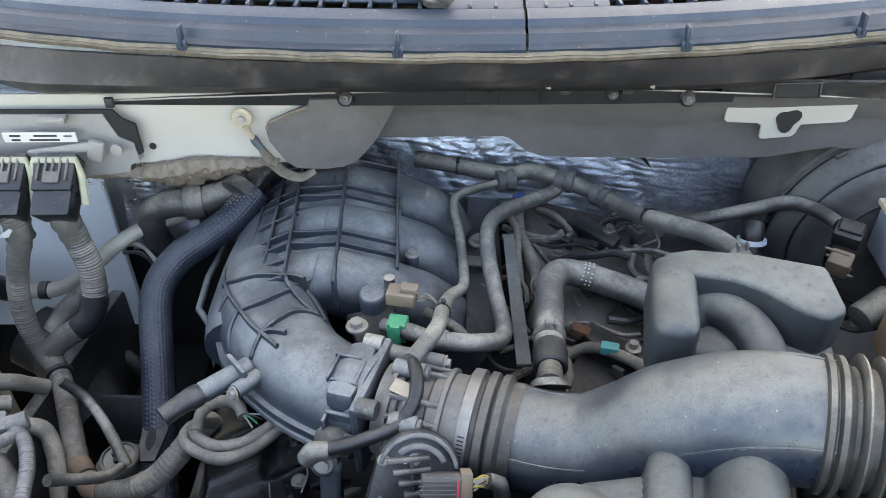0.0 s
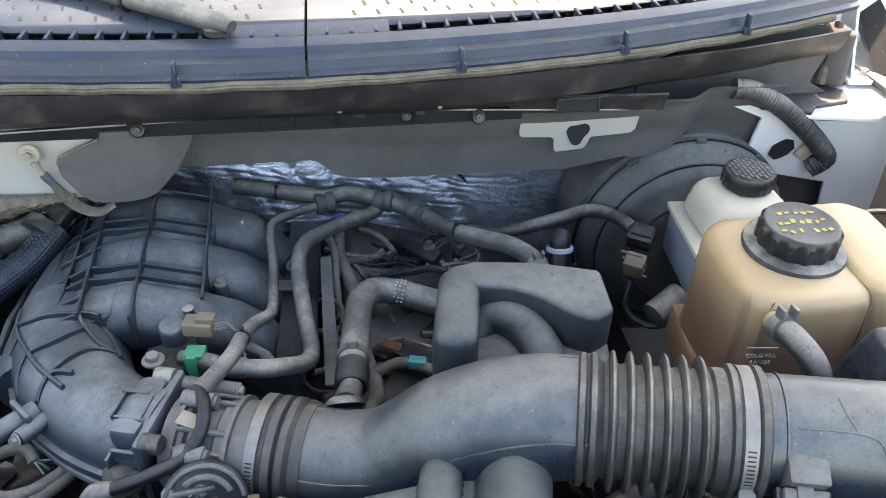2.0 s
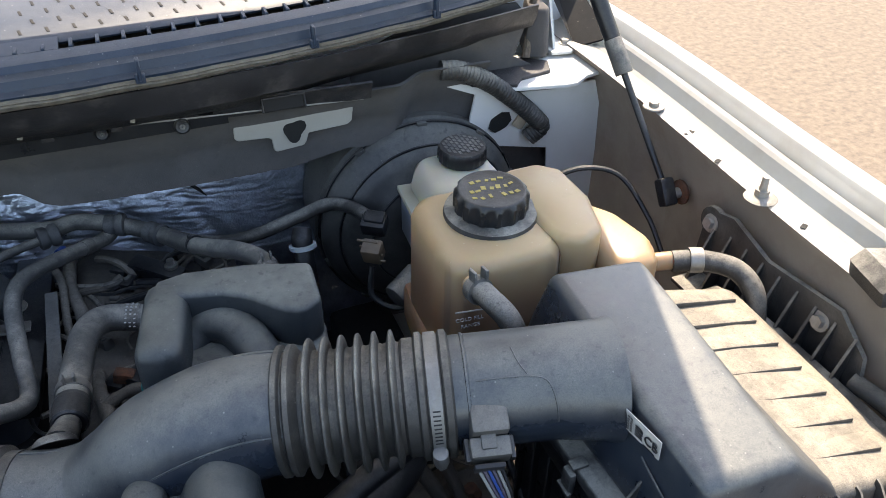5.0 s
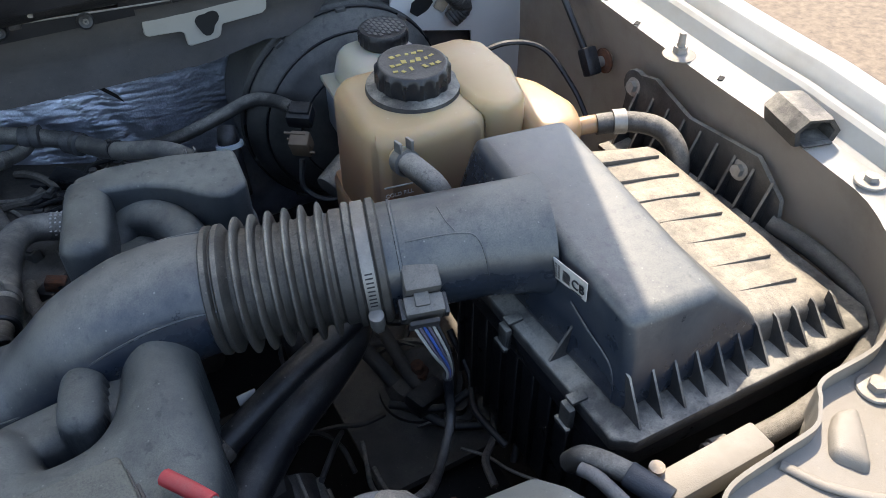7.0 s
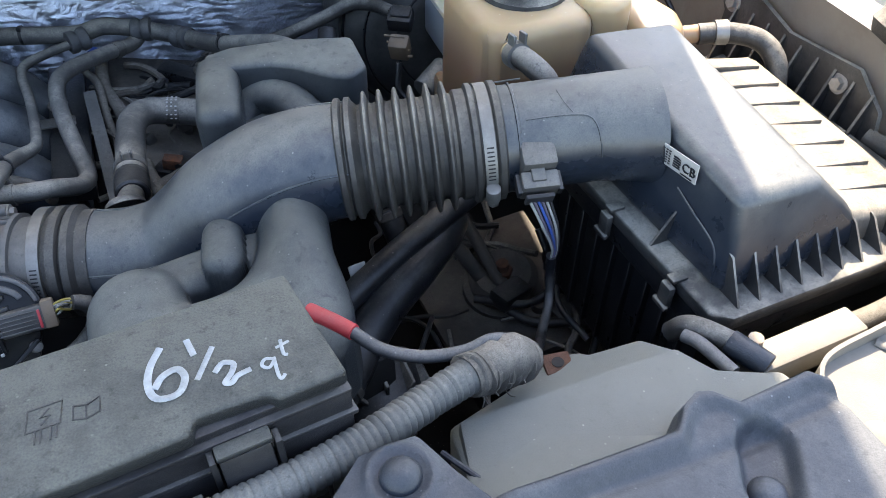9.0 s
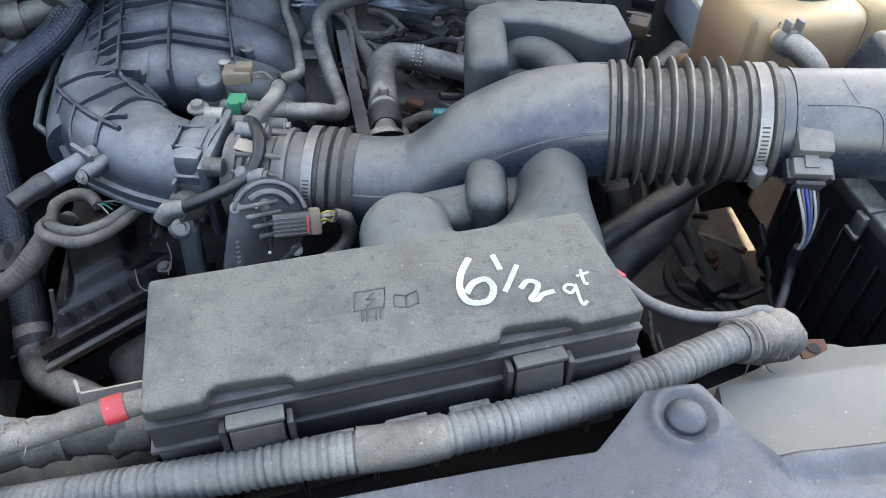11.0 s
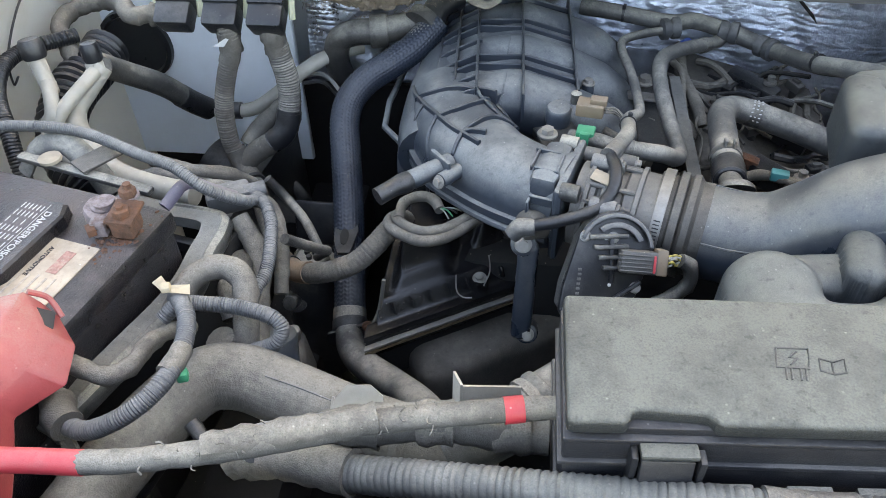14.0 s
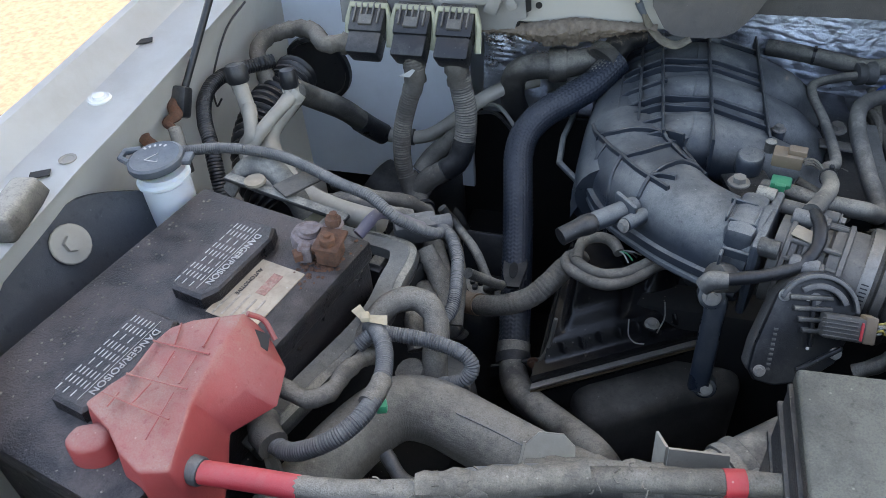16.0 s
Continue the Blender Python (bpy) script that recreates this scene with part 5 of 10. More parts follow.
part("base_rim", prism(inset(FB, -0.003), 1.124, 1.129, 0.0015), M_SKIRT, fb)


for x in (-0.018, 0.147):
    yf = fb_front(x)
    part("latch", rbox((0.030, 0.006, 0.036), (x, yf - 0.010, 1.156), (-10, 0, 4), 0.0015), M_SKIRT, fb)
    part("latch_lip", rbox((0.032, 0.010, 0.004), (x, yf - 0.006, 1.178), (-4, 0, 4), 0.0012), M_LIDPL, fb)
    for d in (-0.0185, 0.0185):
        part("latch_guide", rbox((0.004, 0.010, 0.032), (x + d, yf - 0.006, 1.160), (0, 0, 4), 0.001), M_BLACK, fb)
for x in (0.022, 0.066, 0.105):
    yf = fb_front(x)
    part("side_clip", rbox((0.026, 0.010, 0.010), (x, yf - 0.010, 1.142), (0, 0, 4), 0.0015), M_PLASTIC, fb)
    part("clip_slot", rbox((0.016, 0.002, 0.004), (x, yf - 0.0155, 1.143), (0, 0, 4), 0.0005, 1), M_INK, fb)
for x in (-0.06, -0.04, 0.0, 0.045, 0.085, 0.125, 0.19):
    part("base_fin", rbox((0.003, 0.008, 0.045), (x, fb_front(x) - 0.004, 1.102), (0, 0, 4), 0.0008, 1), M_BLACK, fb)

# ---- battery ----
BY, BC, BT = -13.1, (-0.546, 0.238), 1.120
bat = thing("battery", (*BC, 0.93), "dusty black car battery with corroded terminal", "battery")


def on_bat(u, v, z=0.0):
    """A place on the battery's top: u across, v along it, z above the top."""
    a = radians(BY)
    return V(BC[0] + u * math.cos(a) - v * math.sin(a), BC[1] + u * math.sin(a) + v * math.cos(a), BT + z)


part("case", rbox((0.194, 0.300, 0.165), on_bat(0.005, 0, -0.1015), (0, 0, BY), 0.005), M_BAT, bat)
part("lid", rbox((0.200, 0.305, 0.022), on_bat(0.005, 0, -0.011), (0, 0, BY), 0.004), M_BAT, bat)
for v0 in (0.070, -0.057):
    cap_bm = bmesh.new()
    o = [(-0.016, -0.050), (0.016, -0.050), (0.023, -0.036), (0.023, 0.036), (0.016, 0.050), (-0.016, 0.050), (-0.023, 0.036), (-0.023, -0.036)]
    loft(cap_bm, [[on_bat(0.008 + u * q, v0 + v * q, z_) for u, v in o] for z_, q in ((-0.002, 1.0), (0.011, 1.0), (0.0135, 0.93))])
    part("vent_cap", cap_bm, M_BAT, bat, smooth=20)
part("sticker", rbox((0.050, 0.072, 0.0012), on_bat(0.052, 0.054, 0.0006), (0, 0, BY), 0.0003, 1), M_LABELDIRTY, bat, "worn cream and red label")
part("terminal_post", rod(on_bat(0.064, 0.122, 0), on_bat(0.064, 0.122, 0.024), 0.009), M_LEADY, bat)
rnd = random.Random(21)
bm = bmesh.new()
for k in range(340):
    u, v = rnd.uniform(-0.09, 0.10), rnd.uniform(-0.148, 0.148)
    if abs(u - 0.008) < 0.028 or (u > 0.022 and v > 0.0):
        continue
    r_ = rnd.uniform(0.0006, 0.0019)
    spin([(r_, 0), (r_ * 0.7, r_ * 0.4), (r_ * 0.2, r_ * 0.55)], on_bat(u, v, 0), (rnd.uniform(-0.4, 0.4), rnd.uniform(-0.4, 0.4), 1), 6, bm)
part("grit", bm, M_DIRTHOSE, bat, "crusted dust grains", kind="stuff")
clamp = thing("battery_clamp", on_bat(0.065, 0.10, 0.0), "corroded battery terminal clamp with rusty bolts", "battery clamp")
part("ring", spin([(0.0088, 0), (0.0150, 0), (0.0160, 0.002), (0.0160, 0.011), (0.0150, 0.013), (0.0105, 0.0135), (0.0088, 0.012)], on_bat(0.062, 0.120, 0.007), (0.12, -0.05, 1), 28, bump=lambda a, k: 0.0004 * math.sin(a * 7 + k)), M_LEADY, clamp)
part("post_top", spin([(0.0092, 0), (0.0090, 0.003), (0.0075, 0.0042), (0.002, 0.0042)], on_bat(0.062, 0.120, 0.0175), (0.12, -0.05, 1), 18, bump=lambda a, k: 0.0005 * math.sin(a * 3 + k)), M_LEADY, clamp)
part("ear", rbox((0.012, 0.009, 0.016), on_bat(0.070, 0.1035, 0.0115), (0, 0, BY + 25), 0.0015), M_LEADY, clamp)
part("ear", rbox((0.012, 0.009, 0.016), on_bat(0.079, 0.1145, 0.0115), (0, 0, BY + 25), 0.0015), M_LEADY, clamp)
part("pinch_bolt", rod(on_bat(0.066, 0.098, 0.012), on_bat(0.085, 0.120, 0.012), 0.0032, seg=8), M_RUSTY, clamp)
part("pinch_nut", rod(on_bat(0.0635, 0.095, 0.012), on_bat(0.068, 0.1003, 0.012), 0.0062, seg=6), M_RUSTY, clamp)
part("jaw", rbox((0.019, 0.022, 0.017), on_bat(0.089, 0.114, 0.0125), (4, 3, BY + 12), 0.0022), M_RUSTY, clamp)
part("lug_plate", rbox((0.024, 0.028, 0.0035), on_bat(0.089, 0.116, 0.0225), (5, 2, BY + 12), 0.001), M_RUSTY, clamp)
part("corner_nut", rod(on_bat(0.090, 0.112, 0.023), on_bat(0.0905, 0.112, 0.0305), 0.0075, seg=6, bevel=0.0008), M_RUSTY, clamp)
part("corner_stud", rod(on_bat(0.090, 0.112, 0.029), on_bat(0.0905, 0.112, 0.0335), 0.0032, seg=10), M_RUSTY, clamp)
part("stud", rod(on_bat(0.081, 0.134, 0.010), on_bat(0.082, 0.135, 0.037), 0.0034, seg=10), M_RUSTY, clamp)
part("nut", rod(on_bat(0.081, 0.134, 0.025), on_bat(0.0812, 0.1342, 0.032), 0.0072, seg=6), M_RUSTY, clamp)
part("washer", rod(on_bat(0.081, 0.134, 0.023), on_bat(0.081, 0.134, 0.0252), 0.0092, seg=16), M_LEADY, clamp)
rnd = random.Random(211)
bm = bmesh.new()
for k in range(170):
    a, d_ = rnd.uniform(0, 6.283), abs(rnd.gauss(0, 0.013))
    u, v = 0.082 + d_ * math.cos(a) * 0.9, 0.112 + d_ * math.sin(a) * 1.4
    if u > 0.103 or v > 0.150:
        continue
    r_ = rnd.uniform(0.0008, 0.0026)
    spin([(r_, 0), (r_ * 0.8, r_ * 0.5), (r_ * 0.2, r_ * 0.7)], on_bat(u, v, -0.0002), (rnd.uniform(-0.4, 0.4), rnd.uniform(-0.4, 0.4), 1), 6, bm)
part("rust_crust", bm, M_RUSTY, clamp, "orange-brown rust crumbs", kind="stuff")


# battery tray rim
tray = thing("battery_tray", (-0.42, 0.3, 0.93), "dusty plastic battery tray with a raised rim", "battery tray")
bm = bmesh.new()
loft(bm, [[p - s_ * 0.0095 + V(0, 0, 0.002), p + s_ * 0.0095 + V(0, 0, 0.002), p + s_ * 0.0100 - V(0, 0, 0.010), p + s_ * 0.0085 - V(0, 0, 0.002), p - s_ * 0.0095 - V(0, 0, 0.002)]
          for p, s_, u_ in frames_on(spline([(-0.50, 0.434, 1.066), (-0.46, 0.424, 1.066), (-0.425, 0.420, 1.066), (-0.406, 0.413, 1.066), (-0.400, 0.396, 1.066), (-0.401, 0.37, 1.066), (-0.404, 0.317, 1.066), (-0.430, 0.239, 1.066), (-0.456, 0.17, 1.064)], 8))])
part("rim", bm, M_TRAY, tray)
part("lip", tube([(-0.46, 0.431, 1.058), (-0.425, 0.427, 1.058), (-0.397, 0.419, 1.058), (-0.391, 0.398, 1.058), (-0.393, 0.37, 1.058), (-0.394, 0.317, 1.058), (-0.422, 0.239, 1.058), (-0.448, 0.17, 1.056)], 0.008, seg=8, flat=1.4), M_PLASTIC, tray)
# near-black wall gives the gap beside the battery its shade by colour
part("wall", rbox((0.006, 0.27, 0.13), (-0.420, 0.29, 0.985), (0, 0, -16), 0.002), M_DARK, tray)
part("back_wall", rbox((0.20, 0.010, 0.16), (-0.52, 0.425, 0.965), (0, 0, -13), 0.002), M_BLACK, tray)
part("floor", rbox((0.24, 0.36, 0.02), (-0.54, 0.24, 0.925), (0, 0, -13), 0.004), M_BLACK, tray)

# red terminal cover
rc = thing("terminal_cover", (-0.46, 0.15, 1.12), "faded red plastic cover over the positive terminal", "terminal cover")


# rounded top plate, then skirts that flare down and out on every side
RED_TOP = [(-0.531, 0.126, 1.154), (-0.521, 0.139, 1.157), (-0.512, 0.155, 1.158), (-0.511, 0.182, 1.158), (-0.506, 0.198, 1.158), (-0.492, 0.208, 1.159), (-0.456, 0.222, 1.160), (-0.457, 0.197, 1.160),
           (-0.457, 0.168, 1.159), (-0.456, 0.138, 1.157), (-0.450, 0.104, 1.152), (-0.449, 0.092, 1.147), (-0.470, 0.088, 1.145), (-0.490, 0.098, 1.148), (-0.506, 0.112, 1.150)]
RED_LOW = [(-0.537, 0.124, 1.126), (-0.525, 0.141, 1.124), (-0.516, 0.156, 1.124), (-0.515, 0.184, 1.124), (-0.509, 0.202, 1.124), (-0.493, 0.213, 1.124), (-0.446, 0.230, 1.126), (-0.421, 0.206, 1.122),
           (-0.418, 0.178, 1.112), (-0.444, 0.150, 1.108), (-0.437, 0.126, 1.094), (-0.436, 0.092, 1.060), (-0.470, 0.084, 1.056), (-0.496, 0.094, 1.090), (-0.508, 0.112, 1.118)]
bm = bmesh.new()
top_c = [V(*p) for p in RED_TOP]
low_c = [V(*p) for p in RED_LOW]


def red_ring(q, swell=0.0):
    """An outline between the top and the hem."""
    return [a.lerp(b, q) + V(0, 0, swell * (0.2 if i in (8, 9, 10) else 1.0)) for i, (a, b) in enumerate(zip(top_c, low_c))]


loft(bm, [red_ring(1.0), red_ring(0.55, 0.004), red_ring(0.12, 0.0025), red_ring(0.0)])
bmesh.ops.recalc_face_normals(bm, faces=bm.faces)
bmesh.ops.bevel(bm, geom=[e for e in bm.edges if e.calc_face_angle(0) > 0.35], offset=0.0026, segments=3, affect="EDGES", profile=0.5)
part("hood", bm, M_RED, rc, smooth=30)
bm = bmesh.new()
KNOB = [(-0.541, 0.100), (-0.538, 0.114), (-0.520, 0.121), (-0.508, 0.117), (-0.506, 0.104), (-0.516, 0.096), (-0.530, 0.094)]
loft(bm, [[V(x + 0.10 * (x + 0.52) - 0.001, y - 0.001, 1.100) for x, y in KNOB], [V(x, y, 1.124) for x, y in KNOB], [V(-0.523 + (x + 0.523) * 0.93, 0.107 + (y - 0.107) * 0.93, 1.142 + 0.12 * (y - 0.107)) for x, y in KNOB]])
bmesh.ops.recalc_face_normals(bm, faces=bm.faces)
bmesh.ops.bevel(bm, geom=[e for e in bm.edges if e.calc_face_angle(0) > 0.5], offset=0.005, segments=3, affect="EDGES", profile=0.5)
part("knob_cover", bm, M_RED, rc, smooth=45)
part("notch_lip", tube([(-0.455, 0.224, 1.157), (-0.446, 0.229, 1.146), (-0.436, 0.222, 1.134)], 0.0022, 8), M_RED, rc)
part("notch", plate([(-0.4515, 0.215, 1.153), (-0.4395, 0.222, 1.139), (-0.435, 0.208, 1.137), (-0.4500, 0.205, 1.1535)], 0.002), M_INK, rc)


def red_z(x, y):
    return 1.1592 + 0.09 * min(0, y - 0.135) + 0.0006


for pts in ([(-0.512, 0.150), (-0.462, 0.147)], [(-0.510, 0.182), (-0.462, 0.179)], [(-0.520, 0.132), (-0.462, 0.122)], [(-0.498, 0.202), (-0.492, 0.182)], [(-0.489, 0.176), (-0.488, 0.152)], [(-0.490, 0.146), (-0.494, 0.128)], [(-0.472, 0.212), (-0.470, 0.184)], [(-0.471, 0.176), (-0.470, 0.150)], [(-0.470, 0.142), (-0.470, 0.105)], [(-0.508, 0.134), (-0.510, 0.122)]):
    part("raised_line", tube([(x, y, red_z(x, y)) for x, y in pts], 0.0008, 6), M_RED, rc)

# ---- coolant tank ----
ct = thing("coolant_tank", (0.58, 0.56, 0.98), "amber translucent coolant tank, stained, with a lettered black cap", "coolant tank")
part("body", prism([(0.474, 0.520), (0.482, 0.498), (0.505, 0.488), (0.575, 0.486), (0.598, 0.492), (0.606, 0.51), (0.612, 0.60), (0.60, 0.640), (0.50, 0.640), (0.477, 0.622)], 0.985, 1.162, 0.016, 4, 0.975), M_TANK, ct)
part("middle_lobe", prism([(0.590, 0.510), (0.604, 0.489), (0.625, 0.484), (0.648, 0.497), (0.668, 0.56), (0.668, 0.625), (0.645, 0.648), (0.600, 0.646), (0.586, 0.60)], 0.99, 1.168, 0.009, 3, 0.96), M_TANK, ct)
part("side_bulge", prism([(0.640, 0.47), (0.665, 0.452), (0.70, 0.46), (0.715, 0.50), (0.705, 0.56), (0.68, 0.60), (0.64, 0.60)], 1.0, 1.142, 0.016, 4, 0.93), M_TANK, ct)
part("base_flange", prism([(0.462, 0.51), (0.49, 0.478), (0.64, 0.478), (0.68, 0.52), (0.68, 0.63), (0.48, 0.65)], 0.98, 1.035, 0.008), M_TANK, ct)
CAP = V(0.553, 0.572, 1.160)
part("neck_ring", spin([(0.047, 0), (0.050, 0.003), (0.049, 0.008), (0.040, 0.010)], CAP, (0, -0.04, 1), 40), M_PLASTIC, ct)
cap = part("cap", spin([(0.036, 0.008), (0.038, 0.012), (0.038, 0.029), (0.0362, 0.0325), (0.0355, 0.0335), (0.034, 0.034), (0.032, 0.0335), (0.010, 0.0338), (0.002, 0.034)], CAP, (0, -0.04, 1), 72,
                       bump=lambda a, k: (0.0016 if math.cos(a * 14) > 0.1 else -0.0012) if k in (1, 2) else 0), M_BLACK, ct, "black knurled cap with faded yellow print")
rnd = random.Random(8)
for k in range(7):
    for j in range(3):
        dx, dy = (k - 3) * 0.0078 + rnd.uniform(-0.001, 0.001), (j - 1) * 0.014 + rnd.uniform(-0.002, 0.002)
        if math.hypot(dx, dy) < 0.028 and rnd.random() < 0.8:
            part("print_bar", rbox((rnd.uniform(0.003, 0.006), rnd.uniform(0.003, 0.007), 0.0005), CAP + V(dx, dy, 0.0341 + 0.04 * dy), (2, 0, rnd.uniform(-25, 25)), 0.0001, 1), M_YELLOW, cap)
part("nipple", rod((0.495, 0.490, 1.145), (0.497, 0.468, 1.150), 0.010, bevel=0.002), M_TANK, ct)
part("outlet", rod((0.70, 0.485, 1.118), (0.735, 0.478, 1.118), 0.010, bevel=0.001), M_TANK, ct)
for k in range(4):
    part("moulded_bar", rbox((0.03 - 0.004 * (k % 2), 0.003, 0.001), (0.625, 0.615 - 0.008 * k, 1.1625), (0, 0, -8), 0.0003, 1), M_TAN, ct)
part("level_bar", rbox((0.030, 0.0012, 0.0016), (0.494, 0.4870, 1.1125), (0, 2, -6), 0.0003, 1), M_PRINTW, ct)
for k, words in enumerate(("COLD FILL", "RANGE")):
    text(words, 0.0062, Matrix.Translation((0.494 + 0.001 * k, 0.4862 - 0.0004 * k, 1.1030 - 0.0085 * k)) @ Matrix.Rotation(math.radians(-5), 4, "Z") @ Matrix.Rotation(math.radians(88), 4, "X"), M_PRINTW, ct)

spring = thing("spring_clamp", (0.496, 0.478, 1.15), "pale zinc spring clamp on the tank hose", "hose clamp")
part("band", spin([(0.0125, -0.006), (0.0138, -0.006), (0.0138, 0.006), (0.0125, 0.006)], (0.496, 0.474, 1.149), (0.05, -1, 0.2), 20), M_BAND, spring)
for dx in (-0.006, 0.006):
    part("ear", rbox((0.003, 0.010, 0.012), (0.496 + dx, 0.474, 1.167), (0, 0, 12), 0.0005, 1), M_BAND, spring)
tagged(part("overflow_hose", tube([(0.496, 0.482, 1.147), (0.500, 0.455, 1.150), (0.512, 0.435, 1.135), (0.520, 0.425, 1.10), (0.522, 0.42, 1.05)], 0.0115, 16), M_RUBBER), "grey rubber hose from the coolant tank", "hose")
tagged(part("return_hose", tube([(0.725, 0.478, 1.118), (0.755, 0.465, 1.120), (0.780, 0.44, 1.118), (0.788, 0.415, 1.10), (0.785, 0.40, 1.06)], 0.0115, 16), M_RUBBER), "black return hose bending down beside the air box", "hose")
tagged(part("return_clamp", spin([(0.012, -0.007), (0.0135, -0.007), (0.0135, 0.007), (0.012, 0.007)], (0.748, 0.469, 1.120), (1, -0.45, 0.05), 20), M_BAND), "pale spring clamp on the return hose", "hose clamp")

# ---- brake booster and reservoir ----
bb = thing("brake_booster", (0.575, 0.86, 0.98), "large black round brake booster on the firewall", "brake booster")
part("shell", spin([(0.150, 0.10), (0.155, 0.020), (0.155, 0.006), (0.150, 0.004), (0.148, -0.004), (0.150, -0.006), (0.149, -0.012), (0.140, -0.020), (0.128, -0.030), (0.126, -0.034), (0.110, -0.042), (0.090, -0.050), (0.086, -0.054), (0.06, -0.058), (0.02, -0.060)], (0.580, 0.862, 0.978), (0, 1, 0), 64), M_BOOSTER, bb)
for k in range(10):
    a = 0.3 + k * 2 * math.pi / 10
    part("crimp_tab", rbox((0.014, 0.006, 0.006), (0.580 + 0.151 * math.cos(a), 0.853, 0.978 + 0.151 * math.sin(a)), (0, -math.degrees(a) + 90, 0), 0.001, 1), M_BOOSTER, bb)
for r_, y_ in ((0.1515, 0.8585), (0.129, 0.831), (0.087, 0.8095)):
    part("seam_ring", tube([(0.580 + r_ * math.cos(a), y_, 0.978 + r_ * math.sin(a)) for a in [2 * math.pi * k / 48 for k in range(49)]], 0.0022, 6, raw=True), M_BLACK, bb)
br = thing("brake_reservoir", (0.58, 0.74, 1.02), "milky plastic brake fluid reservoir with black cap", "brake reservoir")
part("upper", prism([(0.532, 0.70), (0.56, 0.685), (0.625, 0.685), (0.648, 0.70), (0.648, 0.79), (0.62, 0.80), (0.555, 0.80), (0.534, 0.785)], 1.07, 1.120, 0.016, 4, 0.82), M_BRAKE, br)
part("lower", prism([(0.522, 0.69), (0.555, 0.672), (0.63, 0.672), (0.655, 0.695), (0.655, 0.79), (0.53, 0.80)], 1.00, 1.066, 0.008, 3), M_BRAKELOW, br)
part("seam", prism([(0.519, 0.688), (0.554, 0.669), (0.632, 0.669), (0.658, 0.694), (0.658, 0.793), (0.527, 0.803)], 1.064, 1.072, 0.002), M_BRAKE, br)
part("neck", rod((0.600, 0.755, 1.11), (0.600, 0.755, 1.128), 0.026), M_BRAKE, br)
part("cap", spin([(0.029, 0), (0.031, 0.003), (0.031, 0.017), (0.029, 0.020), (0.01, 0.021)], (0.600, 0.755, 1.122), (0, -0.03, 1), 60, bump=lambda a, k: (0.0008 if math.cos(a * 20) > 0 else -0.0006) if k in (1, 2) else 0), M_BLACK, br)
for k in range(9):
    for j in range(5):
        dx, dy = (k - 4) * 0.0055, (j - 2) * 0.0095 + (0.0045 if k % 2 else 0)
        if dx * dx + dy * dy < 0.00062:
            part("cap_bar", rbox((0.004, 0.0075, 0.0008), (0.600 + dx, 0.755 + dy, 1.1432), (0, 0, 0), 0.0002, 1), M_CONDUIT, br)
part("cylinder", rod((0.59, 0.68, 0.99), (0.59, 0.80, 0.99), 0.028, bevel=0.003), M_ALU, br)
part("front_boss", rod((0.52, 0.70, 1.0), (0.48, 0.68, 0.985), 0.018, bevel=0.003), M_HOSE, br)

# ---- hoses in the middle ----


def hose(name, bm, material, label, category="hose"):
    return tagged(part(name, bm, material), label, category)


hose("vapour_tube", tube([(0.084, 0.923, 1.019), (0.05, 0.905, 1.022), (0.018, 0.880, 1.024), (0.013, 0.850, 1.024), (0.020, 0.79, 1.028), (0.024, 0.715, 1.034), (0.023, 0.680, 1.036), (0.010, 0.655, 1.045), (0.002, 0.61, 1.068), (-0.003, 0.565, 1.084), (-0.018, 0.525, 1.092), (-0.026, 0.508, 1.094)],
                         [0.006] * 6 + [0.0065, 0.0075, 0.008, 0.008, 0.0085, 0.0095], 14), M_HOSE, "dusty grey vapour tube bending across the engine", "tube")
brt = hose("breather_tube", tube([(0.165, 0.935, 1.008), (0.148, 0.917, 1.004), (0.110, 0.865, 1.025), (0.072, 0.815, 1.042), (0.056, 0.785, 1.044), (0.053, 0.745, 1.037), (0.060, 0.68, 1.024), (0.067, 0.632, 1.018), (0.060, 0.605, 1.026), (0.040, 0.575, 1.052), (0.02, 0.567, 1.060), (-0.012, 0.573, 1.060)], 0.0095, 16), M_HOSE, "dusty grey breather tube looping over the engine", "tube")
for at, ax_ in (((-0.002, 0.5705, 1.060), (-1, 0.15, 0)), ((0.128, 0.890, 1.0145), (-0.6, -0.8, 0.3))):
    part("end_sleeve", spin([(0.0095, -0.009), (0.0108, -0.008), (0.0108, 0.008), (0.0095, 0.009)], at, ax_, 18), M_RUBBER, brt)
hose("heater_hose", tube([(-0.04, 0.965, 1.03), (0.01, 0.95, 1.03), (0.084, 0.935, 1.024), (0.12, 0.942, 1.024), (0.167, 0.931, 1.015), (0.213, 0.905, 1.008), (0.25, 0.84, 1.022), (0.278, 0.785, 1.045), (0.305, 0.75, 1.058), (0.325, 0.72, 1.062), (0.334, 0.69, 1.060), (0.335, 0.66, 1.03)], 0.0115, 16), M_HOSE, "dusty grey heater hose along the firewall")
hose("booster_hose", tube([(0.225, 0.915, 0.998), (0.25, 0.885, 1.0), (0.29, 0.865, 0.998), (0.34, 0.855, 1.004), (0.40, 0.85, 1.022), (0.44, 0.842, 1.038), (0.465, 0.815, 1.044), (0.478, 0.78, 1.048)], 0.009, 14), M_RUBBER, "black vacuum hose to the brake booster")
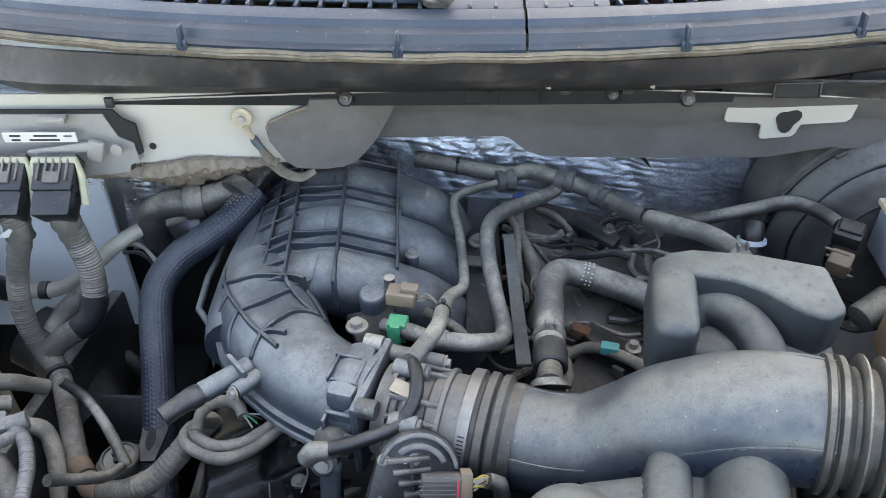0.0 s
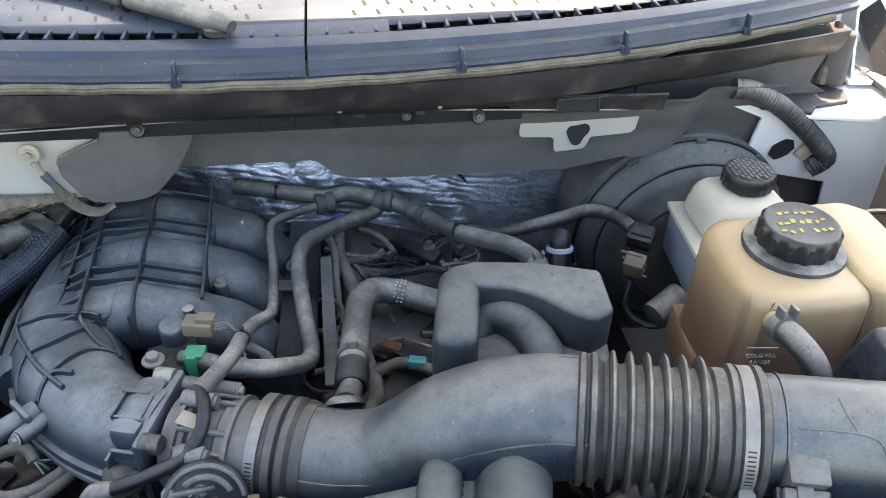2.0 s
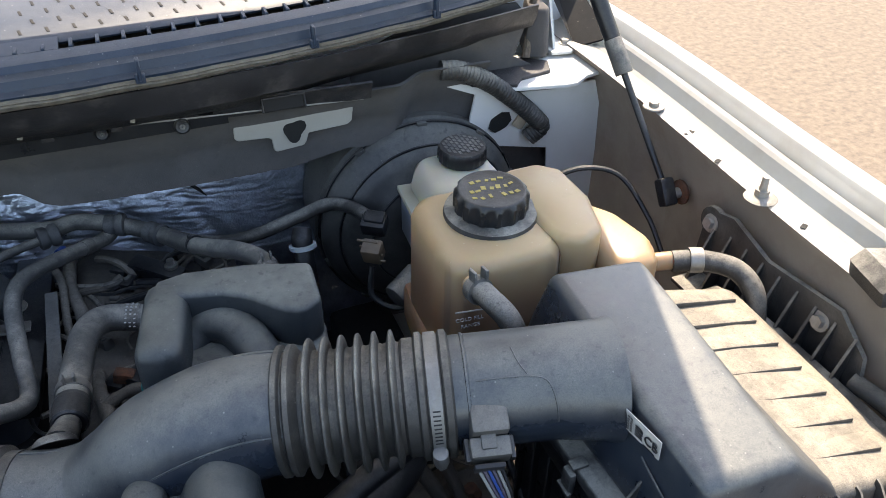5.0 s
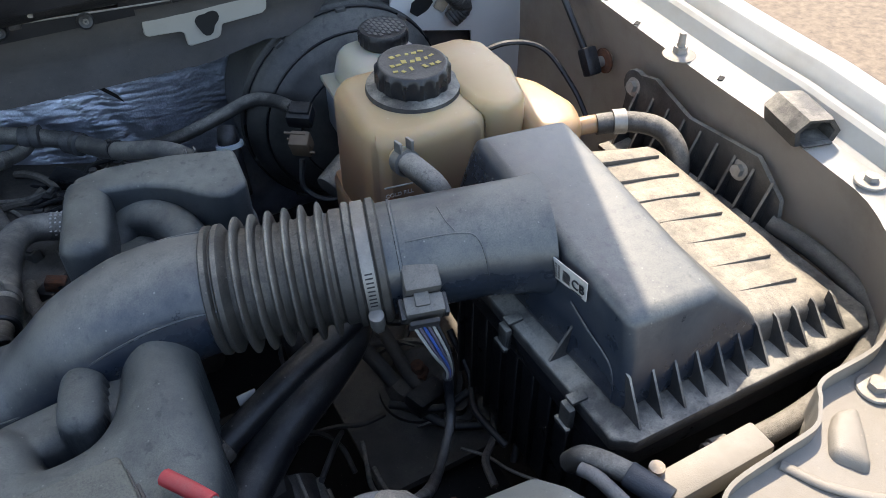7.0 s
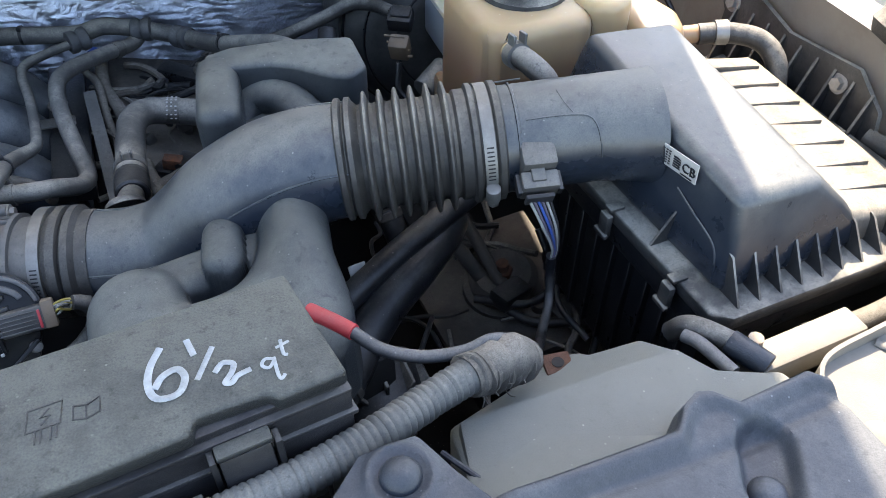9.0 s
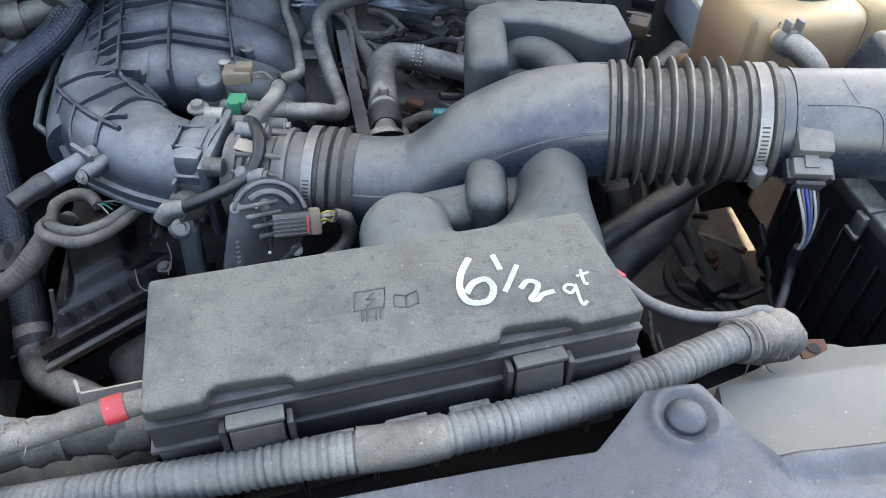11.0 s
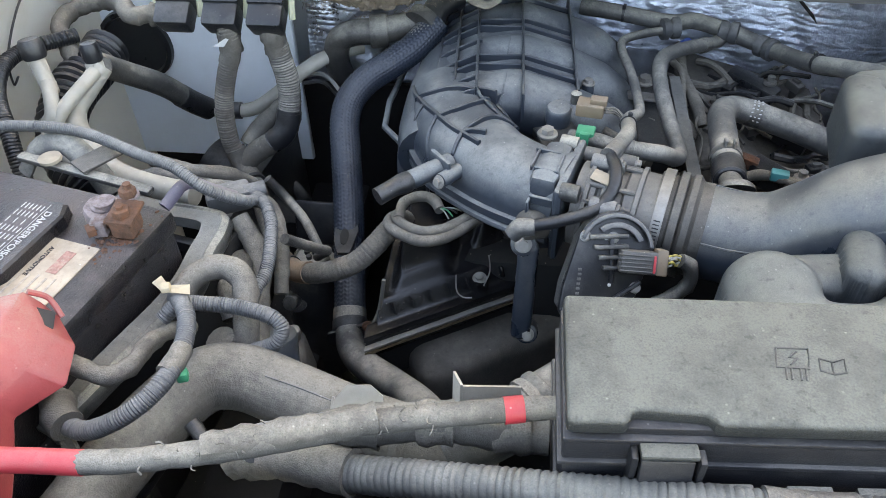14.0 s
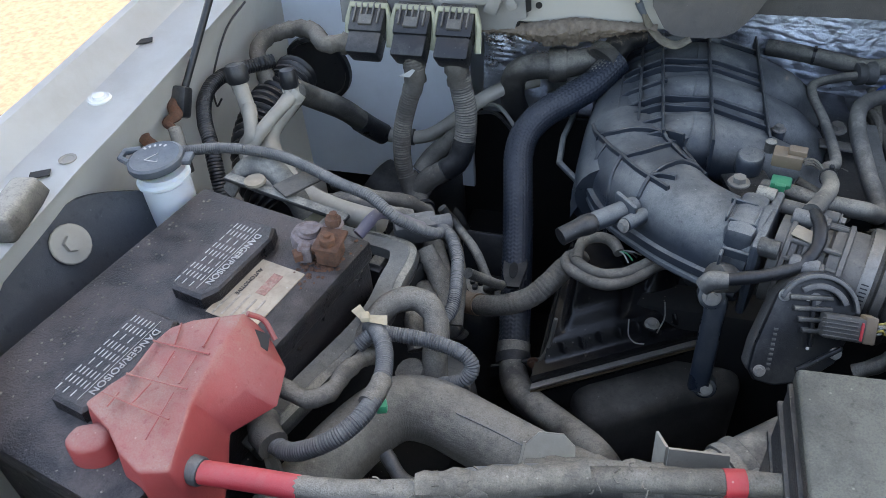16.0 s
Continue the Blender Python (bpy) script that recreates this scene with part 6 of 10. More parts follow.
for at, ax in (((0.084, 0.925, 1.02), (1, 0.3, 0)), ((0.167, 0.930, 1.015), (1, -0.3, 0)), ((0.215, 0.90, 1.008), (0.6, -0.8, 0.1))):
    bm = spin([(0.011, -0.014), (0.015, -0.012), (0.015, -0.004), (0.0125, 0), (0.0155, 0.004), (0.0155, 0.012), (0.011, 0.014)], at, ax, 20)
    tagged(part("hose_joint", bm, M_CONDUIT), "grey plastic quick-connect joint on the tubes", "connector", "hose joints")
sp2 = thing("filler_spout", (0.36, 0.78, 1.0), "black spout with a pale blue ring below the heater hose", "spout")
part("spout", rod((0.394, 0.790, 0.93), (0.396, 0.818, 0.994), 0.014, bevel=0.002), M_BLACK, sp2)
part("ring", spin([(0.014, 0), (0.0185, 0.001), (0.0185, 0.006), (0.013, 0.007)], (0.396, 0.817, 0.992), (0, 0.3, 1), 24), M_TRANSW, sp2)
part("hose_end", tube([(0.396, 0.8175, 0.994), (0.3965, 0.822, 1.004), (0.400, 0.832, 1.012)], [0.0145, 0.0145, 0.013], 18), M_BLACK, sp2)
bp = thing("vacuum_plug", (0.477, 0.75, 1.03), "black valve with a tan two-way plug", "connector")
part("valve", rbox((0.032, 0.026, 0.022), (0.482, 0.762, 1.046), (20, 0, -35), 0.003), M_BLACK, bp)
part("plug", rbox((0.026, 0.022, 0.030), (0.472, 0.742, 1.018), (25, 0, -35), 0.003), M_TAN, bp)
for k in range(4):
    part("ridge", rbox((0.028, 0.003, 0.003), (0.472 - 0.002 * k, 0.734 + 0.0035 * k, 1.010 + 0.008 * k), (25, 0, -35), 0.0006, 1), M_TAN, bp)
part("valve_ridge", rbox((0.026, 0.018, 0.006), (0.482, 0.760, 1.058), (20, 0, -35), 0.001, 1), M_BLACK, bp)
part("wire", tube([(0.468, 0.735, 1.0), (0.462, 0.72, 0.965), (0.49, 0.70, 0.95), (0.53, 0.69, 0.97)], 0.004, 8), M_BLACK, bp)
hose("crankcase_hose", tube([(0.27, 0.70, 0.985), (0.22, 0.722, 0.995), (0.172, 0.737, 1.004), (0.142, 0.735, 1.012), (0.125, 0.708, 1.020), (0.118, 0.66, 1.028), (0.113, 0.61, 1.033), (0.110, 0.575, 1.035)], 0.0160, 20), M_HOSE, "dusty grey elbow hose with a printed mark")
tagged(part("hose_mark", spin([(0.0160, -0.009), (0.0165, -0.009), (0.0165, 0.009), (0.0160, 0.009)], (0.172, 0.737, 1.004), (1, -0.25, -0.15), 24), M_RUBBER), "printed band round the elbow hose", "label")
mark = bpy.data.objects["hose_mark"]
q = V(1, -0.25, -0.15).normalized().to_track_quat("Z", "Y")
for k in range(8):
    for j in range(3):
        if (k * 5 + j * 3) % 7:
            a = 1.0 + 0.30 * k
            c_ = V(0.172, 0.737, 1.004) + q @ V(0.0165 * math.cos(a), 0.0165 * math.sin(a), -0.005 + 0.005 * j)
            part("print_bar", rbox((0.0024, 0.0028, 0.0008), c_, (0, 0, 0), 0.0002, 1), M_LABEL, mark)
el = thing("elbow_coupler", (0.108, 0.56, 1.0), "black quick coupler from the hose to the duct", "connector")
part("collar", spin([(0.0150, 0), (0.0172, 0.002)] + [(0.0172 + 0.0008 * (k % 2), 0.004 + 0.003 * k) for k in range(9)] + [(0.0172, 0.032), (0.0155, 0.034)], (0.1085, 0.553, 1.037), (0.08, 1, -0.06), 24), M_BLACK, el)
part("spout", rod((0.1085, 0.556, 1.037), (0.103, 0.515, 1.052), 0.0115, 0.015), M_RUBBER, el)
part("foot", spin([(0.0195, 0), (0.0185, 0.004), (0.014, 0.008)], (0.102, 0.508, 1.060), (0, 0.75, 0.5), 28), M_RUBBER, el)
hose("metal_bracket_strip", plate([(0.076, 0.82, 1.005), (0.090, 0.82, 1.005), (0.096, 0.60, 0.995), (0.080, 0.60, 0.995)], 0.004), M_TRAY, "flat dusty metal bracket strip over the engine", "bracket")

def tie(at, ax, r, material=M_BLACK):
    """A cable tie with its head round a hose."""
    t_ = thing("cable_tie", at, "narrow black cable tie round a hose", "cable tie", "cable ties")
    ax = Vector(ax).normalized()
    part("strap", spin([(r, -0.002), (r + 0.0012, -0.002), (r + 0.0012, 0.002), (r, 0.002)], at, ax, 20), material, t_)
    d = ax.cross(V(0, -0.7, 0.7)).normalized()
    part("head", rbox((0.005, 0.005, 0.006), Vector(at) + (V(0, -0.5, 0.86) - ax * ax.dot(V(0, -0.5, 0.86))).normalized() * (r + 0.002), (0, 0, 0), 0.001, 1), material, t_)


for at, ax, r in (((0.001, 0.600, 1.072), (-0.1, -1, 0.4), 0.0083), ((0.26, 0.822, 1.030), (0.4, -0.9, 0.3), 0.0117), ((0.02, 0.948, 1.030), (1, -0.2, 0), 0.0117)):
    tie(at, ax, r)
for at, ax, r in (((0.112, 0.600, 1.0335), (-0.1, -1, 0.06), 0.0163), ((0.332, 0.70, 1.061), (0.3, -1, -0.1), 0.0118)):
    sc_ = thing("spring_clamp", at, "dull spring clamp on a hose end", "hose clamp")
    part("band", spin([(r, -0.005), (r + 0.0012, -0.005), (r + 0.0012, 0.005), (r, 0.005)], at, ax, 24), M_BAND, sc_)
    for d in (-0.005, 0.005):
        part("ear", rbox((0.0025, 0.008, 0.008), Vector(at) + V(d, 0, r + 0.004), (0, 0, 0), 0.0005, 1), M_BAND, sc_)

# valve cover under the runners and the far bank
vc = thing("rear_valve_cover", (0.15, 0.80, 0.90), "dirty brown-grey valve cover with coil packs", "valve cover")
part("cover", rbox((0.22, 0.42, 0.10), (0.20, 0.80, 0.895), (0, 14, 0), 0.02, 3), M_ENGINE, vc)
part("rail", rbox((0.045, 0.33, 0.02), (0.050, 0.80, 0.975), (-6, 8, -2), 0.003), M_BLACK, vc)
for at in ((0.036, 0.964, 0.95), (0.044, 0.811, 1.0), (0.046, 0.731, 0.983)):
    bolt(vc, at, (0, -0.1, 1), 0.008)
part("lug_plate", rbox((0.045, 0.018, 0.004), (0.040, 0.761, 1.008), (0, 5, 0), 0.0015), M_STEEL, vc)
for k, at in enumerate(((0.205, 0.885, 0.955), (0.22, 0.76, 0.965), (0.19, 0.64, 0.975))):
    part("coil_pack", rbox((0.075, 0.028, 0.026), V(*at), (0, 10, -35), 0.004), M_BLACK, vc)
    part("coil_bolt", spin([(0.009, 0), (0.009, 0.004), (0.005, 0.005), (0.005, 0.012)], V(*at) + V(0.02, -0.012, 0.013), (0, 0, 1), 12), M_STEEL, vc)
    part("coil_plug", rbox((0.024, 0.022, 0.018), V(*at) + V(-0.045, 0.02, 0.0), (0, 0, -35), 0.003), M_BLACK, vc)
tagged(part("teal_plug", rbox((0.020, 0.012, 0.012), (0.182, 0.62, 0.998), (0, 0, -15), 0.002), M_TEAL), "small teal wiring plug", "connector")
tagged(part("brown_plug", rbox((0.022, 0.014, 0.014), (0.155, 0.655, 0.99), (0, 10, -20), 0.002), M_RUSTY), "small brown injector plug", "connector")
rnd = random.Random(5)
for k, (pts, r) in enumerate((([(0.105, 0.93, 0.99), (0.10, 0.86, 0.985), (0.112, 0.80, 0.98), (0.12, 0.76, 0.965)], 0.0085),
                              ([(0.125, 0.69, 0.97), (0.128, 0.64, 0.985), (0.135, 0.60, 0.98), (0.125, 0.56, 0.98), (0.155, 0.53, 0.985)], 0.008),
                              ([(0.13, 0.62, 0.985), (0.16, 0.63, 0.99), (0.19, 0.615, 0.995), (0.23, 0.59, 0.99)], 0.0065),
                              ([(0.08, 0.90, 0.99), (0.095, 0.84, 1.0), (0.095, 0.80, 0.985), (0.098, 0.74, 0.965)], 0.005),
                              ([(0.03, 0.60, 1.02), (0.015, 0.63, 1.02), (-0.02, 0.64, 1.035)], 0.006),
                              ([(0.05, 0.56, 1.0), (0.07, 0.58, 0.985), (0.09, 0.55, 0.98), (0.085, 0.50, 0.99)], 0.007))):
    hose("engine_loom", wrapped(pts, r, seed=20 + k), M_LOOM, "dusty taped loom among the coil packs", "wiring loom")
hose("blue_tape_wire", rod((0.098, 0.872, 1.022), (0.104, 0.880, 1.022), 0.008), M_BLUETAPE, "blue tape wrapped round a wire", "tape")

rnd = random.Random(77)
for k in range(34):
    x, y = rnd.uniform(0.07, 0.30), rnd.uniform(0.60, 0.93)
    z = 0.962 + rnd.uniform(-0.004, 0.012) - 0.18 * max(0, x - 0.2)
    a = rnd.uniform(0, 6.28)
    pts = [V(x, y, z)]
    for q in range(4):
        a += rnd.uniform(-0.8, 0.8)
        pts.append(pts[-1] + V(math.cos(a) * 0.022, math.sin(a) * 0.022, rnd.uniform(-0.006, 0.006)))
    r = rnd.choice((0.0018, 0.0025, 0.0035, 0.005))
    hose("coil_wire", tube(pts, r, 8, 5), rnd.choice((M_LOOM, M_BLACK, M_RUBBER, M_LOOM)), "thin dusty wire among the coil packs", "wire")
for k in range(12):
    x, y = rnd.uniform(0.09, 0.28), rnd.uniform(0.62, 0.92)
    z = 0.965 - 0.18 * max(0, x - 0.2)
    ip = thing("injector_plug", (x, y, z), "small dirty injector plug with a clip", "connector", "injector plugs")
    rz = rnd.uniform(-60, 60)
    part("body", rbox((0.024, 0.014, 0.013), (x, y, z), (0, rnd.uniform(-15, 15), rz), 0.002), rnd.choice((M_BLACK, M_GREYPLUG, M_ENGINE)), ip)
    part("clip", rbox((0.012, 0.006, 0.005), (x, y, z + 0.008), (0, 0, rz), 0.001), M_GREYPLUG, ip)
    part("boot", rod((x, y, z - 0.02), (x, y, z), 0.006, seg=10), M_RUBBER, ip)

# ---- front valve cover ----
fv = thing("front_valve_cover", (-0.18, 0.46, 0.85), "oily black plastic valve cover with bolts", "valve cover")
def vc_edge(x):
    return 0.476 + 0.60 * (x + 0.2)


def vc_top(x, y):
    """Height of the oily cover: a ledge, a finned front slope and two raised boxes with a dip between them."""
    d = y - vc_edge(x)
    if d < 0:
        return 0.80
    z = 0.890 + 0.020 * smooth01((d - 0.005) / 0.024) - 0.05 * smooth01((-0.262 - x) / 0.008)
    left = smooth01((x + 0.254) / 0.016) * smooth01((-0.176 - x) / 0.018) * smooth01((d - 0.024) / 0.020)
    right = smooth01((x + 0.166) / 0.014) * smooth01((-0.068 - x) / 0.010) * smooth01((d - 0.046) / 0.018)
    mid = smooth01((x + 0.254) / 0.016) * smooth01((-0.068 - x) / 0.010) * smooth01((d - 0.060) / 0.020)
    z += 0.012 * left + 0.018 * smooth01((x + 0.254) / 0.016) * smooth01((d - 0.028) / 0.05)
    z += 0.024 * max(mid, left * smooth01((d - 0.045) / 0.02), right)
    z -= 0.030 * math.exp(-((x + 0.118) / 0.010) ** 2 - ((y - 0.575) / 0.014) ** 2)
    z += 0.0006 * math.sin(46 * x + 3 * math.sin(60 * y)) * smooth01(d / 0.02)
    return z


part("cover", height_body(vc_top, -0.274, -0.064, 0.42, 0.64, 130, 150, 0.85), M_VC, fv, smooth=60)


def vc_strip(z, out, depth, h):
    a, b = -0.274, -0.062
    return plate([(a, vc_edge(a) - out, z), (b, vc_edge(b) - out, z), (b, vc_edge(b) - out + depth, z), (a, vc_edge(a) - out + depth, z)], h)


part("rim", vc_strip(0.882, 0.006, 0.020, 0.008), M_VC, fv)
part("head_edge", vc_strip(0.8725, 0.013, 0.008, 0.003), M_STEEL, fv)
part("head_edge", vc_strip(0.8660, 0.012, 0.010, 0.0035), M_BRONZE, fv)
# near-black ledge and block carry the shade below the cover in their colour
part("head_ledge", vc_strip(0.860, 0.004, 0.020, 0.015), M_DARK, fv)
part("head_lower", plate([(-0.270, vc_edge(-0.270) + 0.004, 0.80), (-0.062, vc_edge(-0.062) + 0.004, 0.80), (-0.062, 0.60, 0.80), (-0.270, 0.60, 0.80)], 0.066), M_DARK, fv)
part("breather_spout", rod((-0.118, 0.515, 0.985), (-0.118, 0.500, 1.012), 0.010, 0.008, bevel=0.001), M_BLACK, fv)
part("stud_wire", tube([(-0.178, 0.500, 0.925), (-0.176, 0.488, 0.912), (-0.168, 0.482, 0.908), (-0.158, 0.482, 0.908)], 0.0008, 6), M_BAND, fv)
part("stud_wire", tube([(-0.142, 0.520, 0.940), (-0.140, 0.510, 0.925), (-0.146, 0.498, 0.912)], 0.0008, 6), M_BAND, fv)
part("head", rbox((0.20, 0.16, 0.14), (-0.16, 0.535, 0.765), (0, 0, 30), 0.02, 3), M_ENGINE, fv)
for k in range(9):
    x = -0.248 + 0.0195 * k
    if k != 5:
        part("fin", rbox((0.0035, 0.026, 0.014), (x, vc_edge(x) + 0.019, 0.9000), (-35, 0, 32), 0.0012, 1), M_VC, fv)
for x, y in [(x, vc_edge(x) + 0.011) for x in (-0.152, -0.088)]:
    part("boss", rod((x, y, 0.885), (x, y, 0.906), 0.010, bevel=0.002), M_VC, fv)
    bolt(fv, (x, y, 0.906), (-0.05, -0.25, 1), 0.0055)

# black vertical pipe bracket beside the throttle
pv = thing("water_outlet_bracket", (-0.10, 0.46, 0.90), "dusty blue-black bracket post with bolts", "bracket")
part("post", rbox((0.021, 0.016, 0.112), (-0.0997, 0.436, 0.972), (-17, 0, -6), 0.006, 3), M_DUCT, pv)
part("upper_eye", rod((-0.104, 0.466, 1.016), (-0.104, 0.446, 1.028), 0.013, bevel=0.002), M_DUCT, pv)
part("lower_eye", rod((-0.095, 0.434, 0.919), (-0.095, 0.418, 0.926), 0.012, bevel=0.002), M_DUCT, pv)
bolt(pv, (-0.104, 0.446, 1.028), (0, -0.85, 0.5), 0.0058)
bolt(pv, (-0.095, 0.418, 0.926), (0, -0.85, 0.5), 0.0052)
ste = thing("vent_tee", (-0.105, 0.43, 1.05), "dusty tee joint with frayed tape", "connector")
part("tee", tube([(-0.094, 0.436, 1.060), (-0.108, 0.436, 1.058), (-0.116, 0.434, 1.050)], [0.008, 0.0095, 0.0085], 14), M_HOSE, ste)
part("hose", wrapped([(-0.024, 0.508, 1.094), (-0.020, 0.490, 1.094), (-0.022, 0.470, 1.085), (-0.036, 0.453, 1.074), (-0.065, 0.443, 1.066), (-0.098, 0.436, 1.061)], 0.0063, seed=61, rough=0.03), M_BLACK, ste)
part("plug", rod((-0.105, 0.455, 1.045), (-0.085, 0.470, 1.035), 0.015, bevel=0.003), M_DIRTHOSE, ste)

# ---- left hoses and looms ----
bh = hose("braided_heater_hose", braided([(-0.236, 0.834, 1.064), (-0.263, 0.802, 1.044), (-0.292, 0.781, 1.030), (-0.322, 0.760, 1.017), (-0.341, 0.737, 1.000), (-0.345, 0.710, 0.982), (-0.338, 0.672, 0.958), (-0.328, 0.62, 0.922), (-0.316, 0.545, 0.874), (-0.307, 0.485, 0.842)], 0.0192), M_BLUEHOSE, "dark braided coolant hose curving down beside the manifold")
part("end_cuff", tube([(-0.240, 0.829, 1.062), (-0.252, 0.815, 1.053), (-0.264, 0.801, 1.0435)], 0.0182, 24), M_HOSE, bh)
part("lower_cuff", spin([(0.0185, -0.010), (0.0205, -0.009), (0.0205, 0.006), (0.0185, 0.007)], (-0.3085, 0.494, 0.847), (0.12, -0.85, -0.45), 28), M_HOSE, bh)
hose("lower_coolant_hose", tube([(-0.307, 0.487, 0.843), (-0.298, 0.452, 0.842), (-0.275, 0.42, 0.85), (-0.235, 0.385, 0.865), (-0.19, 0.33, 0.90), (-0.165, 0.27, 0.93)], 0.0175, 20), M_RUBBER, "smooth black lower coolant hose")
tagged(part("hose_bracket_clamp", spin([(0.0195, -0.006), (0.0215, -0.006), (0.0215, 0.006), (0.0195, 0.006)], (-0.3065, 0.484, 0.842), (0.2, -0.9, -0.35), 24), M_BLACK), "dark band clamp and bracket on the hose", "hose clamp")
hb = thing("hose_brace", (-0.32, 0.57, 0.90), "dark flat brace plate with oval holes beside the hose", "bracket")
part("plate", plate([(-0.338, 0.650, 0.911), (-0.343, 0.620, 0.909), (-0.340, 0.593, 0.907), (-0.335, 0.561, 0.908), (-0.325, 0.535, 0.911), (-0.309, 0.534, 0.913), (-0.307, 0.575, 0.912), (-0.314, 0.605, 0.911), (-0.323, 0.632, 0.911)], 0.004), M_BLACK, hb)
for x, y, z, rz in ((-0.322, 0.563, 0.9155, 8), (-0.324, 0.603, 0.9145, 12)):
    b2 = spin([(0.0055, 0), (0.0055, 0.0008), (0.001, 0.001)], (0, 0, 0), (0, 0, 1), 20)
    bmesh.ops.transform(b2, matrix=Matrix.Translation((x, y, z)) @ Matrix.Rotation(math.radians(rz), 4, "Z") @ Matrix.Diagonal((1, 2.6, 1, 1)), verts=b2.verts)
    part("hole", b2, M_DARK, hb)
part("bracket_bar", plate([(-0.334, 0.474, 0.818), (-0.270, 0.474, 0.851), (-0.270, 0.474, 0.869), (-0.332, 0.474, 0.839)], 0.004), M_BLACK, hb)
bolt(hb, (-0.279, 0.468, 0.862), (0, -1, 0.3), 0.005, M_RUSTY)
fit_ = thing("heater_fitting", (-0.25, 0.85, 1.05), "black elbow fitting of the heater hose", "connector")
part("collar", spin([(0.022, 0), (0.027, 0.002), (0.027, 0.018), (0.022, 0.020)], (-0.258, 0.826, 1.058), (0.5, 0.75, 0.35), 24), M_RUBBER, fit_)
part("elbow", tube([(-0.246, 0.838, 1.065), (-0.235, 0.86, 1.075), (-0.215, 0.885, 1.075)], 0.018), M_BLACK, fit_)
part("branch", tube([(-0.25, 0.845, 1.06), (-0.285, 0.838, 1.055), (-0.315, 0.828, 1.052), (-0.35, 0.824, 1.05), (-0.372, 0.826, 1.035), (-0.378, 0.83, 1.0), (-0.37, 0.84, 0.96)], 0.0175, 18), M_RUBBER, fit_)
part("branch_collar", spin([(0.021, -0.012), (0.0225, -0.010), (0.0225, 0.010), (0.021, 0.012)], (-0.315, 0.829, 1.052), (1, 0.2, 0), 24), M_RUBBER, fit_)

pc = thing("module_connectors", (-0.50, 0.76, 1.15), "grey control module plate with big olive wire connectors", "control module")
part("plate", plate([(-0.60, 0.792, 1.195), (-0.60, 0.785, 1.118), (-0.366, 0.785, 1.118), (-0.362, 0.786, 1.132), (-0.350, 0.787, 1.137), (-0.352, 0.788, 1.160), (-0.368, 0.789, 1.168), (-0.380, 0.792, 1.195)], -0.014), M_MODULE, pc)
part("sticker", rbox((0.082, 0.002, 0.012), (-0.447, 0.772, 1.1775), (0, 0, 0), 0.0004, 1), M_LABEL, pc)
for at in ((-0.366, 0.774, 1.160), (-0.59, 0.774, 1.186)):
    part("screw", spin([(0.007, 0), (0.007, 0.003), (0.003, 0.004)], at, (0, -1, 0.1), 16), M_MODULE, pc)
for k, (x, z, w) in enumerate(((-0.474, 1.1800, 0.012), (-0.474, 1.1748, 0.010), (-0.440, 1.1800, 0.026), (-0.442, 1.1748, 0.034), (-0.415, 1.1795, 0.009))):
    part("print_bar", rbox((w, 0.001, 0.0021), (x, 0.7705, z), (0, 0, 0), 0.0002, 1), M_INK if k < 4 else M_CAPBLUE, pc)
part("dark_gasket", plate([(-0.60, 0.795, 1.199), (-0.60, 0.7885, 1.116), (-0.360, 0.7885, 1.120), (-0.357, 0.789, 1.140), (-0.345, 0.790, 1.146), (-0.346, 0.7915, 1.182), (-0.360, 0.792, 1.189), (-0.369, 0.794, 1.199)], -0.004), M_DARK, pc)
part("top_clip", rbox((0.030, 0.012, 0.008), (-0.430, 0.778, 1.196), (8, 0, 4), 0.002), M_MODULE, pc)
part("cast_rib", rbox((0.085, 0.006, 0.012), (-0.425, 0.772, 1.161), (0, -8, 0), 0.003), M_MODULE, pc)
part("cast_rib", rbox((0.018, 0.008, 0.026), (-0.389, 0.772, 1.160), (0, 20, 0), 0.003), M_MODULE, pc)
for x in (-0.546, -0.486, -0.430):
    con = part("connector", rbox((0.046, 0.045, 0.026), (x, 0.752, 1.140), (35, 0, 0), 0.003), M_BLACK, pc)
    for q in range(5):
        part("top_rib", rbox((0.0026, 0.026 + 0.006 * (q % 2), 0.004), (x - 0.016 + 0.008 * q, 0.7445, 1.1525), (35, 0, 0), 0.0006, 1), M_GREYPLUG, con)
    part("latch", rbox((0.018, 0.014, 0.005), (x, 0.737, 1.147), (35, 0, 0), 0.001, 1), M_GREYPLUG, con)
    part("lever", tube([(x - 0.029, 0.735, 1.112), (x - 0.028, 0.748, 1.142), (x - 0.024, 0.755, 1.158), (x + 0.024, 0.755, 1.158), (x + 0.028, 0.748, 1.142), (x + 0.029, 0.735, 1.112)], 0.0042, 8, raw=True, flat=0.8), M_OLIVE, con)
    part("backshell", rbox((0.041, 0.040, 0.032), (x, 0.732, 1.118), (35, 0, 0), 0.005, 2, top=(1.1, 1.1)), M_BLACK, con)
    leave = [(x, 0.736, 1.112), (x - 0.016, 0.735, 1.113), (x - 0.034, 0.732, 1.115)] if x < -0.5 else [(x, 0.733, 1.108), (x + 0.002, 0.730, 1.092), (x + 0.003, 0.728 if x < -0.45 else 0.734, 1.070)]
    part("tape_wrap", wrapped(leave, 0.0145, seed=int(900 + x * 100), rough=0.10), M_LOOM, con)
part("torn_label", plate([(-0.498, 0.706, 1.088), (-0.482, 0.703, 1.090), (-0.474, 0.703, 1.100), (-0.478, 0.704, 1.101), (-0.489, 0.704, 1.094)], 0.0008), M_LABEL, pc)
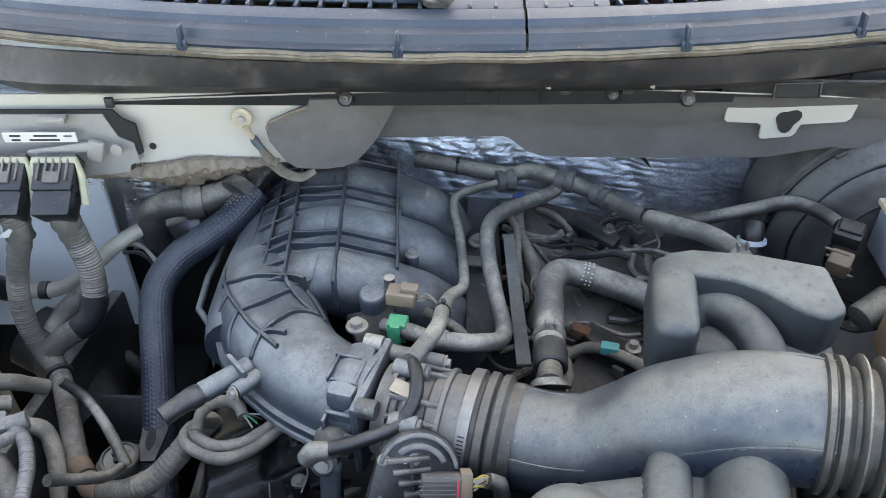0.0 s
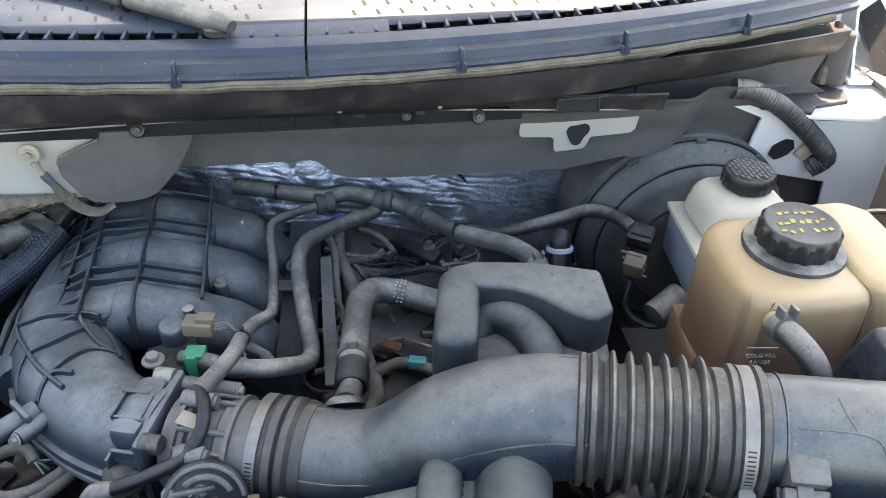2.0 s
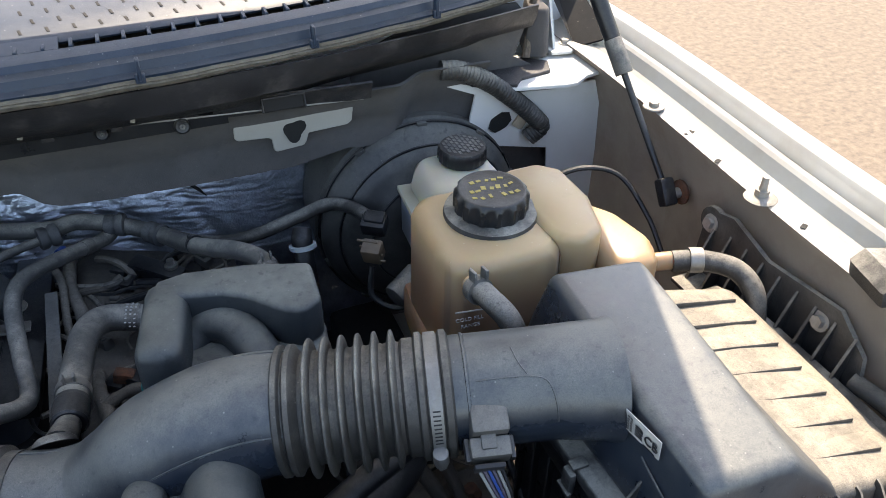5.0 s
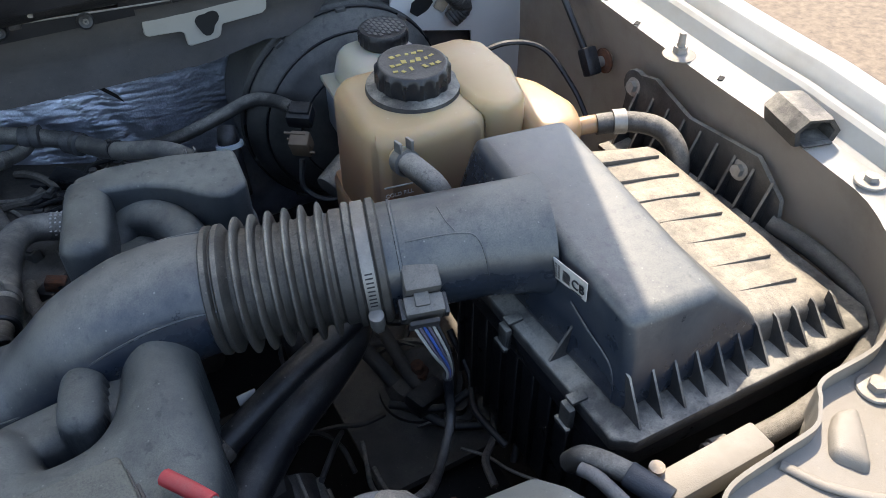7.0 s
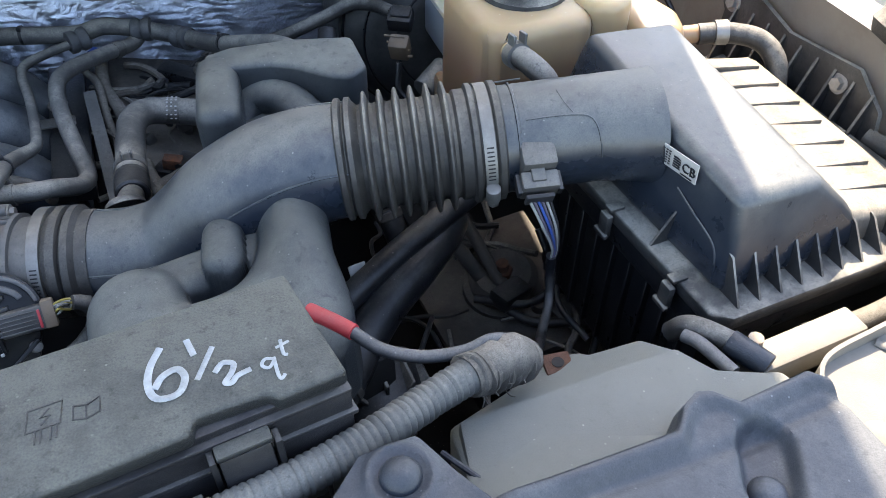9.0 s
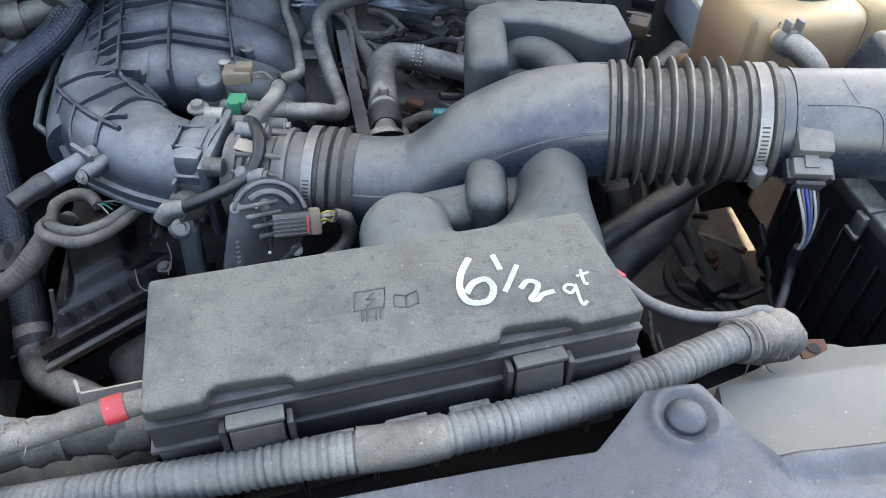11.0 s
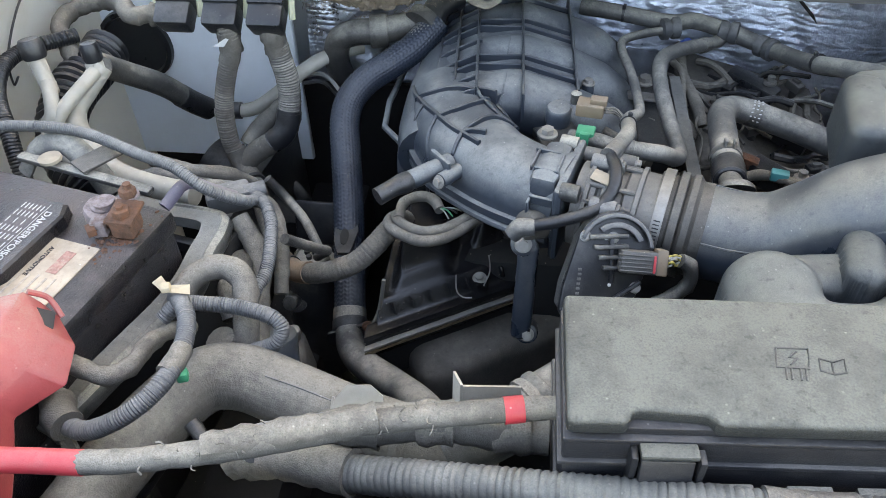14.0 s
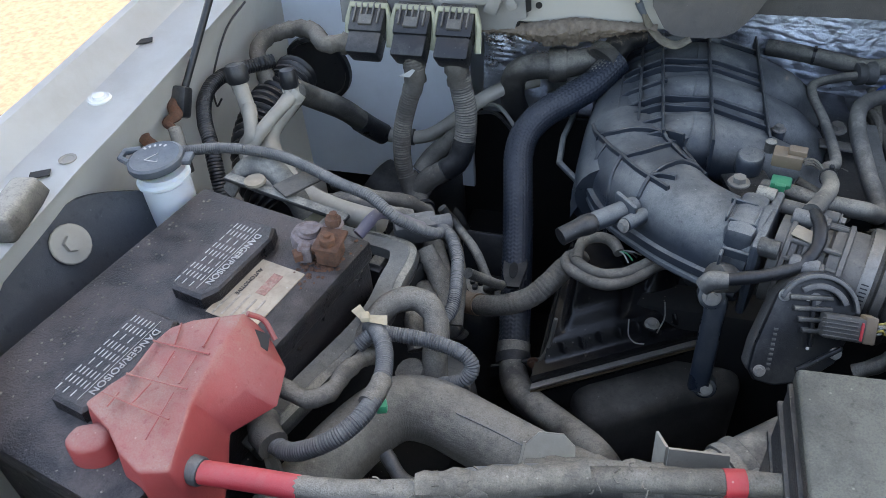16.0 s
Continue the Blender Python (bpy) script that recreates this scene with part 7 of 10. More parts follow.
ml = hose("main_loom", ribbed([(-0.484, 0.724, 1.110), (-0.481, 0.722, 1.099), (-0.482, 0.720, 1.076), (-0.493, 0.715, 1.043), (-0.502, 0.710, 1.010), (-0.505, 0.705, 0.980), (-0.503, 0.700, 0.950), (-0.493, 0.694, 0.921), (-0.480, 0.683, 0.908)], 0.0124, 0.0036, 0.0008, 16, seed=1), M_LOOM, "dusty ribbed wiring loom hanging from the module", "wiring loom")
part("tape_band", wrapped([(-0.499, 0.699, 0.940), (-0.491, 0.693, 0.919), (-0.478, 0.681, 0.906)], 0.0142, seed=71, rough=0.05), M_LOOM, ml)
part("tape_band", wrapped([(-0.482, 0.722, 1.100), (-0.482, 0.720, 1.076), (-0.487, 0.717, 1.060)], 0.0134, seed=72, rough=0.07), M_LOOM, ml)
tail = hose("main_loom_tail", ribbed([(-0.480, 0.683, 0.908), (-0.463, 0.660, 0.904), (-0.440, 0.615, 0.895), (-0.402, 0.545, 0.890), (-0.372, 0.510, 0.905), (-0.340, 0.490, 0.923), (-0.312, 0.485, 0.936), (-0.287, 0.490, 0.948), (-0.268, 0.505, 0.961), (-0.255, 0.525, 0.967), (-0.240, 0.552, 0.958)], 0.0124, 0.0046, 0.0005, 18, seed=2), M_LOOM, "brown dusty taped loom swinging across the bay", "wiring loom")
part("brown_sleeve", wrapped([(-0.404, 0.548, 0.890), (-0.386, 0.526, 0.897), (-0.366, 0.505, 0.908), (-0.348, 0.494, 0.919)], 0.0133, seed=73, rough=0.025), M_BROWNTAPE, tail, "orange-brown tape sleeve")
part("tie", spin([(0.0136, -0.0012), (0.0146, -0.001), (0.0146, 0.001), (0.0136, 0.0012)], (-0.381, 0.520, 0.900), (0.6, -0.6, 0.3), 20), M_BLACK, tail)
sl2 = hose("second_loom", ribbed([(-0.431, 0.735, 1.112), (-0.429, 0.735, 1.100), (-0.428, 0.735, 1.085), (-0.424, 0.733, 1.060), (-0.419, 0.730, 1.032), (-0.419, 0.725, 1.004), (-0.422, 0.718, 0.980)], 0.0150, 0.0036, 0.0009, 18, seed=3), M_RUBBER, "dark ribbed conduit from the module", "wiring loom")
part("black_wrap", wrapped([(-0.421, 0.722, 0.992), (-0.424, 0.716, 0.974), (-0.432, 0.709, 0.959), (-0.446, 0.706, 0.949)], 0.0158, seed=74, rough=0.05), M_BLACK, sl2)
part("tan_end", wrapped([(-0.444, 0.706, 0.950), (-0.460, 0.703, 0.941), (-0.476, 0.699, 0.930), (-0.488, 0.694, 0.918)], 0.0148, seed=75, rough=0.04), M_LOOM, sl2)
hose("third_loom", wrapped([(-0.428, 0.752, 0.985), (-0.450, 0.742, 0.968), (-0.471, 0.730, 0.952), (-0.484, 0.712, 0.936)], 0.0140, seed=76, rough=0.05), M_DIRTHOSE, "tan taped loom behind the hanging conduits", "wiring loom")
hose("deep_hose", tube([(-0.532, 0.842, 0.782), (-0.503, 0.842, 0.778), (-0.477, 0.842, 0.753), (-0.462, 0.842, 0.708), (-0.459, 0.842, 0.640)], 0.011, 14), M_RUBBER, "dark thin hose deep behind the looms")
hose("first_loom", wrapped([(-0.562, 0.735, 1.113), (-0.582, 0.731, 1.116), (-0.600, 0.720, 1.118), (-0.635, 0.765, 1.112), (-0.672, 0.782, 1.105), (-0.705, 0.762, 1.10), (-0.700, 0.72, 1.10), (-0.682, 0.695, 1.09), (-0.668, 0.68, 1.06)], 0.0112, seed=4), M_LOOM, "taped loom bending from the module", "wiring loom")
for at, ax_ in (((-0.470, 0.670, 0.9055), (0.55, -0.8, -0.1)), ((-0.4215, 0.720, 0.985), (-0.1, -0.3, -1))):
    tagged(part("loom_tie", spin([(0.0150, -0.003), (0.0162, -0.003), (0.0162, 0.003), (0.0150, 0.003)], at, ax_, 18), M_BLACK), "black cable tie round a wiring loom", "cable tie", "cable ties")
for dz, sd, q in ((0.0, 6, 0.0), (-0.004, 16, 0.011)):
    hose("hooked_loom", wrapped([(-0.236 - q * 0.3, 0.545, 0.965), (-0.245 - q * 0.5, 0.522, 0.992 + dz), (-0.238 - q, 0.500 - q * 0.4, 1.0 + dz), (-0.217, 0.488 - q, 1.0 + dz), (-0.191, 0.492 - q, 1.0 + dz), (-0.172, 0.508 - q, 1.0 + dz), (-0.156, 0.522 - q * 0.6, 1.0 + dz), (-0.140, 0.520, 0.997), (-0.120, 0.530, 0.98)], 0.0060, seed=sd, rough=0.05), M_LOOM, "dusty taped loom in a hooked loop over the valve cover", "wiring loom")
hose("hooked_loom_end", wrapped([(-0.240, 0.505, 1.0), (-0.238, 0.528, 1.004), (-0.222, 0.541, 1.004), (-0.206, 0.539, 1.002), (-0.197, 0.524, 1.0)], 0.0062, seed=26, rough=0.06), M_LOOM, "curled end of the hooked loom with bare strands", "wiring loom")
for k in range(4):
    hose("bare_strand", tube([(-0.198, 0.526, 1.001), (-0.192 + 0.003 * k, 0.518 + 0.002 * k, 1.004), (-0.186 + 0.004 * k, 0.512 + 0.005 * k, 0.998)], 0.0009, 6), (M_WIREW, M_GREEN, M_BLACK, M_WIREW)[k], "thin bare wire strand at the loom end", "wire")

rad = hose("radiator_hose", braided([(-0.43, 0.10, 1.02), (-0.405, 0.155, 1.035), (-0.382, 0.208, 1.04), (-0.357, 0.243, 1.042), (-0.325, 0.250, 1.040), (-0.285, 0.240, 1.035), (-0.235, 0.225, 1.030), (-0.18, 0.215, 1.02), (-0.12, 0.21, 1.0)], 0.0275, depth=0.00022), M_DIRTHOSE, "large dirt-coated radiator hose with a woven texture")
part("print_stripe", tube([(-0.300, 0.236, 1.0635), (-0.270, 0.229, 1.0605), (-0.235, 0.219, 1.0568)], 0.0009, 6), M_CONDUIT, rad)
part("moulded_step", spin([(0.0274, -0.006), (0.0288, -0.004), (0.0288, 0.004), (0.0274, 0.006)], (-0.190, 0.2165, 1.022), (1, -0.18, -0.15), 36), M_DIRTHOSE, rad)

# looms round the battery
pl_ = hose("positive_loom", ribbed([(-0.436, 0.178, 1.072), (-0.428, 0.168, 1.080), (-0.405, 0.160, 1.085), (-0.375, 0.168, 1.098), (-0.357, 0.19, 1.105), (-0.355, 0.225, 1.102), (-0.364, 0.258, 1.098), (-0.378, 0.280, 1.094), (-0.392, 0.296, 1.080), (-0.398, 0.310, 1.050)], 0.0074, 0.0022, 0.0006, seed=5), M_CONDUIT, "ribbed grey conduit looping beside the battery", "wiring loom")
part("tape_band", wrapped([(-0.357, 0.200, 1.105), (-0.3545, 0.213, 1.104), (-0.3545, 0.226, 1.1022)], 0.0083, seed=91, rough=0.04), M_LOOM, pl_)
pe = thing("positive_loom_elbow", (-0.43, 0.168, 1.08), "dusty cloth tape round the conduit end under the red cover", "tape")
part("wrap", wrapped([(-0.442, 0.185, 1.078), (-0.434, 0.172, 1.084), (-0.422, 0.163, 1.084)], 0.0125, seed=77, rough=0.06), M_LOOM, pe)
part("flap", plate([(-0.432, 0.160, 1.078), (-0.420, 0.158, 1.076), (-0.412, 0.150, 1.045), (-0.424, 0.146, 1.040)], 0.003), M_LOOM, pe)
hose("terminal_loom", wrapped([(-0.440, 0.212, 1.092), (-0.425, 0.208, 1.090), (-0.410, 0.206, 1.088), (-0.397, 0.219, 1.086), (-0.395, 0.242, 1.082), (-0.390, 0.269, 1.070), (-0.388, 0.295, 1.045)], 0.0074, seed=6, rough=0.09), M_LOOM, "frayed taped loom from the red cover", "wiring loom")
hose("side_conduit", ribbed([(-0.395, 0.272, 1.080), (-0.383, 0.284, 1.087), (-0.366, 0.289, 1.084), (-0.334, 0.291, 1.080), (-0.308, 0.287, 1.076), (-0.298, 0.281, 1.068), (-0.304, 0.274, 1.058), (-0.322, 0.275, 1.046), (-0.336, 0.285, 1.03)], 0.0068, 0.0022, 0.0006, seed=7), M_CONDUIT, "grey ribbed conduit branching from the battery loom", "wiring loom")
hose("arched_loom", wrapped([(-0.40, 0.295, 1.06), (-0.388, 0.322, 1.078), (-0.365, 0.335, 1.082), (-0.343, 0.325, 1.078), (-0.336, 0.30, 1.06), (-0.335, 0.28, 1.03), (-0.337, 0.27, 0.98)], 0.0110, seed=8, rough=0.04), M_LOOM, "dusty taped loom arching over the tray rim", "wiring loom")
hose("thin_conduit", ribbed([(-0.385, 0.460, 1.066), (-0.364, 0.448, 1.064), (-0.350, 0.425, 1.062), (-0.343, 0.402, 1.060), (-0.336, 0.359, 1.056), (-0.341, 0.334, 1.052), (-0.343, 0.311, 1.04), (-0.345, 0.29, 1.01)], 0.0064, 0.0022, 0.0005, seed=9), M_CONDUIT, "thin ribbed conduit beside the tray", "wiring loom")
hose("long_conduit", ribbed([(-0.70, 0.447, 1.12), (-0.649, 0.452, 1.128), (-0.60, 0.460, 1.132), (-0.537, 0.458, 1.13), (-0.465, 0.432, 1.125), (-0.431, 0.421, 1.122), (-0.40, 0.412, 1.105), (-0.375, 0.43, 1.078), (-0.372, 0.455, 1.06)], 0.0058, 0.0022, 0.0005, seed=10), M_CONDUIT, "long dark conduit running behind the battery", "wiring loom")
tf = thing("tape_flag", (-0.388, 0.285, 1.10), "cream tape tied like a bow on the loom", "tape")
part("leaf", plate([(-0.404, 0.290, 1.104), (-0.398, 0.297, 1.106), (-0.386, 0.284, 1.108), (-0.390, 0.279, 1.106)], 0.0015), M_PAPERTAPE, tf)
part("leaf", plate([(-0.390, 0.279, 1.106), (-0.386, 0.285, 1.108), (-0.372, 0.291, 1.104), (-0.369, 0.282, 1.102)], 0.0015), M_PAPERTAPE, tf)
part("knot", rbox((0.008, 0.009, 0.006), (-0.388, 0.282, 1.108), (0, 0, 20), 0.002), M_PAPERTAPE, tf)
tagged(part("green_clip", rbox((0.009, 0.009, 0.009), (-0.350, 0.208, 1.094), (0, 0, 20), 0.002), M_GREEN), "small bright green loom clip", "clip")
cj = thing("grey_junction", (-0.41, 0.47, 1.05), "grey plastic loom junction at the tray corner", "connector")
part("body", rbox((0.045, 0.026, 0.024), (-0.40, 0.452, 1.062), (0, 0, 25), 0.005), M_CONDUIT, cj)
part("end", rod((-0.385, 0.455, 1.066), (-0.365, 0.465, 1.066), 0.009, bevel=0.002), M_CONDUIT, cj)

# ---- front cables and conduit ----
pcab = thing("positive_cable", (-0.2, 0.14, 1.12), "grey taped battery cable with red ends along the front", "cable")
part("boot", rod((-0.470, 0.109, 1.127), (-0.438, 0.107, 1.127), 0.0108, 0.0100, bevel=0.0015), M_CONDUIT, pcab)
part("red_sleeve", tube([(-0.441, 0.107, 1.127), (-0.40, 0.108, 1.130), (-0.366, 0.108, 1.133)], 0.0082, 14), M_REDTAPE, pcab)
part("grey_run", wrapped([(-0.369, 0.108, 1.133), (-0.335, 0.109, 1.139), (-0.275, 0.120, 1.144), (-0.234, 0.133, 1.144), (-0.188, 0.150, 1.142), (-0.14, 0.158, 1.145), (-0.105, 0.163, 1.148), (-0.07, 0.168, 1.148)], 0.0078, seed=11, rough=0.04), M_LOOM, pcab)
part("red_band", rod((-0.110, 0.1616, 1.148), (-0.098, 0.1641, 1.148), 0.0088), M_REDTAPE, pcab)
part("frayed_wrap", wrapped([(-0.29, 0.118, 1.146), (-0.25, 0.130, 1.147), (-0.215, 0.141, 1.147), (-0.19, 0.151, 1.144)], 0.0092, seed=12, rough=0.16), M_LOOM, pcab)
rnd = random.Random(31)
bm = bmesh.new()
WAY = spline([(-0.32, 0.110, 1.142), (-0.275, 0.121, 1.146), (-0.234, 0.135, 1.147), (-0.19, 0.150, 1.144), (-0.15, 0.157, 1.145)], 12)
for k in range(90):
    p_ = WAY[rnd.randrange(len(WAY))]
    d_ = V(rnd.uniform(-1, 1), rnd.uniform(-1, 0.6), rnd.uniform(-0.3, 1)).normalized()
    e_ = V(rnd.uniform(-1, 1), rnd.uniform(-1, 1), rnd.uniform(-1, 0.6)).normalized()
    l_ = rnd.uniform(0.002, 0.0055)
    tube([p_ + d_ * 0.0078, p_ + d_ * (0.0085 + l_ * 0.4) + e_ * l_ * 0.3, p_ + d_ * (0.0078 + l_ * 0.5) + e_ * l_], rnd.uniform(0.0003, 0.0007), 5, 3, bm)
part("tape_fibre", bm, M_LOOM, pcab, "frayed grey threads of the tape", kind="stuff")
part("side_strand", wrapped([(-0.30, 0.122, 1.130), (-0.26, 0.138, 1.138), (-0.22, 0.150, 1.138), (-0.17, 0.158, 1.135)], 0.0055, seed=33, rough=0.08), M_CONDUIT, pcab)
FRONT = [(-0.25, 0.150, 1.085), (-0.21, 0.137, 1.10), (-0.145, 0.124, 1.122), (-0.075, 0.113, 1.140), (0.0, 0.108, 1.150), (0.06, 0.106, 1.152), (0.13, 0.113, 1.148), (0.19, 0.124, 1.142), (0.23, 0.134, 1.139), (0.265, 0.146, 1.134), (0.30, 0.156, 1.130), (0.33, 0.164, 1.122)]
fc = thing("front_conduit", (0.05, 0.11, 1.12), "grey ribbed conduit across the front, taped at its end", "conduit")
part("ribbed_sleeve", ribbed(FRONT, 0.0126, 0.0050, 0.0011, 20, seed=13), M_CONDUITDUSTY, fc)
part("tape_band", wrapped([(0.035, 0.107, 1.152), (0.06, 0.106, 1.152), (0.085, 0.108, 1.151)], 0.0136, 18, seed=71, rough=0.02), M_LOOM, fc)
part("taped_end", wrapped([(0.295, 0.155, 1.130), (0.315, 0.160, 1.127), (0.335, 0.165, 1.120), (0.35, 0.17, 1.10)], 0.0152, seed=14, rough=0.10), M_LOOM, fc)
rnd = random.Random(55)
for k in range(9):
    q = k / 8
    c_ = V(0.298, 0.1555, 1.130).lerp(V(0.346, 0.168, 1.106), q)
    part("tape_turn", spin([(0.0152, -0.0026), (0.0163 + rnd.uniform(0, 0.0014), -0.0016), (0.0161, 0.0016), (0.0152, 0.0028)], c_, (1, 0.3 + rnd.uniform(-0.2, 0.2), -0.25 - 0.5 * q + rnd.uniform(-0.2, 0.2)), 18, bump=lambda a, k_: 0.0006 * math.sin(a * 4 + k_ + q * 9)), M_LOOM, fc)
bm = bmesh.new()
for k in range(40):
    p_ = V(0.298, 0.1555, 1.130).lerp(V(0.348, 0.168, 1.10), rnd.random())
    d_ = V(rnd.uniform(-1, 1), rnd.uniform(-1, 0.6), rnd.uniform(-0.6, 1)).normalized()
    e_ = V(rnd.uniform(-1, 1), rnd.uniform(-1, 1), rnd.uniform(-1, 0.4)).normalized()
    tube([p_ + d_ * 0.0150, p_ + d_ * 0.0175 + e_ * 0.004, p_ + d_ * 0.0165 + e_ * 0.009], 0.0005, 5, 3, bm)
part("tape_fibre", bm, M_LOOM, fc, "frayed tape threads", kind="stuff")
part("taped_start", wrapped([(-0.30, 0.165, 1.06), (-0.25, 0.150, 1.088), (-0.205, 0.136, 1.102)], 0.015, seed=15, rough=0.08), M_LOOM, fc)
sc = thing("sensor_cable", (0.26, 0.2, 1.12), "braided grey cable with a red sleeved end", "cable")
part("red_end", tube([(0.215, 0.255, 1.128), (0.228, 0.236, 1.130), (0.238, 0.221, 1.130)], 0.006, 12), M_REDTAPE, sc)
part("braid", tube([(0.236, 0.224, 1.130), (0.252, 0.203, 1.125), (0.275, 0.186, 1.125), (0.302, 0.175, 1.130), (0.322, 0.174, 1.134), (0.340, 0.176, 1.122)], 0.0048, 12), M_CONDUIT, sc)
dfl = hose("dusty_front_loom", wrapped([(-0.23, 0.165, 1.105), (-0.17, 0.170, 1.115), (-0.13, 0.172, 1.115), (-0.10, 0.172, 1.11), (-0.08, 0.172, 1.11)], 0.014, seed=16, rough=0.06), M_DIRTHOSE, "dust-caked taped loom in front of the fuse box", "wiring loom")
for q, (x_, y_, z_) in enumerate(((-0.205, 0.167, 1.109), (-0.155, 0.171, 1.115), (-0.105, 0.172, 1.111))):
    part("tape_turn", wrapped([(x_ - 0.012, y_ - 0.001, z_ - 0.001), (x_, y_, z_), (x_ + 0.012, y_ + 0.001, z_)], 0.0152, seed=81 + q, rough=0.07), M_LOOM, dfl)
hc = thing("hose_collar", (-0.075, 0.25, 1.05), "black ridged collar on the hose by the fuse box", "collar")
part("band", spin([(0.0245, -0.010), (0.027, -0.008), (0.027, -0.003), (0.0255, 0), (0.027, 0.003), (0.027, 0.008), (0.0245, 0.010)], (-0.085, 0.240, 1.047), (-0.75, -0.6, -0.15), 28), M_RUBBER, hc)
part("lug", rbox((0.010, 0.010, 0.012), (-0.075, 0.226, 1.066), (0, 0, 40), 0.002), M_RUBBER, hc)
bk = thing("steel_bracket", (-0.22, 0.22, 1.03), "small folded steel bracket with a hole", "bracket")
part("tab", plate([(-0.244, 0.196, 1.036), (-0.200, 0.201, 1.036), (-0.204, 0.226, 1.064), (-0.214, 0.231, 1.070), (-0.232, 0.229, 1.070), (-0.241, 0.221, 1.062)], 0.0025), M_LINE, bk)
part("fold", plate([(-0.244, 0.196, 1.038), (-0.241, 0.221, 1.064), (-0.243, 0.232, 1.050), (-0.246, 0.205, 1.025)], 0.002), M_LINE, bk)
part("hole", spin([(0.0045, 0), (0.0045, 0.0006), (0.001, 0.0007)], (-0.2215, 0.2115, 1.0565), (0, -0.74, 0.67), 14), M_INK, bk)
fbk = thing("folded_bracket", (-0.12, 0.2, 1.05), "dusty folded sheet bracket beside the fuse box", "bracket")
part("leaf", plate([(-0.140, 0.190, 1.07), (-0.098, 0.196, 1.07), (-0.100, 0.212, 1.108), (-0.140, 0.206, 1.112)], 0.0025), M_LINE, fbk)
part("return_leaf", plate([(-0.140, 0.190, 1.07), (-0.140, 0.206, 1.112), (-0.147, 0.222, 1.106), (-0.147, 0.208, 1.066)], 0.002), M_LINE, fbk)
hose("upper_radiator_hose_right", tube([(-0.02, 0.30, 1.04), (-0.06, 0.26, 1.05), (-0.10, 0.23, 1.045), (-0.15, 0.21, 1.02)], 0.024, 20), M_RUBBER, "black hose with printed bars near the fuse box")

# ---- AC lines on the passenger side ----
hose("ac_suction_line", tube([(-0.605, 0.634, 1.098), (-0.619, 0.612, 1.08), (-0.628, 0.589, 1.065), (-0.611, 0.558, 1.055), (-0.557, 0.507, 1.05), (-0.50, 0.475, 1.055), (-0.44, 0.46, 1.056)], 0.0125, 16), M_LINE, "pale dusty air-conditioning line", "pipe")
hose("ac_pressure_line", tube([(-0.648, 0.590, 1.10), (-0.636, 0.560, 1.08), (-0.645, 0.555, 1.064), (-0.632, 0.538, 1.05), (-0.574, 0.498, 1.05), (-0.54, 0.48, 1.045)], 0.0085, 14), M_LINE, "thin pale air-conditioning line", "pipe")
hose("ac_branch_line", tube([(-0.607, 0.620, 1.098), (-0.617, 0.592, 1.09), (-0.627, 0.566, 1.08), (-0.636, 0.553, 1.066)], 0.008, 14), M_LINE, "short pale branch between the lines", "pipe")
ach = hose("ac_hose", tube([(-0.606, 0.632, 1.098), (-0.616, 0.648, 1.092), (-0.618, 0.665, 1.078), (-0.611, 0.690, 1.055), (-0.591, 0.725, 1.019), (-0.575, 0.755, 0.978), (-0.563, 0.777, 0.951)], [0.0125, 0.0135, 0.0145, 0.0145, 0.0150, 0.0145, 0.0138], 18), M_RUBBER, "black rubber air-conditioning hose between lines")
part("sleeve_end", tube([(-0.580, 0.746, 0.990), (-0.572, 0.760, 0.971), (-0.561, 0.779, 0.948)], 0.0158, 18), M_BLACK, ach)
arl = hose("ac_rear_line", tube([(-0.570, 0.768, 0.962), (-0.560, 0.777, 0.950), (-0.543, 0.777, 0.948), (-0.511, 0.777, 0.949), (-0.489, 0.780, 0.954), (-0.467, 0.785, 0.967), (-0.445, 0.790, 0.984), (-0.420, 0.800, 1.003), (-0.397, 0.815, 1.013), (-0.377, 0.830, 1.016), (-0.345, 0.850, 1.016)], 0.0098, 16), M_LINE, "pale metal line running to the firewall", "pipe")
part("clip", spin([(0.0098, -0.006), (0.0120, -0.005), (0.0120, 0.005), (0.0098, 0.006)], (-0.517, 0.777, 0.949), (1, 0, 0), 18), M_BLACK, arl)
for at, foot, g in (((-0.668, 0.612, 1.118), (-0.650, 0.590, 1.085), 1.0), ((-0.612, 0.632, 1.105), (-0.607, 0.622, 1.085), 0.8)):
    cp = thing("service_port", at, "black capped service port on the air-conditioning line", "service port", "service ports")
    ax_ = (V(*at) - V(*foot)).normalized() * 0.45 + V(0, 0, 1)
    part("stem", rod(foot, at, 0.0095, bevel=0.001), M_LINE, cp)
    part("hex", rod(V(*at) - ax_.normalized() * 0.012, at, 0.0115, seg=6), M_LINE, cp)
    part("cap", spin([(0.0125 * g, 0), (0.0135 * g, 0.003), (0.0135 * g, 0.018), (0.011 * g, 0.022), (0.002, 0.023)], at, ax_, 30, bump=lambda a, k: 0.0006 * math.cos(a * 12) if k in (1, 2) else 0), M_BLACK, cp)
hose("corrugated_breather", ribbed([(-0.660, 0.74, 1.06), (-0.662, 0.70, 1.055), (-0.668, 0.65, 1.05), (-0.662, 0.60, 1.035), (-0.64, 0.56, 1.01), (-0.60, 0.53, 0.99)], 0.030, 0.010, 0.004, 20, seed=17), M_BLACK, "black corrugated breather hose", "hose")
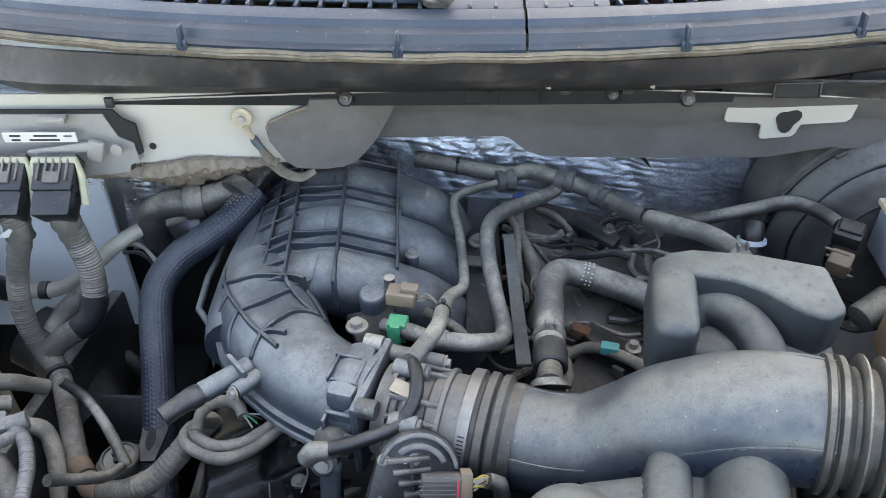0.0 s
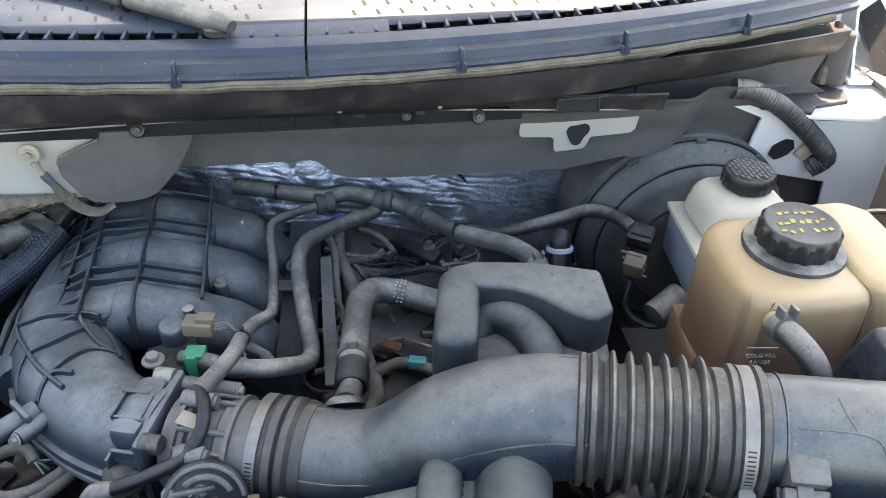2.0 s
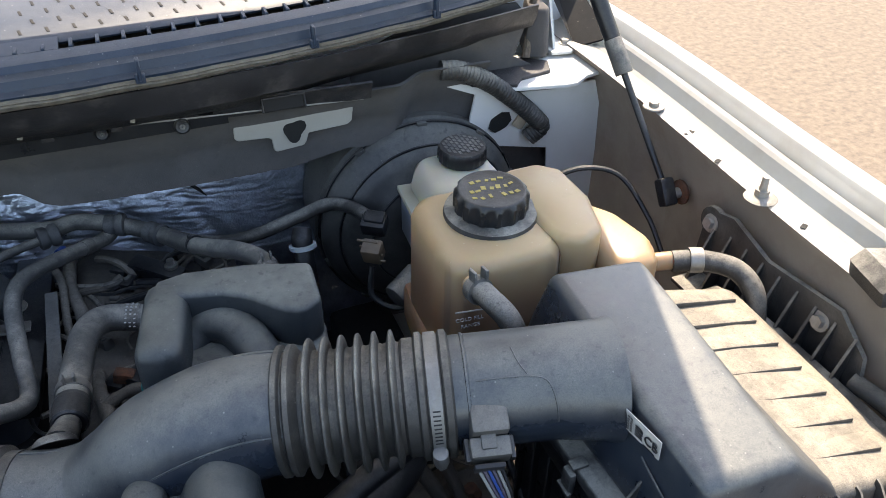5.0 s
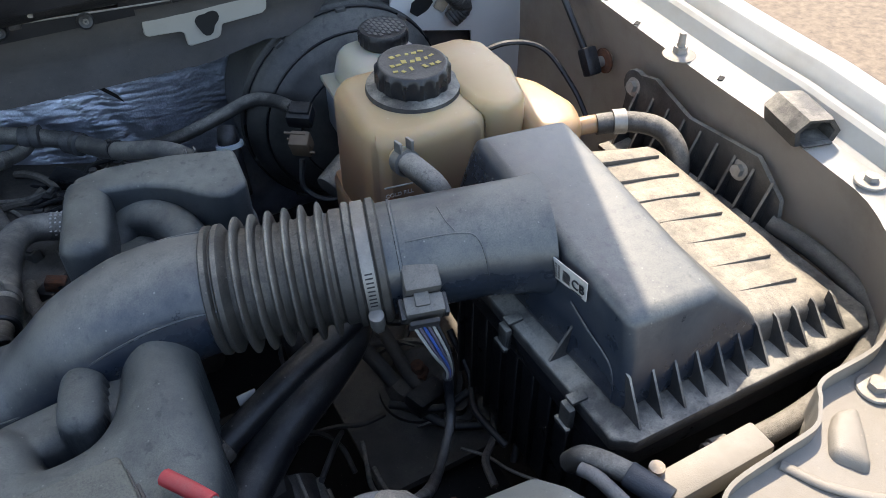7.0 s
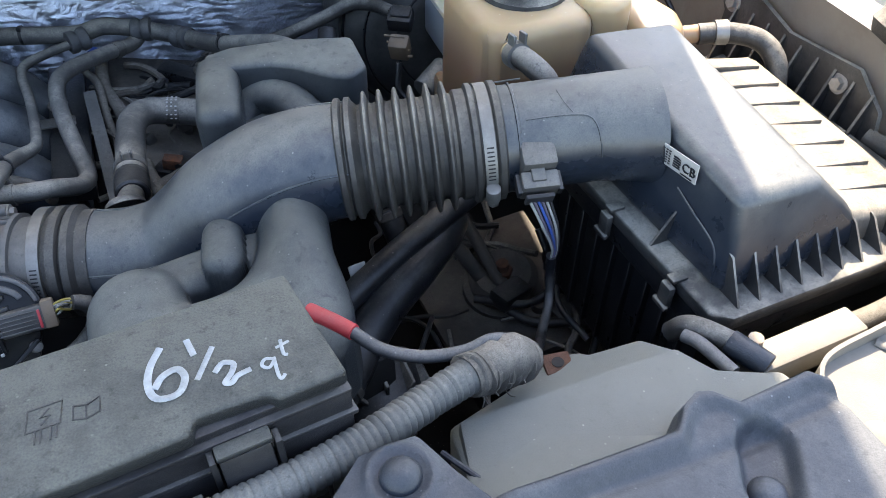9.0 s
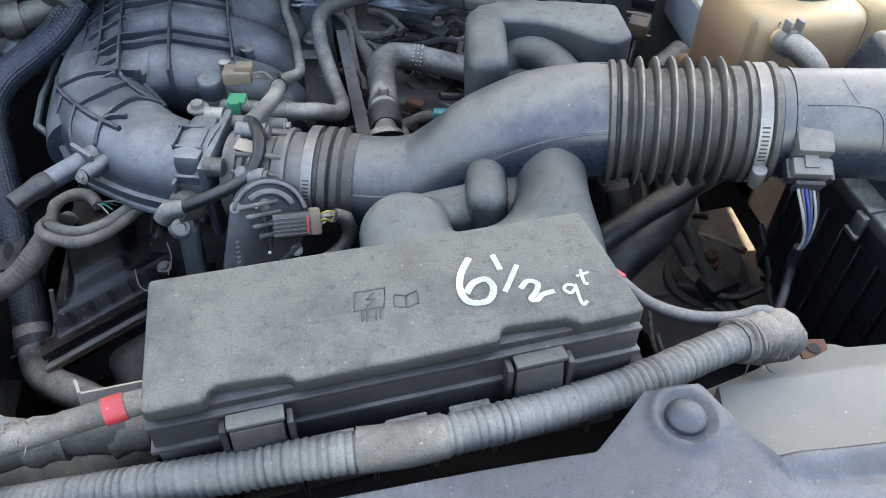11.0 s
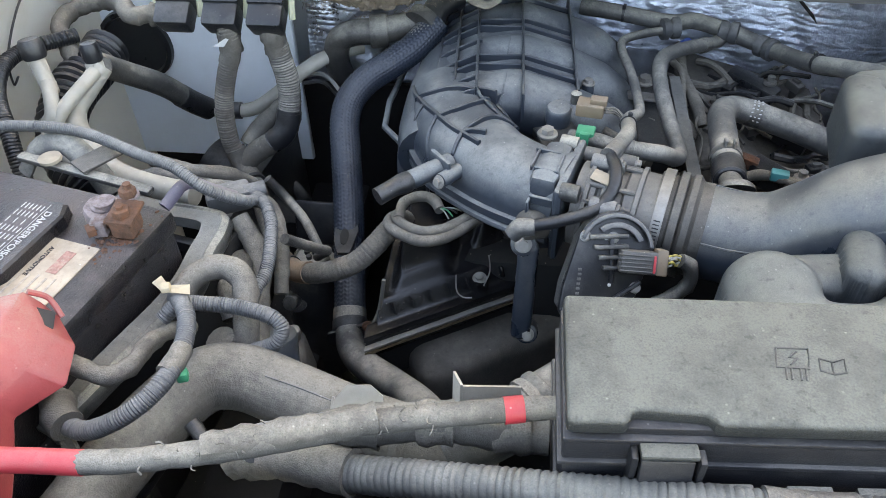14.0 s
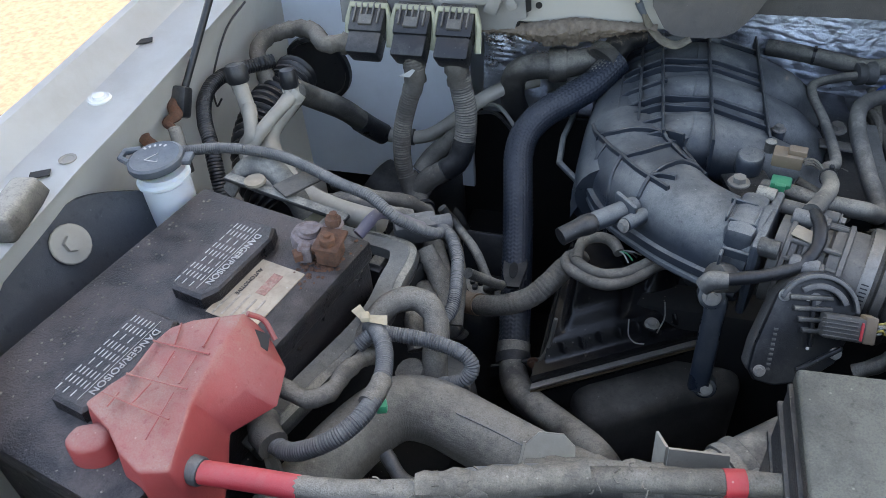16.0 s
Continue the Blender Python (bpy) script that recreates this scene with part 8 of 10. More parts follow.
hose("bent_conduit", ribbed([(-0.668, 0.70, 1.10), (-0.700, 0.660, 1.105), (-0.708, 0.620, 1.11), (-0.704, 0.585, 1.105), (-0.685, 0.548, 1.10), (-0.665, 0.520, 1.09), (-0.648, 0.492, 1.065), (-0.635, 0.472, 1.02), (-0.63, 0.46, 0.97)], 0.0092, 0.0036, 0.001, seed=18), M_BLACK, "black conduit bending by the apron", "conduit")
hose("heater_box_opening", spin([(0.056, 0), (0.055, 0.008), (0.049, 0.010), (0.046, 0.004), (0.010, 0.003)], (-0.698, 0.880, 0.990), (0.0, -1, 0.0), 36), M_BLACK, "round black grommet in the inner panel", "grommet")

# washer filler and its shroud
wf = thing("washer_filler", (-0.63, 0.39, 1.10), "milky washer filler neck with grey-blue cap", "washer filler")
part("neck", tube([(-0.640, 0.402, 1.02), (-0.640, 0.400, 1.08), (-0.638, 0.398, 1.146)], [0.0235, 0.024, 0.0245], 28), M_TRANSW, wf)
part("collar", spin([(0.0245, 0), (0.0268, 0.002), (0.0268, 0.005), (0.0245, 0.007)], (-0.638, 0.398, 1.132), (-0.08, 0, 1), 36), M_TRANSW, wf)
part("cap", spin([(0.0272, 0), (0.0282, 0.003), (0.0274, 0.007), (0.0245, 0.0085), (0.0232, 0.0075), (0.004, 0.008)], (-0.638, 0.396, 1.153), (-0.06, -0.03, 1), 40), M_CAPBLUE, wf)
part("hinge_tab", rbox((0.010, 0.017, 0.006), (-0.609, 0.405, 1.156), (0, 0, 12), 0.002), M_CAPBLUE, wf)
part("pull_tab", tube([(-0.662, 0.386, 1.157), (-0.674, 0.390, 1.158), (-0.675, 0.400, 1.159), (-0.662, 0.408, 1.158)], 0.0035, 8, raw=True), M_CAPBLUE, wf)
for k in range(9):
    a = 0.5 + 0.27 * k
    part("print_bar", rbox((0.0022, 0.0036, 0.0004), (-0.638 - 0.0185 * math.cos(a), 0.396 + 0.0185 * math.sin(a), 1.1612 + 0.0011 * math.cos(a)), (0, 0, 90 - math.degrees(a)), 0.0001, 1), M_PRINTW, wf)
part("print_mark", tube([(-0.645, 0.388, 1.1612), (-0.638, 0.401, 1.1610), (-0.631, 0.388, 1.1608), (-0.645, 0.388, 1.1612)], 0.0006, 6, raw=True), M_PRINTW, wf)
hk = thing("bonnet_rod_hook", (-0.70, 0.5, 1.13), "rusty hook clip with a black rod end by the apron", "hook")
part("hook", tube([(-0.712, 0.545, 1.135), (-0.706, 0.528, 1.132), (-0.695, 0.515, 1.128), (-0.700, 0.503, 1.126), (-0.690, 0.498, 1.122)], [0.003, 0.006, 0.008, 0.006, 0.004], 10, flat=0.6), M_RUSTY, hk)
part("rod", rod((-0.690, 0.500, 1.122), (-0.668, 0.470, 1.085), 0.0075, bevel=0.001), M_RUBBER, hk)
part("lower_hook", tube([(-0.712, 0.478, 1.125), (-0.705, 0.466, 1.128), (-0.694, 0.462, 1.124), (-0.690, 0.470, 1.115)], [0.004, 0.007, 0.007, 0.004], 10, flat=0.6), M_RUSTY, hk)

# ---- firewall, passenger side: white sheet, frayed felt ----
tagged(part("firewall_sheet", rbox((0.42, 0.004, 0.085), (-0.345, 0.808, 1.168), (-8, 0, 0), 0.001, 1), M_SHEET), "white painted steel sheet of the upper firewall", "firewall", kind="structure")
tagged(part("sheet_hole", spin([(0.0042, 0), (0.0042, 0.0008), (0.001, 0.001)], (-0.337, 0.8025, 1.148), (0, -1, 0.12), 16), M_DARK), "small round hole in the firewall sheet", "hole", kind="structure")
felt = thing("felt_edge", (-0.31, 0.79, 1.11), "frayed tan felt edge hanging below the firewall sheet", "insulator")
rnd = random.Random(3)
FELT_X = [-0.43, -0.408, -0.385, -0.353, -0.326, -0.290, -0.266, -0.250, -0.199, -0.190]
FELT_LOW = [1.113, 1.111, 1.112, 1.103, 1.096, 1.099, 1.107, 1.113, 1.127, 1.132]
FELT_TOP = [1.118, 1.119, 1.121, 1.127, 1.131, 1.138, 1.137, 1.136, 1.135, 1.134]
for layer in range(2):
    bm = bmesh.new()
    rings = []
    for i in range(181):
        x = -0.43 + 0.24 * i / 180
        low, top = float(np.interp(x, FELT_X, FELT_LOW)), float(np.interp(x, FELT_X, FELT_TOP))
        low += 0.008 * layer + 0.0045 * noise.noise((x * 70, 5 + layer, 0)) + 0.003 * noise.noise((x * 260, 7, layer)) + rnd.uniform(-0.0012, 0.0012)
        ring = []
        for k in range(9):
            q = k / 8
            z = top + (max(0.002, top - low) * -q)
            ring.append(V(x, 0.797 - 0.012 * math.sin(math.pi * min(1, q * 0.9 + 0.12)) - 0.004 * layer + 0.004 * noise.noise((x * 90, q * 5, layer)) + 0.0022 * noise.noise((x * 260, q * 14, 3 + layer)), z + 0.0012 * noise.noise((x * 200, q * 9, 9))))
        rings.append(ring + [V(p.x, p.y + 0.004, p.z) for p in ring[::-1]])
    loft(bm, rings)
    part("felt_layer", bm, M_FELT, felt)
bm = bmesh.new()
for k in range(190):
    x = rnd.uniform(-0.42, -0.20)
    z = float(np.interp(x, FELT_X, FELT_LOW)) + rnd.choice((0.0, 0.0, 0.010)) + rnd.uniform(-0.001, 0.003)
    a, d = V(x, 0.782 + rnd.uniform(-0.004, 0.004), z), rnd.uniform(0.004, 0.011)
    b = a + V(rnd.uniform(-0.8, 0.8), rnd.uniform(-0.3, 0.1), rnd.uniform(-0.9, 0.15)) * d
    tube([a, (a + b) / 2 + V(rnd.uniform(-1, 1), rnd.uniform(-1, 0), 0) * 0.0014, b], 0.00022, 4, 3, bm=bm)
part("loose_fibres", bm, M_FELT, felt, kind="stuff")


def torn(outline, step, amount, seed):
    """The outline broken into short steps with a torn edge."""
    out = []
    for k, (x, z) in enumerate(outline):
        x2, z2 = outline[(k + 1) % len(outline)]
        n = max(1, int(math.hypot(x2 - x, z2 - z) / step))
        for j in range(n):
            xx, zz = x + (x2 - x) * j / n, z + (z2 - z) * j / n
            out.append((xx + amount * noise.noise((xx * 300, zz * 300, seed)), zz + amount * noise.noise((xx * 300, zz * 300, seed + 5))))
    return out


FLAP_X = [-0.200, -0.199, -0.19, -0.182, -0.170, -0.15, -0.133, -0.115, -0.100, -0.077, -0.062, -0.05]
FLAP_LOW = [1.168, 1.158, 1.143, 1.130, 1.1215, 1.119, 1.119, 1.122, 1.1285, 1.148, 1.170, 1.195]
bm = bmesh.new()
rings = []
for i in range(91):
    x = -0.200 + 0.150 * i / 90
    low = float(np.interp(x, FLAP_X, FLAP_LOW)) + 0.0012 * noise.noise((x * 260, 3, 0)) + 0.0007 * noise.noise((x * 700, 6, 0))
    top = float(np.interp(x, [-0.2, -0.196, -0.172, -0.150, -0.148], [1.174, 1.181, 1.192, 1.2, 1.207])) + 0.0006 * noise.noise((x * 400, 9, 0))
    face = [V(x, 0.797 + 0.003 * noise.noise((x * 25, k * 0.4, 1)) + 0.034 * smooth01((x + 0.11) / 0.06) + 0.004 * (1 - k / 7) * smooth01((x + 0.17) / 0.02), top + (low - top) * k / 7) for k in range(8)]
    rings.append(face + [p + V(0, 0.006, 0) for p in face[::-1]])
loft(bm, rings)
flap_ = tagged(part("flap_insulator", bm, M_PAD), "grey flap of the insulator pad with a torn tan edge", "insulator")
part("torn_rim", tube([V(x, 0.7965, z) for x, z in torn([(-0.150, 1.2), (-0.172, 1.192), (-0.196, 1.181), (-0.2, 1.172), (-0.199, 1.158)], 0.004, 0.0008, 2)][:14], 0.0016, 6, raw=True), M_FELT, flap_, "tan torn rim")
gs = thing("ground_strap", (-0.22, 0.80, 1.14), "tan ground strap with a cream ring bolted to the firewall", "strap")
part("ring", spin([(0.004, 0), (0.0115, 0.0005), (0.012, 0.002), (0.011, 0.0035), (0.004, 0.004)], (-0.226, 0.8000, 1.186), (0, -1, 0.12), 24), M_CREAM, gs)
bolt(gs, (-0.226, 0.797, 1.186), (0, -1, 0.1), 0.0045)
part("tongue", tube([(-0.223, 0.795, 1.178), (-0.218, 0.794, 1.168), (-0.214, 0.794, 1.160)], [0.0065, 0.0045, 0.004], 10, flat=0.4), M_CREAM, gs)
part("crimp", tube([(-0.2155, 0.793, 1.163), (-0.2125, 0.793, 1.157), (-0.2075, 0.793, 1.148)], [0.0058, 0.0058, 0.0045], 12, flat=0.8), M_CAPBLUE, gs)
part("strap", tube([(-0.208, 0.793, 1.150), (-0.203, 0.792, 1.139), (-0.195, 0.791, 1.128), (-0.183, 0.790, 1.117), (-0.166, 0.791, 1.1115), (-0.150, 0.796, 1.118)], [0.006, 0.0085, 0.009, 0.0085, 0.0075, 0.006], 12, flat=0.4), M_SEAL, gs)

# lower channel with clips and bolts
ch = thing("cowl_channel", (0.05, 0.81, 1.19), "black channel under the cowl with clips", "channel")
RAIL_TOP = ([-0.376, -0.30, -0.16, 0.0, 0.19, 0.325], [1.203, 1.207, 1.2125, 1.2175, 1.2175, 1.2095])
bm = bmesh.new()
loft(bm, [[V(x, 0.803 + 0.04 * (x - 0.03) ** 2, z) for z in (1.198, float(np.interp(x, *RAIL_TOP)))] + [V(x, 0.812 + 0.04 * (x - 0.03) ** 2, z) for z in (float(np.interp(x, *RAIL_TOP)), 1.198)] for x in [-0.376 + 0.701 * k / 50 for k in range(51)]])
part("rail", bm, M_BLACK, ch)
part("rail_lip", tube([V(x, 0.8025 + 0.04 * (x - 0.03) ** 2, float(np.interp(x, *RAIL_TOP))) for x in [-0.37 + 0.695 * k / 30 for k in range(31)]] + [V(0.41, 0.807, 1.205), V(0.49, 0.812, 1.199)], 0.0012, 6, raw=True), M_BOLT, ch)
part("tail_panel", sweep_x(shell([(0.801, 1.230), (0.806, 1.222), (0.810, 1.2055)], 0.003), 0.31, 0.50, 20, lambda x: 0.1 * (x - 0.31) ** 2, lambda x: -0.03 * (x - 0.31)), M_STRIP, ch)
part("rail_block", rbox((0.037, 0.004, 0.017), (0.0445, 0.802, 1.2105), (0, 0, 0), 0.001, 1), M_BLACK, ch)
for x, z, r in ((-0.107, 1.2075, 0.0095), (0.189, 1.2105, 0.0075), (0.273, 1.2045, 0.0092)):
    part("grommet", spin([(r, 0), (r, 0.0025), (r * 0.75, 0.0055), (r * 0.4, 0.0045)], (x, 0.8035, z), (0, -1, 0.3), 22), M_BLACK, ch)
    part("pin", spin([(r * 0.36, 0), (r * 0.34, 0.007), (r * 0.15, 0.007), (r * 0.14, 0.003)], (x, 0.803, z), (0, -1, 0.3), 12), M_PLASTIC, ch)
for x, z, w in ((-0.372, 1.205, 0.010), (-0.115, 1.219, 0.005), (0.135, 1.218, 0.014), (0.205, 1.218, 0.012)):
    part("clip", rbox((w, 0.006, 0.012), (x, 0.801, z), (0, 0, 0), 0.0015), M_STRIP, ch)
for x, z, w in ((0.005, 1.2195, 0.050), (0.105, 1.2195, 0.032)):
    part("paper_tab", rbox((w, 0.002, 0.0022), (x, 0.8005, z), (0, 0, 0), 0.0005, 1), M_CREAM, ch)
for x, z, h in ((0.115, 1.238, 0.016), (0.225, 1.240, 0.020)):
    part("tape_mark", rbox((0.005, 0.0008, h), (x, 0.7775 if z > 1.23 else 0.7895, z), (-42 if z > 1.23 else -15, 14, 0), 0.0002, 1), M_CREAMPAINT, ch)
ws = thing("window_slot", (0.388, 0.812, 1.206), "dark framed slot in the strip under the cowl", "slot")
part("slot", rbox((0.048, 0.002, 0.0165), (0.390, 0.8005, 1.2155), (-14, 0, 2), 0.0006, 1), M_DARK, ws)
for dx, dz, w, h in ((0, 0.0092, 0.052, 0.002), (0, -0.0092, 0.052, 0.002), (-0.025, 0, 0.002, 0.018), (0.025, 0, 0.002, 0.018)):
    part("frame", rbox((w, 0.004, h), (0.390 + dx, 0.8005 - 0.0022 * (dz > 0) + 0.0022 * (dz < 0), 1.2155 + dz), (-14, 0, 2), 0.0006, 1), M_STRIP, ws)
wp = thing("firewall_opening", (0.41, 0.85, 1.14), "bare white steel patch with a dark hole", "opening")
part("patch", prism([(0.332, -1.174), (0.331, -1.156), (0.335, -1.152), (0.372, -1.150), (0.376, -1.147), (0.377, -1.132), (0.381, -1.129), (0.415, -1.132), (0.419, -1.136), (0.423, -1.148), (0.474, -1.151), (0.480, -1.156), (0.483, -1.177)], 0, 0.003, 0.001, 1), M_SHEET, wp)
wp.children[0].matrix_parent_inverse = Matrix.Translation(-wp.location) @ Matrix.Translation((0, 0.838, 0.005)) @ Matrix(((1, 0, 0, 0), (0, 0, -1, 0), (0, -1, 0, 0), (0, 0, 0, 1)))
part("hole", spin([(0.0135, 0), (0.0135, 0.0012), (0.004, 0.0015)], (0.405, 0.8340, 1.160), (0, -1, 0.1), 20, bump=lambda a, k: 0.0025 * math.sin(a * 3) + 0.0015 * math.sin(a * 2) if k < 2 else 0), M_DARK, wp)

# ---- driver-side corner: bracket sheet, hose, hinge ----
def wall_sheet(outline, y, material, name, label, thick=0.004):
    """An upright sheet of the outline (x, z) facing forward at y."""
    bm = bmesh.new()
    f, b = [bm.verts.new((x, y, z)) for x, z in outline], [bm.verts.new((x, y + thick, z)) for x, z in outline]
    bm.faces.new(f)
    bm.faces.new(b)
    for k in range(len(f)):
        bm.faces.new((f[k], f[(k + 1) % len(f)], b[(k + 1) % len(f)], b[k]))
    return tagged(part(name, bm, material), label, "panel", kind="structure")


wall_sheet([(0.579, 1.189), (0.625, 1.178), (0.713, 1.146), (0.791, 1.140), (0.880, 1.145), (0.880, 0.93), (0.800, 0.93), (0.790, 1.045), (0.697, 1.066), (0.655, 1.080), (0.668, 1.151)], 0.868, M_WHITE, "corner_sheet", "white painted corner sheet with a dark hole")
tagged(part("corner_hole", spin([(0.016, 0), (0.016, 0.0015), (0.004, 0.002)], (0.708, 0.867, 1.103), (0.05, -1, 0.1), 9, bump=lambda a, k: 0.004 * math.sin(a * 2 + 0.7) if k < 2 else 0), M_DARK), "dark irregular hole in the corner sheet", "hole", kind="structure")
wall_sheet([(0.50, 1.215), (0.50, 1.06), (0.60, 1.02), (0.86, 0.93), (0.86, 1.12), (0.74, 1.185), (0.76, 1.24), (0.74, 1.262), (0.62, 1.262)], 0.90, M_PAD, "corner_panel", "dull black sheet in the corner of the bay")
tagged(part("corner_shelf", prism([(0.66, 0.868), (0.72, 0.844), (0.735, 0.862), (0.787, 0.872), (0.80, 0.905), (0.77, 0.93), (0.66, 0.93)], 1.163, 1.169, 0.002), M_STRIP), "black flat sheet on the corner deck", "panel", kind="structure")
hose("corner_hose", ribbed([(0.612, 0.860, 1.199), (0.638, 0.856, 1.196), (0.679, 0.853, 1.175), (0.724, 0.850, 1.140), (0.755, 0.850, 1.110), (0.768, 0.853, 1.092), (0.751, 0.858, 1.074)], 0.0135, 0.005, 0.0010, seed=21), M_RUBBER, "dusty ribbed hose hooked on the corner sheet")
tagged(part("corner_tape", rbox((0.018, 0.006, 0.034), (0.742, 0.862, 1.106), (0, 35, 0), 0.002), M_CREAM), "tan tape at the hose end", "tape")
hinge = thing("hood_hinge_bracket", (0.85, 0.96, 1.17), "white hinge bracket with a bolt and grey foam block", "bracket")
part("foot", prism([(0.815, 0.920), (0.845, 0.915), (0.868, 0.935), (0.872, 0.985), (0.835, 1.00), (0.815, 0.965)], 1.168, 1.173, 0.0015), M_WHITE, hinge)
part("web", plate([(0.822, 0.93, 1.172), (0.832, 1.00, 1.172), (0.836, 1.02, 1.30), (0.828, 0.99, 1.30)], 0.004), M_WHITE, hinge)
part("foam", prism([(0.770, 0.925), (0.800, 0.912), (0.812, 0.925), (0.820, 0.985), (0.795, 0.995)], 1.168, 1.240, 0.005, 2, 0.8), M_PAD, hinge)
part("foam_edge", tube([(0.772, 0.922, 1.17), (0.782, 0.935, 1.205), (0.796, 0.955, 1.245)], 0.006, 8), M_FELT, hinge)
bolt(hinge, (0.850, 0.945, 1.173), (0, 0, 1), 0.0065)
tagged(part("corner_deck", prism([(0.70, 0.848), (0.735, 0.840), (0.793, 0.829), (0.808, 0.830), (0.835, 0.848), (0.90, 0.86), (0.93, 1.12), (0.64, 1.12), (0.64, 0.90)], 1.158, 1.164, 0.002), M_WHITE), "white painted deck under the hinge", "panel", kind="structure")
tagged(part("hinge_liner", plate([(0.86, 0.93, 1.17), (0.90, 0.90, 1.19), (0.905, 1.2, 1.32), (0.85, 1.2, 1.36)], 0.004), M_DARK), "black liner sheet beside the hinge", "panel", kind="structure")


def strut(foot, mid, top, side):
    st = thing("gas_strut", foot, "black bonnet gas strut on its apron stud", "gas strut", "gas struts")
    f, m_, t_ = Vector(foot), Vector(mid), Vector(top)
    part("rod", rod(f, m_, 0.0042, seg=14), M_BLACK, st)
    part("cylinder", rod(m_, t_, 0.0105, seg=20, bevel=0.002), M_BLACK, st)
    d = (m_ - f).normalized()
    part("end_socket", rbox((0.020, 0.018, 0.036), f + d * 0.004, (-35, 0, 0), 0.004), M_BLACK, st)
    part("collar", rod(m_, m_ + (t_ - m_).normalized() * 0.045, 0.0112, seg=20, bevel=0.001), M_HOSE, st)
    part("ball_stud", rod(f, f + V(0.03 * side, 0, 0), 0.007, seg=12), M_BOLT, st)
    part("washer", spin([(0.016, 0), (0.016, 0.003), (0.008, 0.005)], f + V(0.022 * side, 0, 0), (-side, 0, 0), 20), M_RUSTY, st)


strut((0.822, 0.618, 1.098), (0.800, 0.715, 1.224), (0.74, 0.92, 1.52), 1)
strut((-0.705, 0.54, 1.125), (-0.672, 0.64, 1.25), (-0.62, 0.88, 1.55), -1)
hose("release_cable", tube([(0.69, 0.70, 1.10), (0.74, 0.69, 1.115), (0.785, 0.67, 1.105), (0.80, 0.62, 1.07), (0.80, 0.58, 1.04)], 0.0035, 8), M_BLACK, "thin black cable along the apron", "cable")
hose("apron_wire", tube([(-0.70, 0.72, 1.17), (-0.712, 0.68, 1.15), (-0.715, 0.63, 1.11), (-0.70, 0.60, 1.09), (-0.69, 0.60, 1.10)], 0.0014, 6), M_INK, "thin wire along the apron", "wire")

# ---- driver rail fittings ----
for at in ((0.835, 0.233, 1.163), (0.842, 0.70, 1.178)):
    b = thing("rail_bolt", at, "zinc flange bolt on the fender rail", "bolt", "rail bolts")
    bolt(b, at, (0, 0, 1), 0.0068, M_BOLT, "head", 2.1)
sd = thing("rail_stud", (0.822, 0.480, 1.172), "zinc threaded stud with nut on the fender rail", "stud")
part("base", spin([(0.017, 0), (0.018, 0.002), (0.012, 0.005)], (0.828, 0.480, 1.172), (0, 0, 1), 24), M_BOLT, sd)
part("nut", rod((0.828, 0.480, 1.175), (0.828, 0.480, 1.184), 0.0078, seg=6), M_BOLT, sd)
part("thread", rod((0.828, 0.480, 1.184), (0.828, 0.480, 1.199), 0.0045, 0.0035, 12), M_BOLT, sd)
bp2 = thing("rubber_bumper", (0.835, 0.322, 1.165), "black folded rubber bonnet bumper on the rail", "bumper")
bm = bmesh.new()
RING = [(-0.022, 0.0), (0.020, 0.0), (0.024, 0.012), (0.012, 0.026), (-0.014, 0.028), (-0.026, 0.016)]
axis_b, across = V(0.25, 0.97, 0).normalized(), V(0.97, -0.25, 0)
base_b = V(0.836, 0.318, 1.1685)


def bumper_ring(q, k, lift):
    return [base_b + axis_b * q + across * (u * k) + V(0, 0, 0.013 + (v - 0.013) * k + lift) for u, v in RING]


loft(bm, [bumper_ring(0.028, 0.35, 0.001), bumper_ring(0.028, 0.92, 0), bumper_ring(0.024, 1.0, 0), bumper_ring(-0.022, 1.0, 0), bumper_ring(-0.026, 0.95, 0), bumper_ring(-0.025, 0.72, 0), bumper_ring(-0.008, 0.66, 0)])
part("block", bm, M_RUBBER, bp2, smooth=30)
part("foot", rbox((0.030, 0.062, 0.003), base_b + V(0, 0, 0.0018), (0, 0, -14), 0.001, 1), M_RUBBER, bp2)
bp3 = thing("rubber_bumper", (-0.695, 0.28, 1.18), "grey folded rubber bonnet bumper on the rail", "bumper")
part("block", rbox((0.036, 0.075, 0.024), (-0.706, 0.283, 1.176), (0, 0, 12), 0.006, 3, top=(0.7, 0.85)), M_RUBBER, bp3)
for at, r in (((0.832, 0.42, 1.1736), 0.004), ((0.847, 0.63, 1.1745), 0.006), ((-0.720, 0.336, 1.1722), 0.008), ((-0.768, 0.592, 1.1748), 0.009), ((0.834, 0.56, 1.1748), 0.004)):
    tagged(part("rail_hole", rbox((r * 2.4, r * 1.4, 0.001), at, (0, 0, 30), 0.0003, 1), M_DARK), "dark hole punched in the fender rail", "hole", kind="structure")
b = thing("rail_bolt", (-0.744, 0.467, 1.1725), "white painted flange bolt on the fender rail", "bolt", "rail bolts")
part("head", spin([(0.0125, -0.002), (0.0125, 0.0015), (0.0105, 0.0028), (0.0085, 0.0015), (0.0068, 0.002), (0.0064, 0.005), (0.0035, 0.0056)], (-0.744, 0.467, 1.1725), (0.05, 0, 1), 28), M_WHITE, b)
tagged(part("rail_dimple", spin([(0.0085, 0), (0.0085, 0.0012), (0.0065, 0.0012), (0.0055, 0.0002), (0.002, 0.0002)], (-0.708, 0.362, 1.1722), (0, 0, 1), 20), M_CREAMPAINT), "ringed hole in the white rail", "hole", kind="structure")

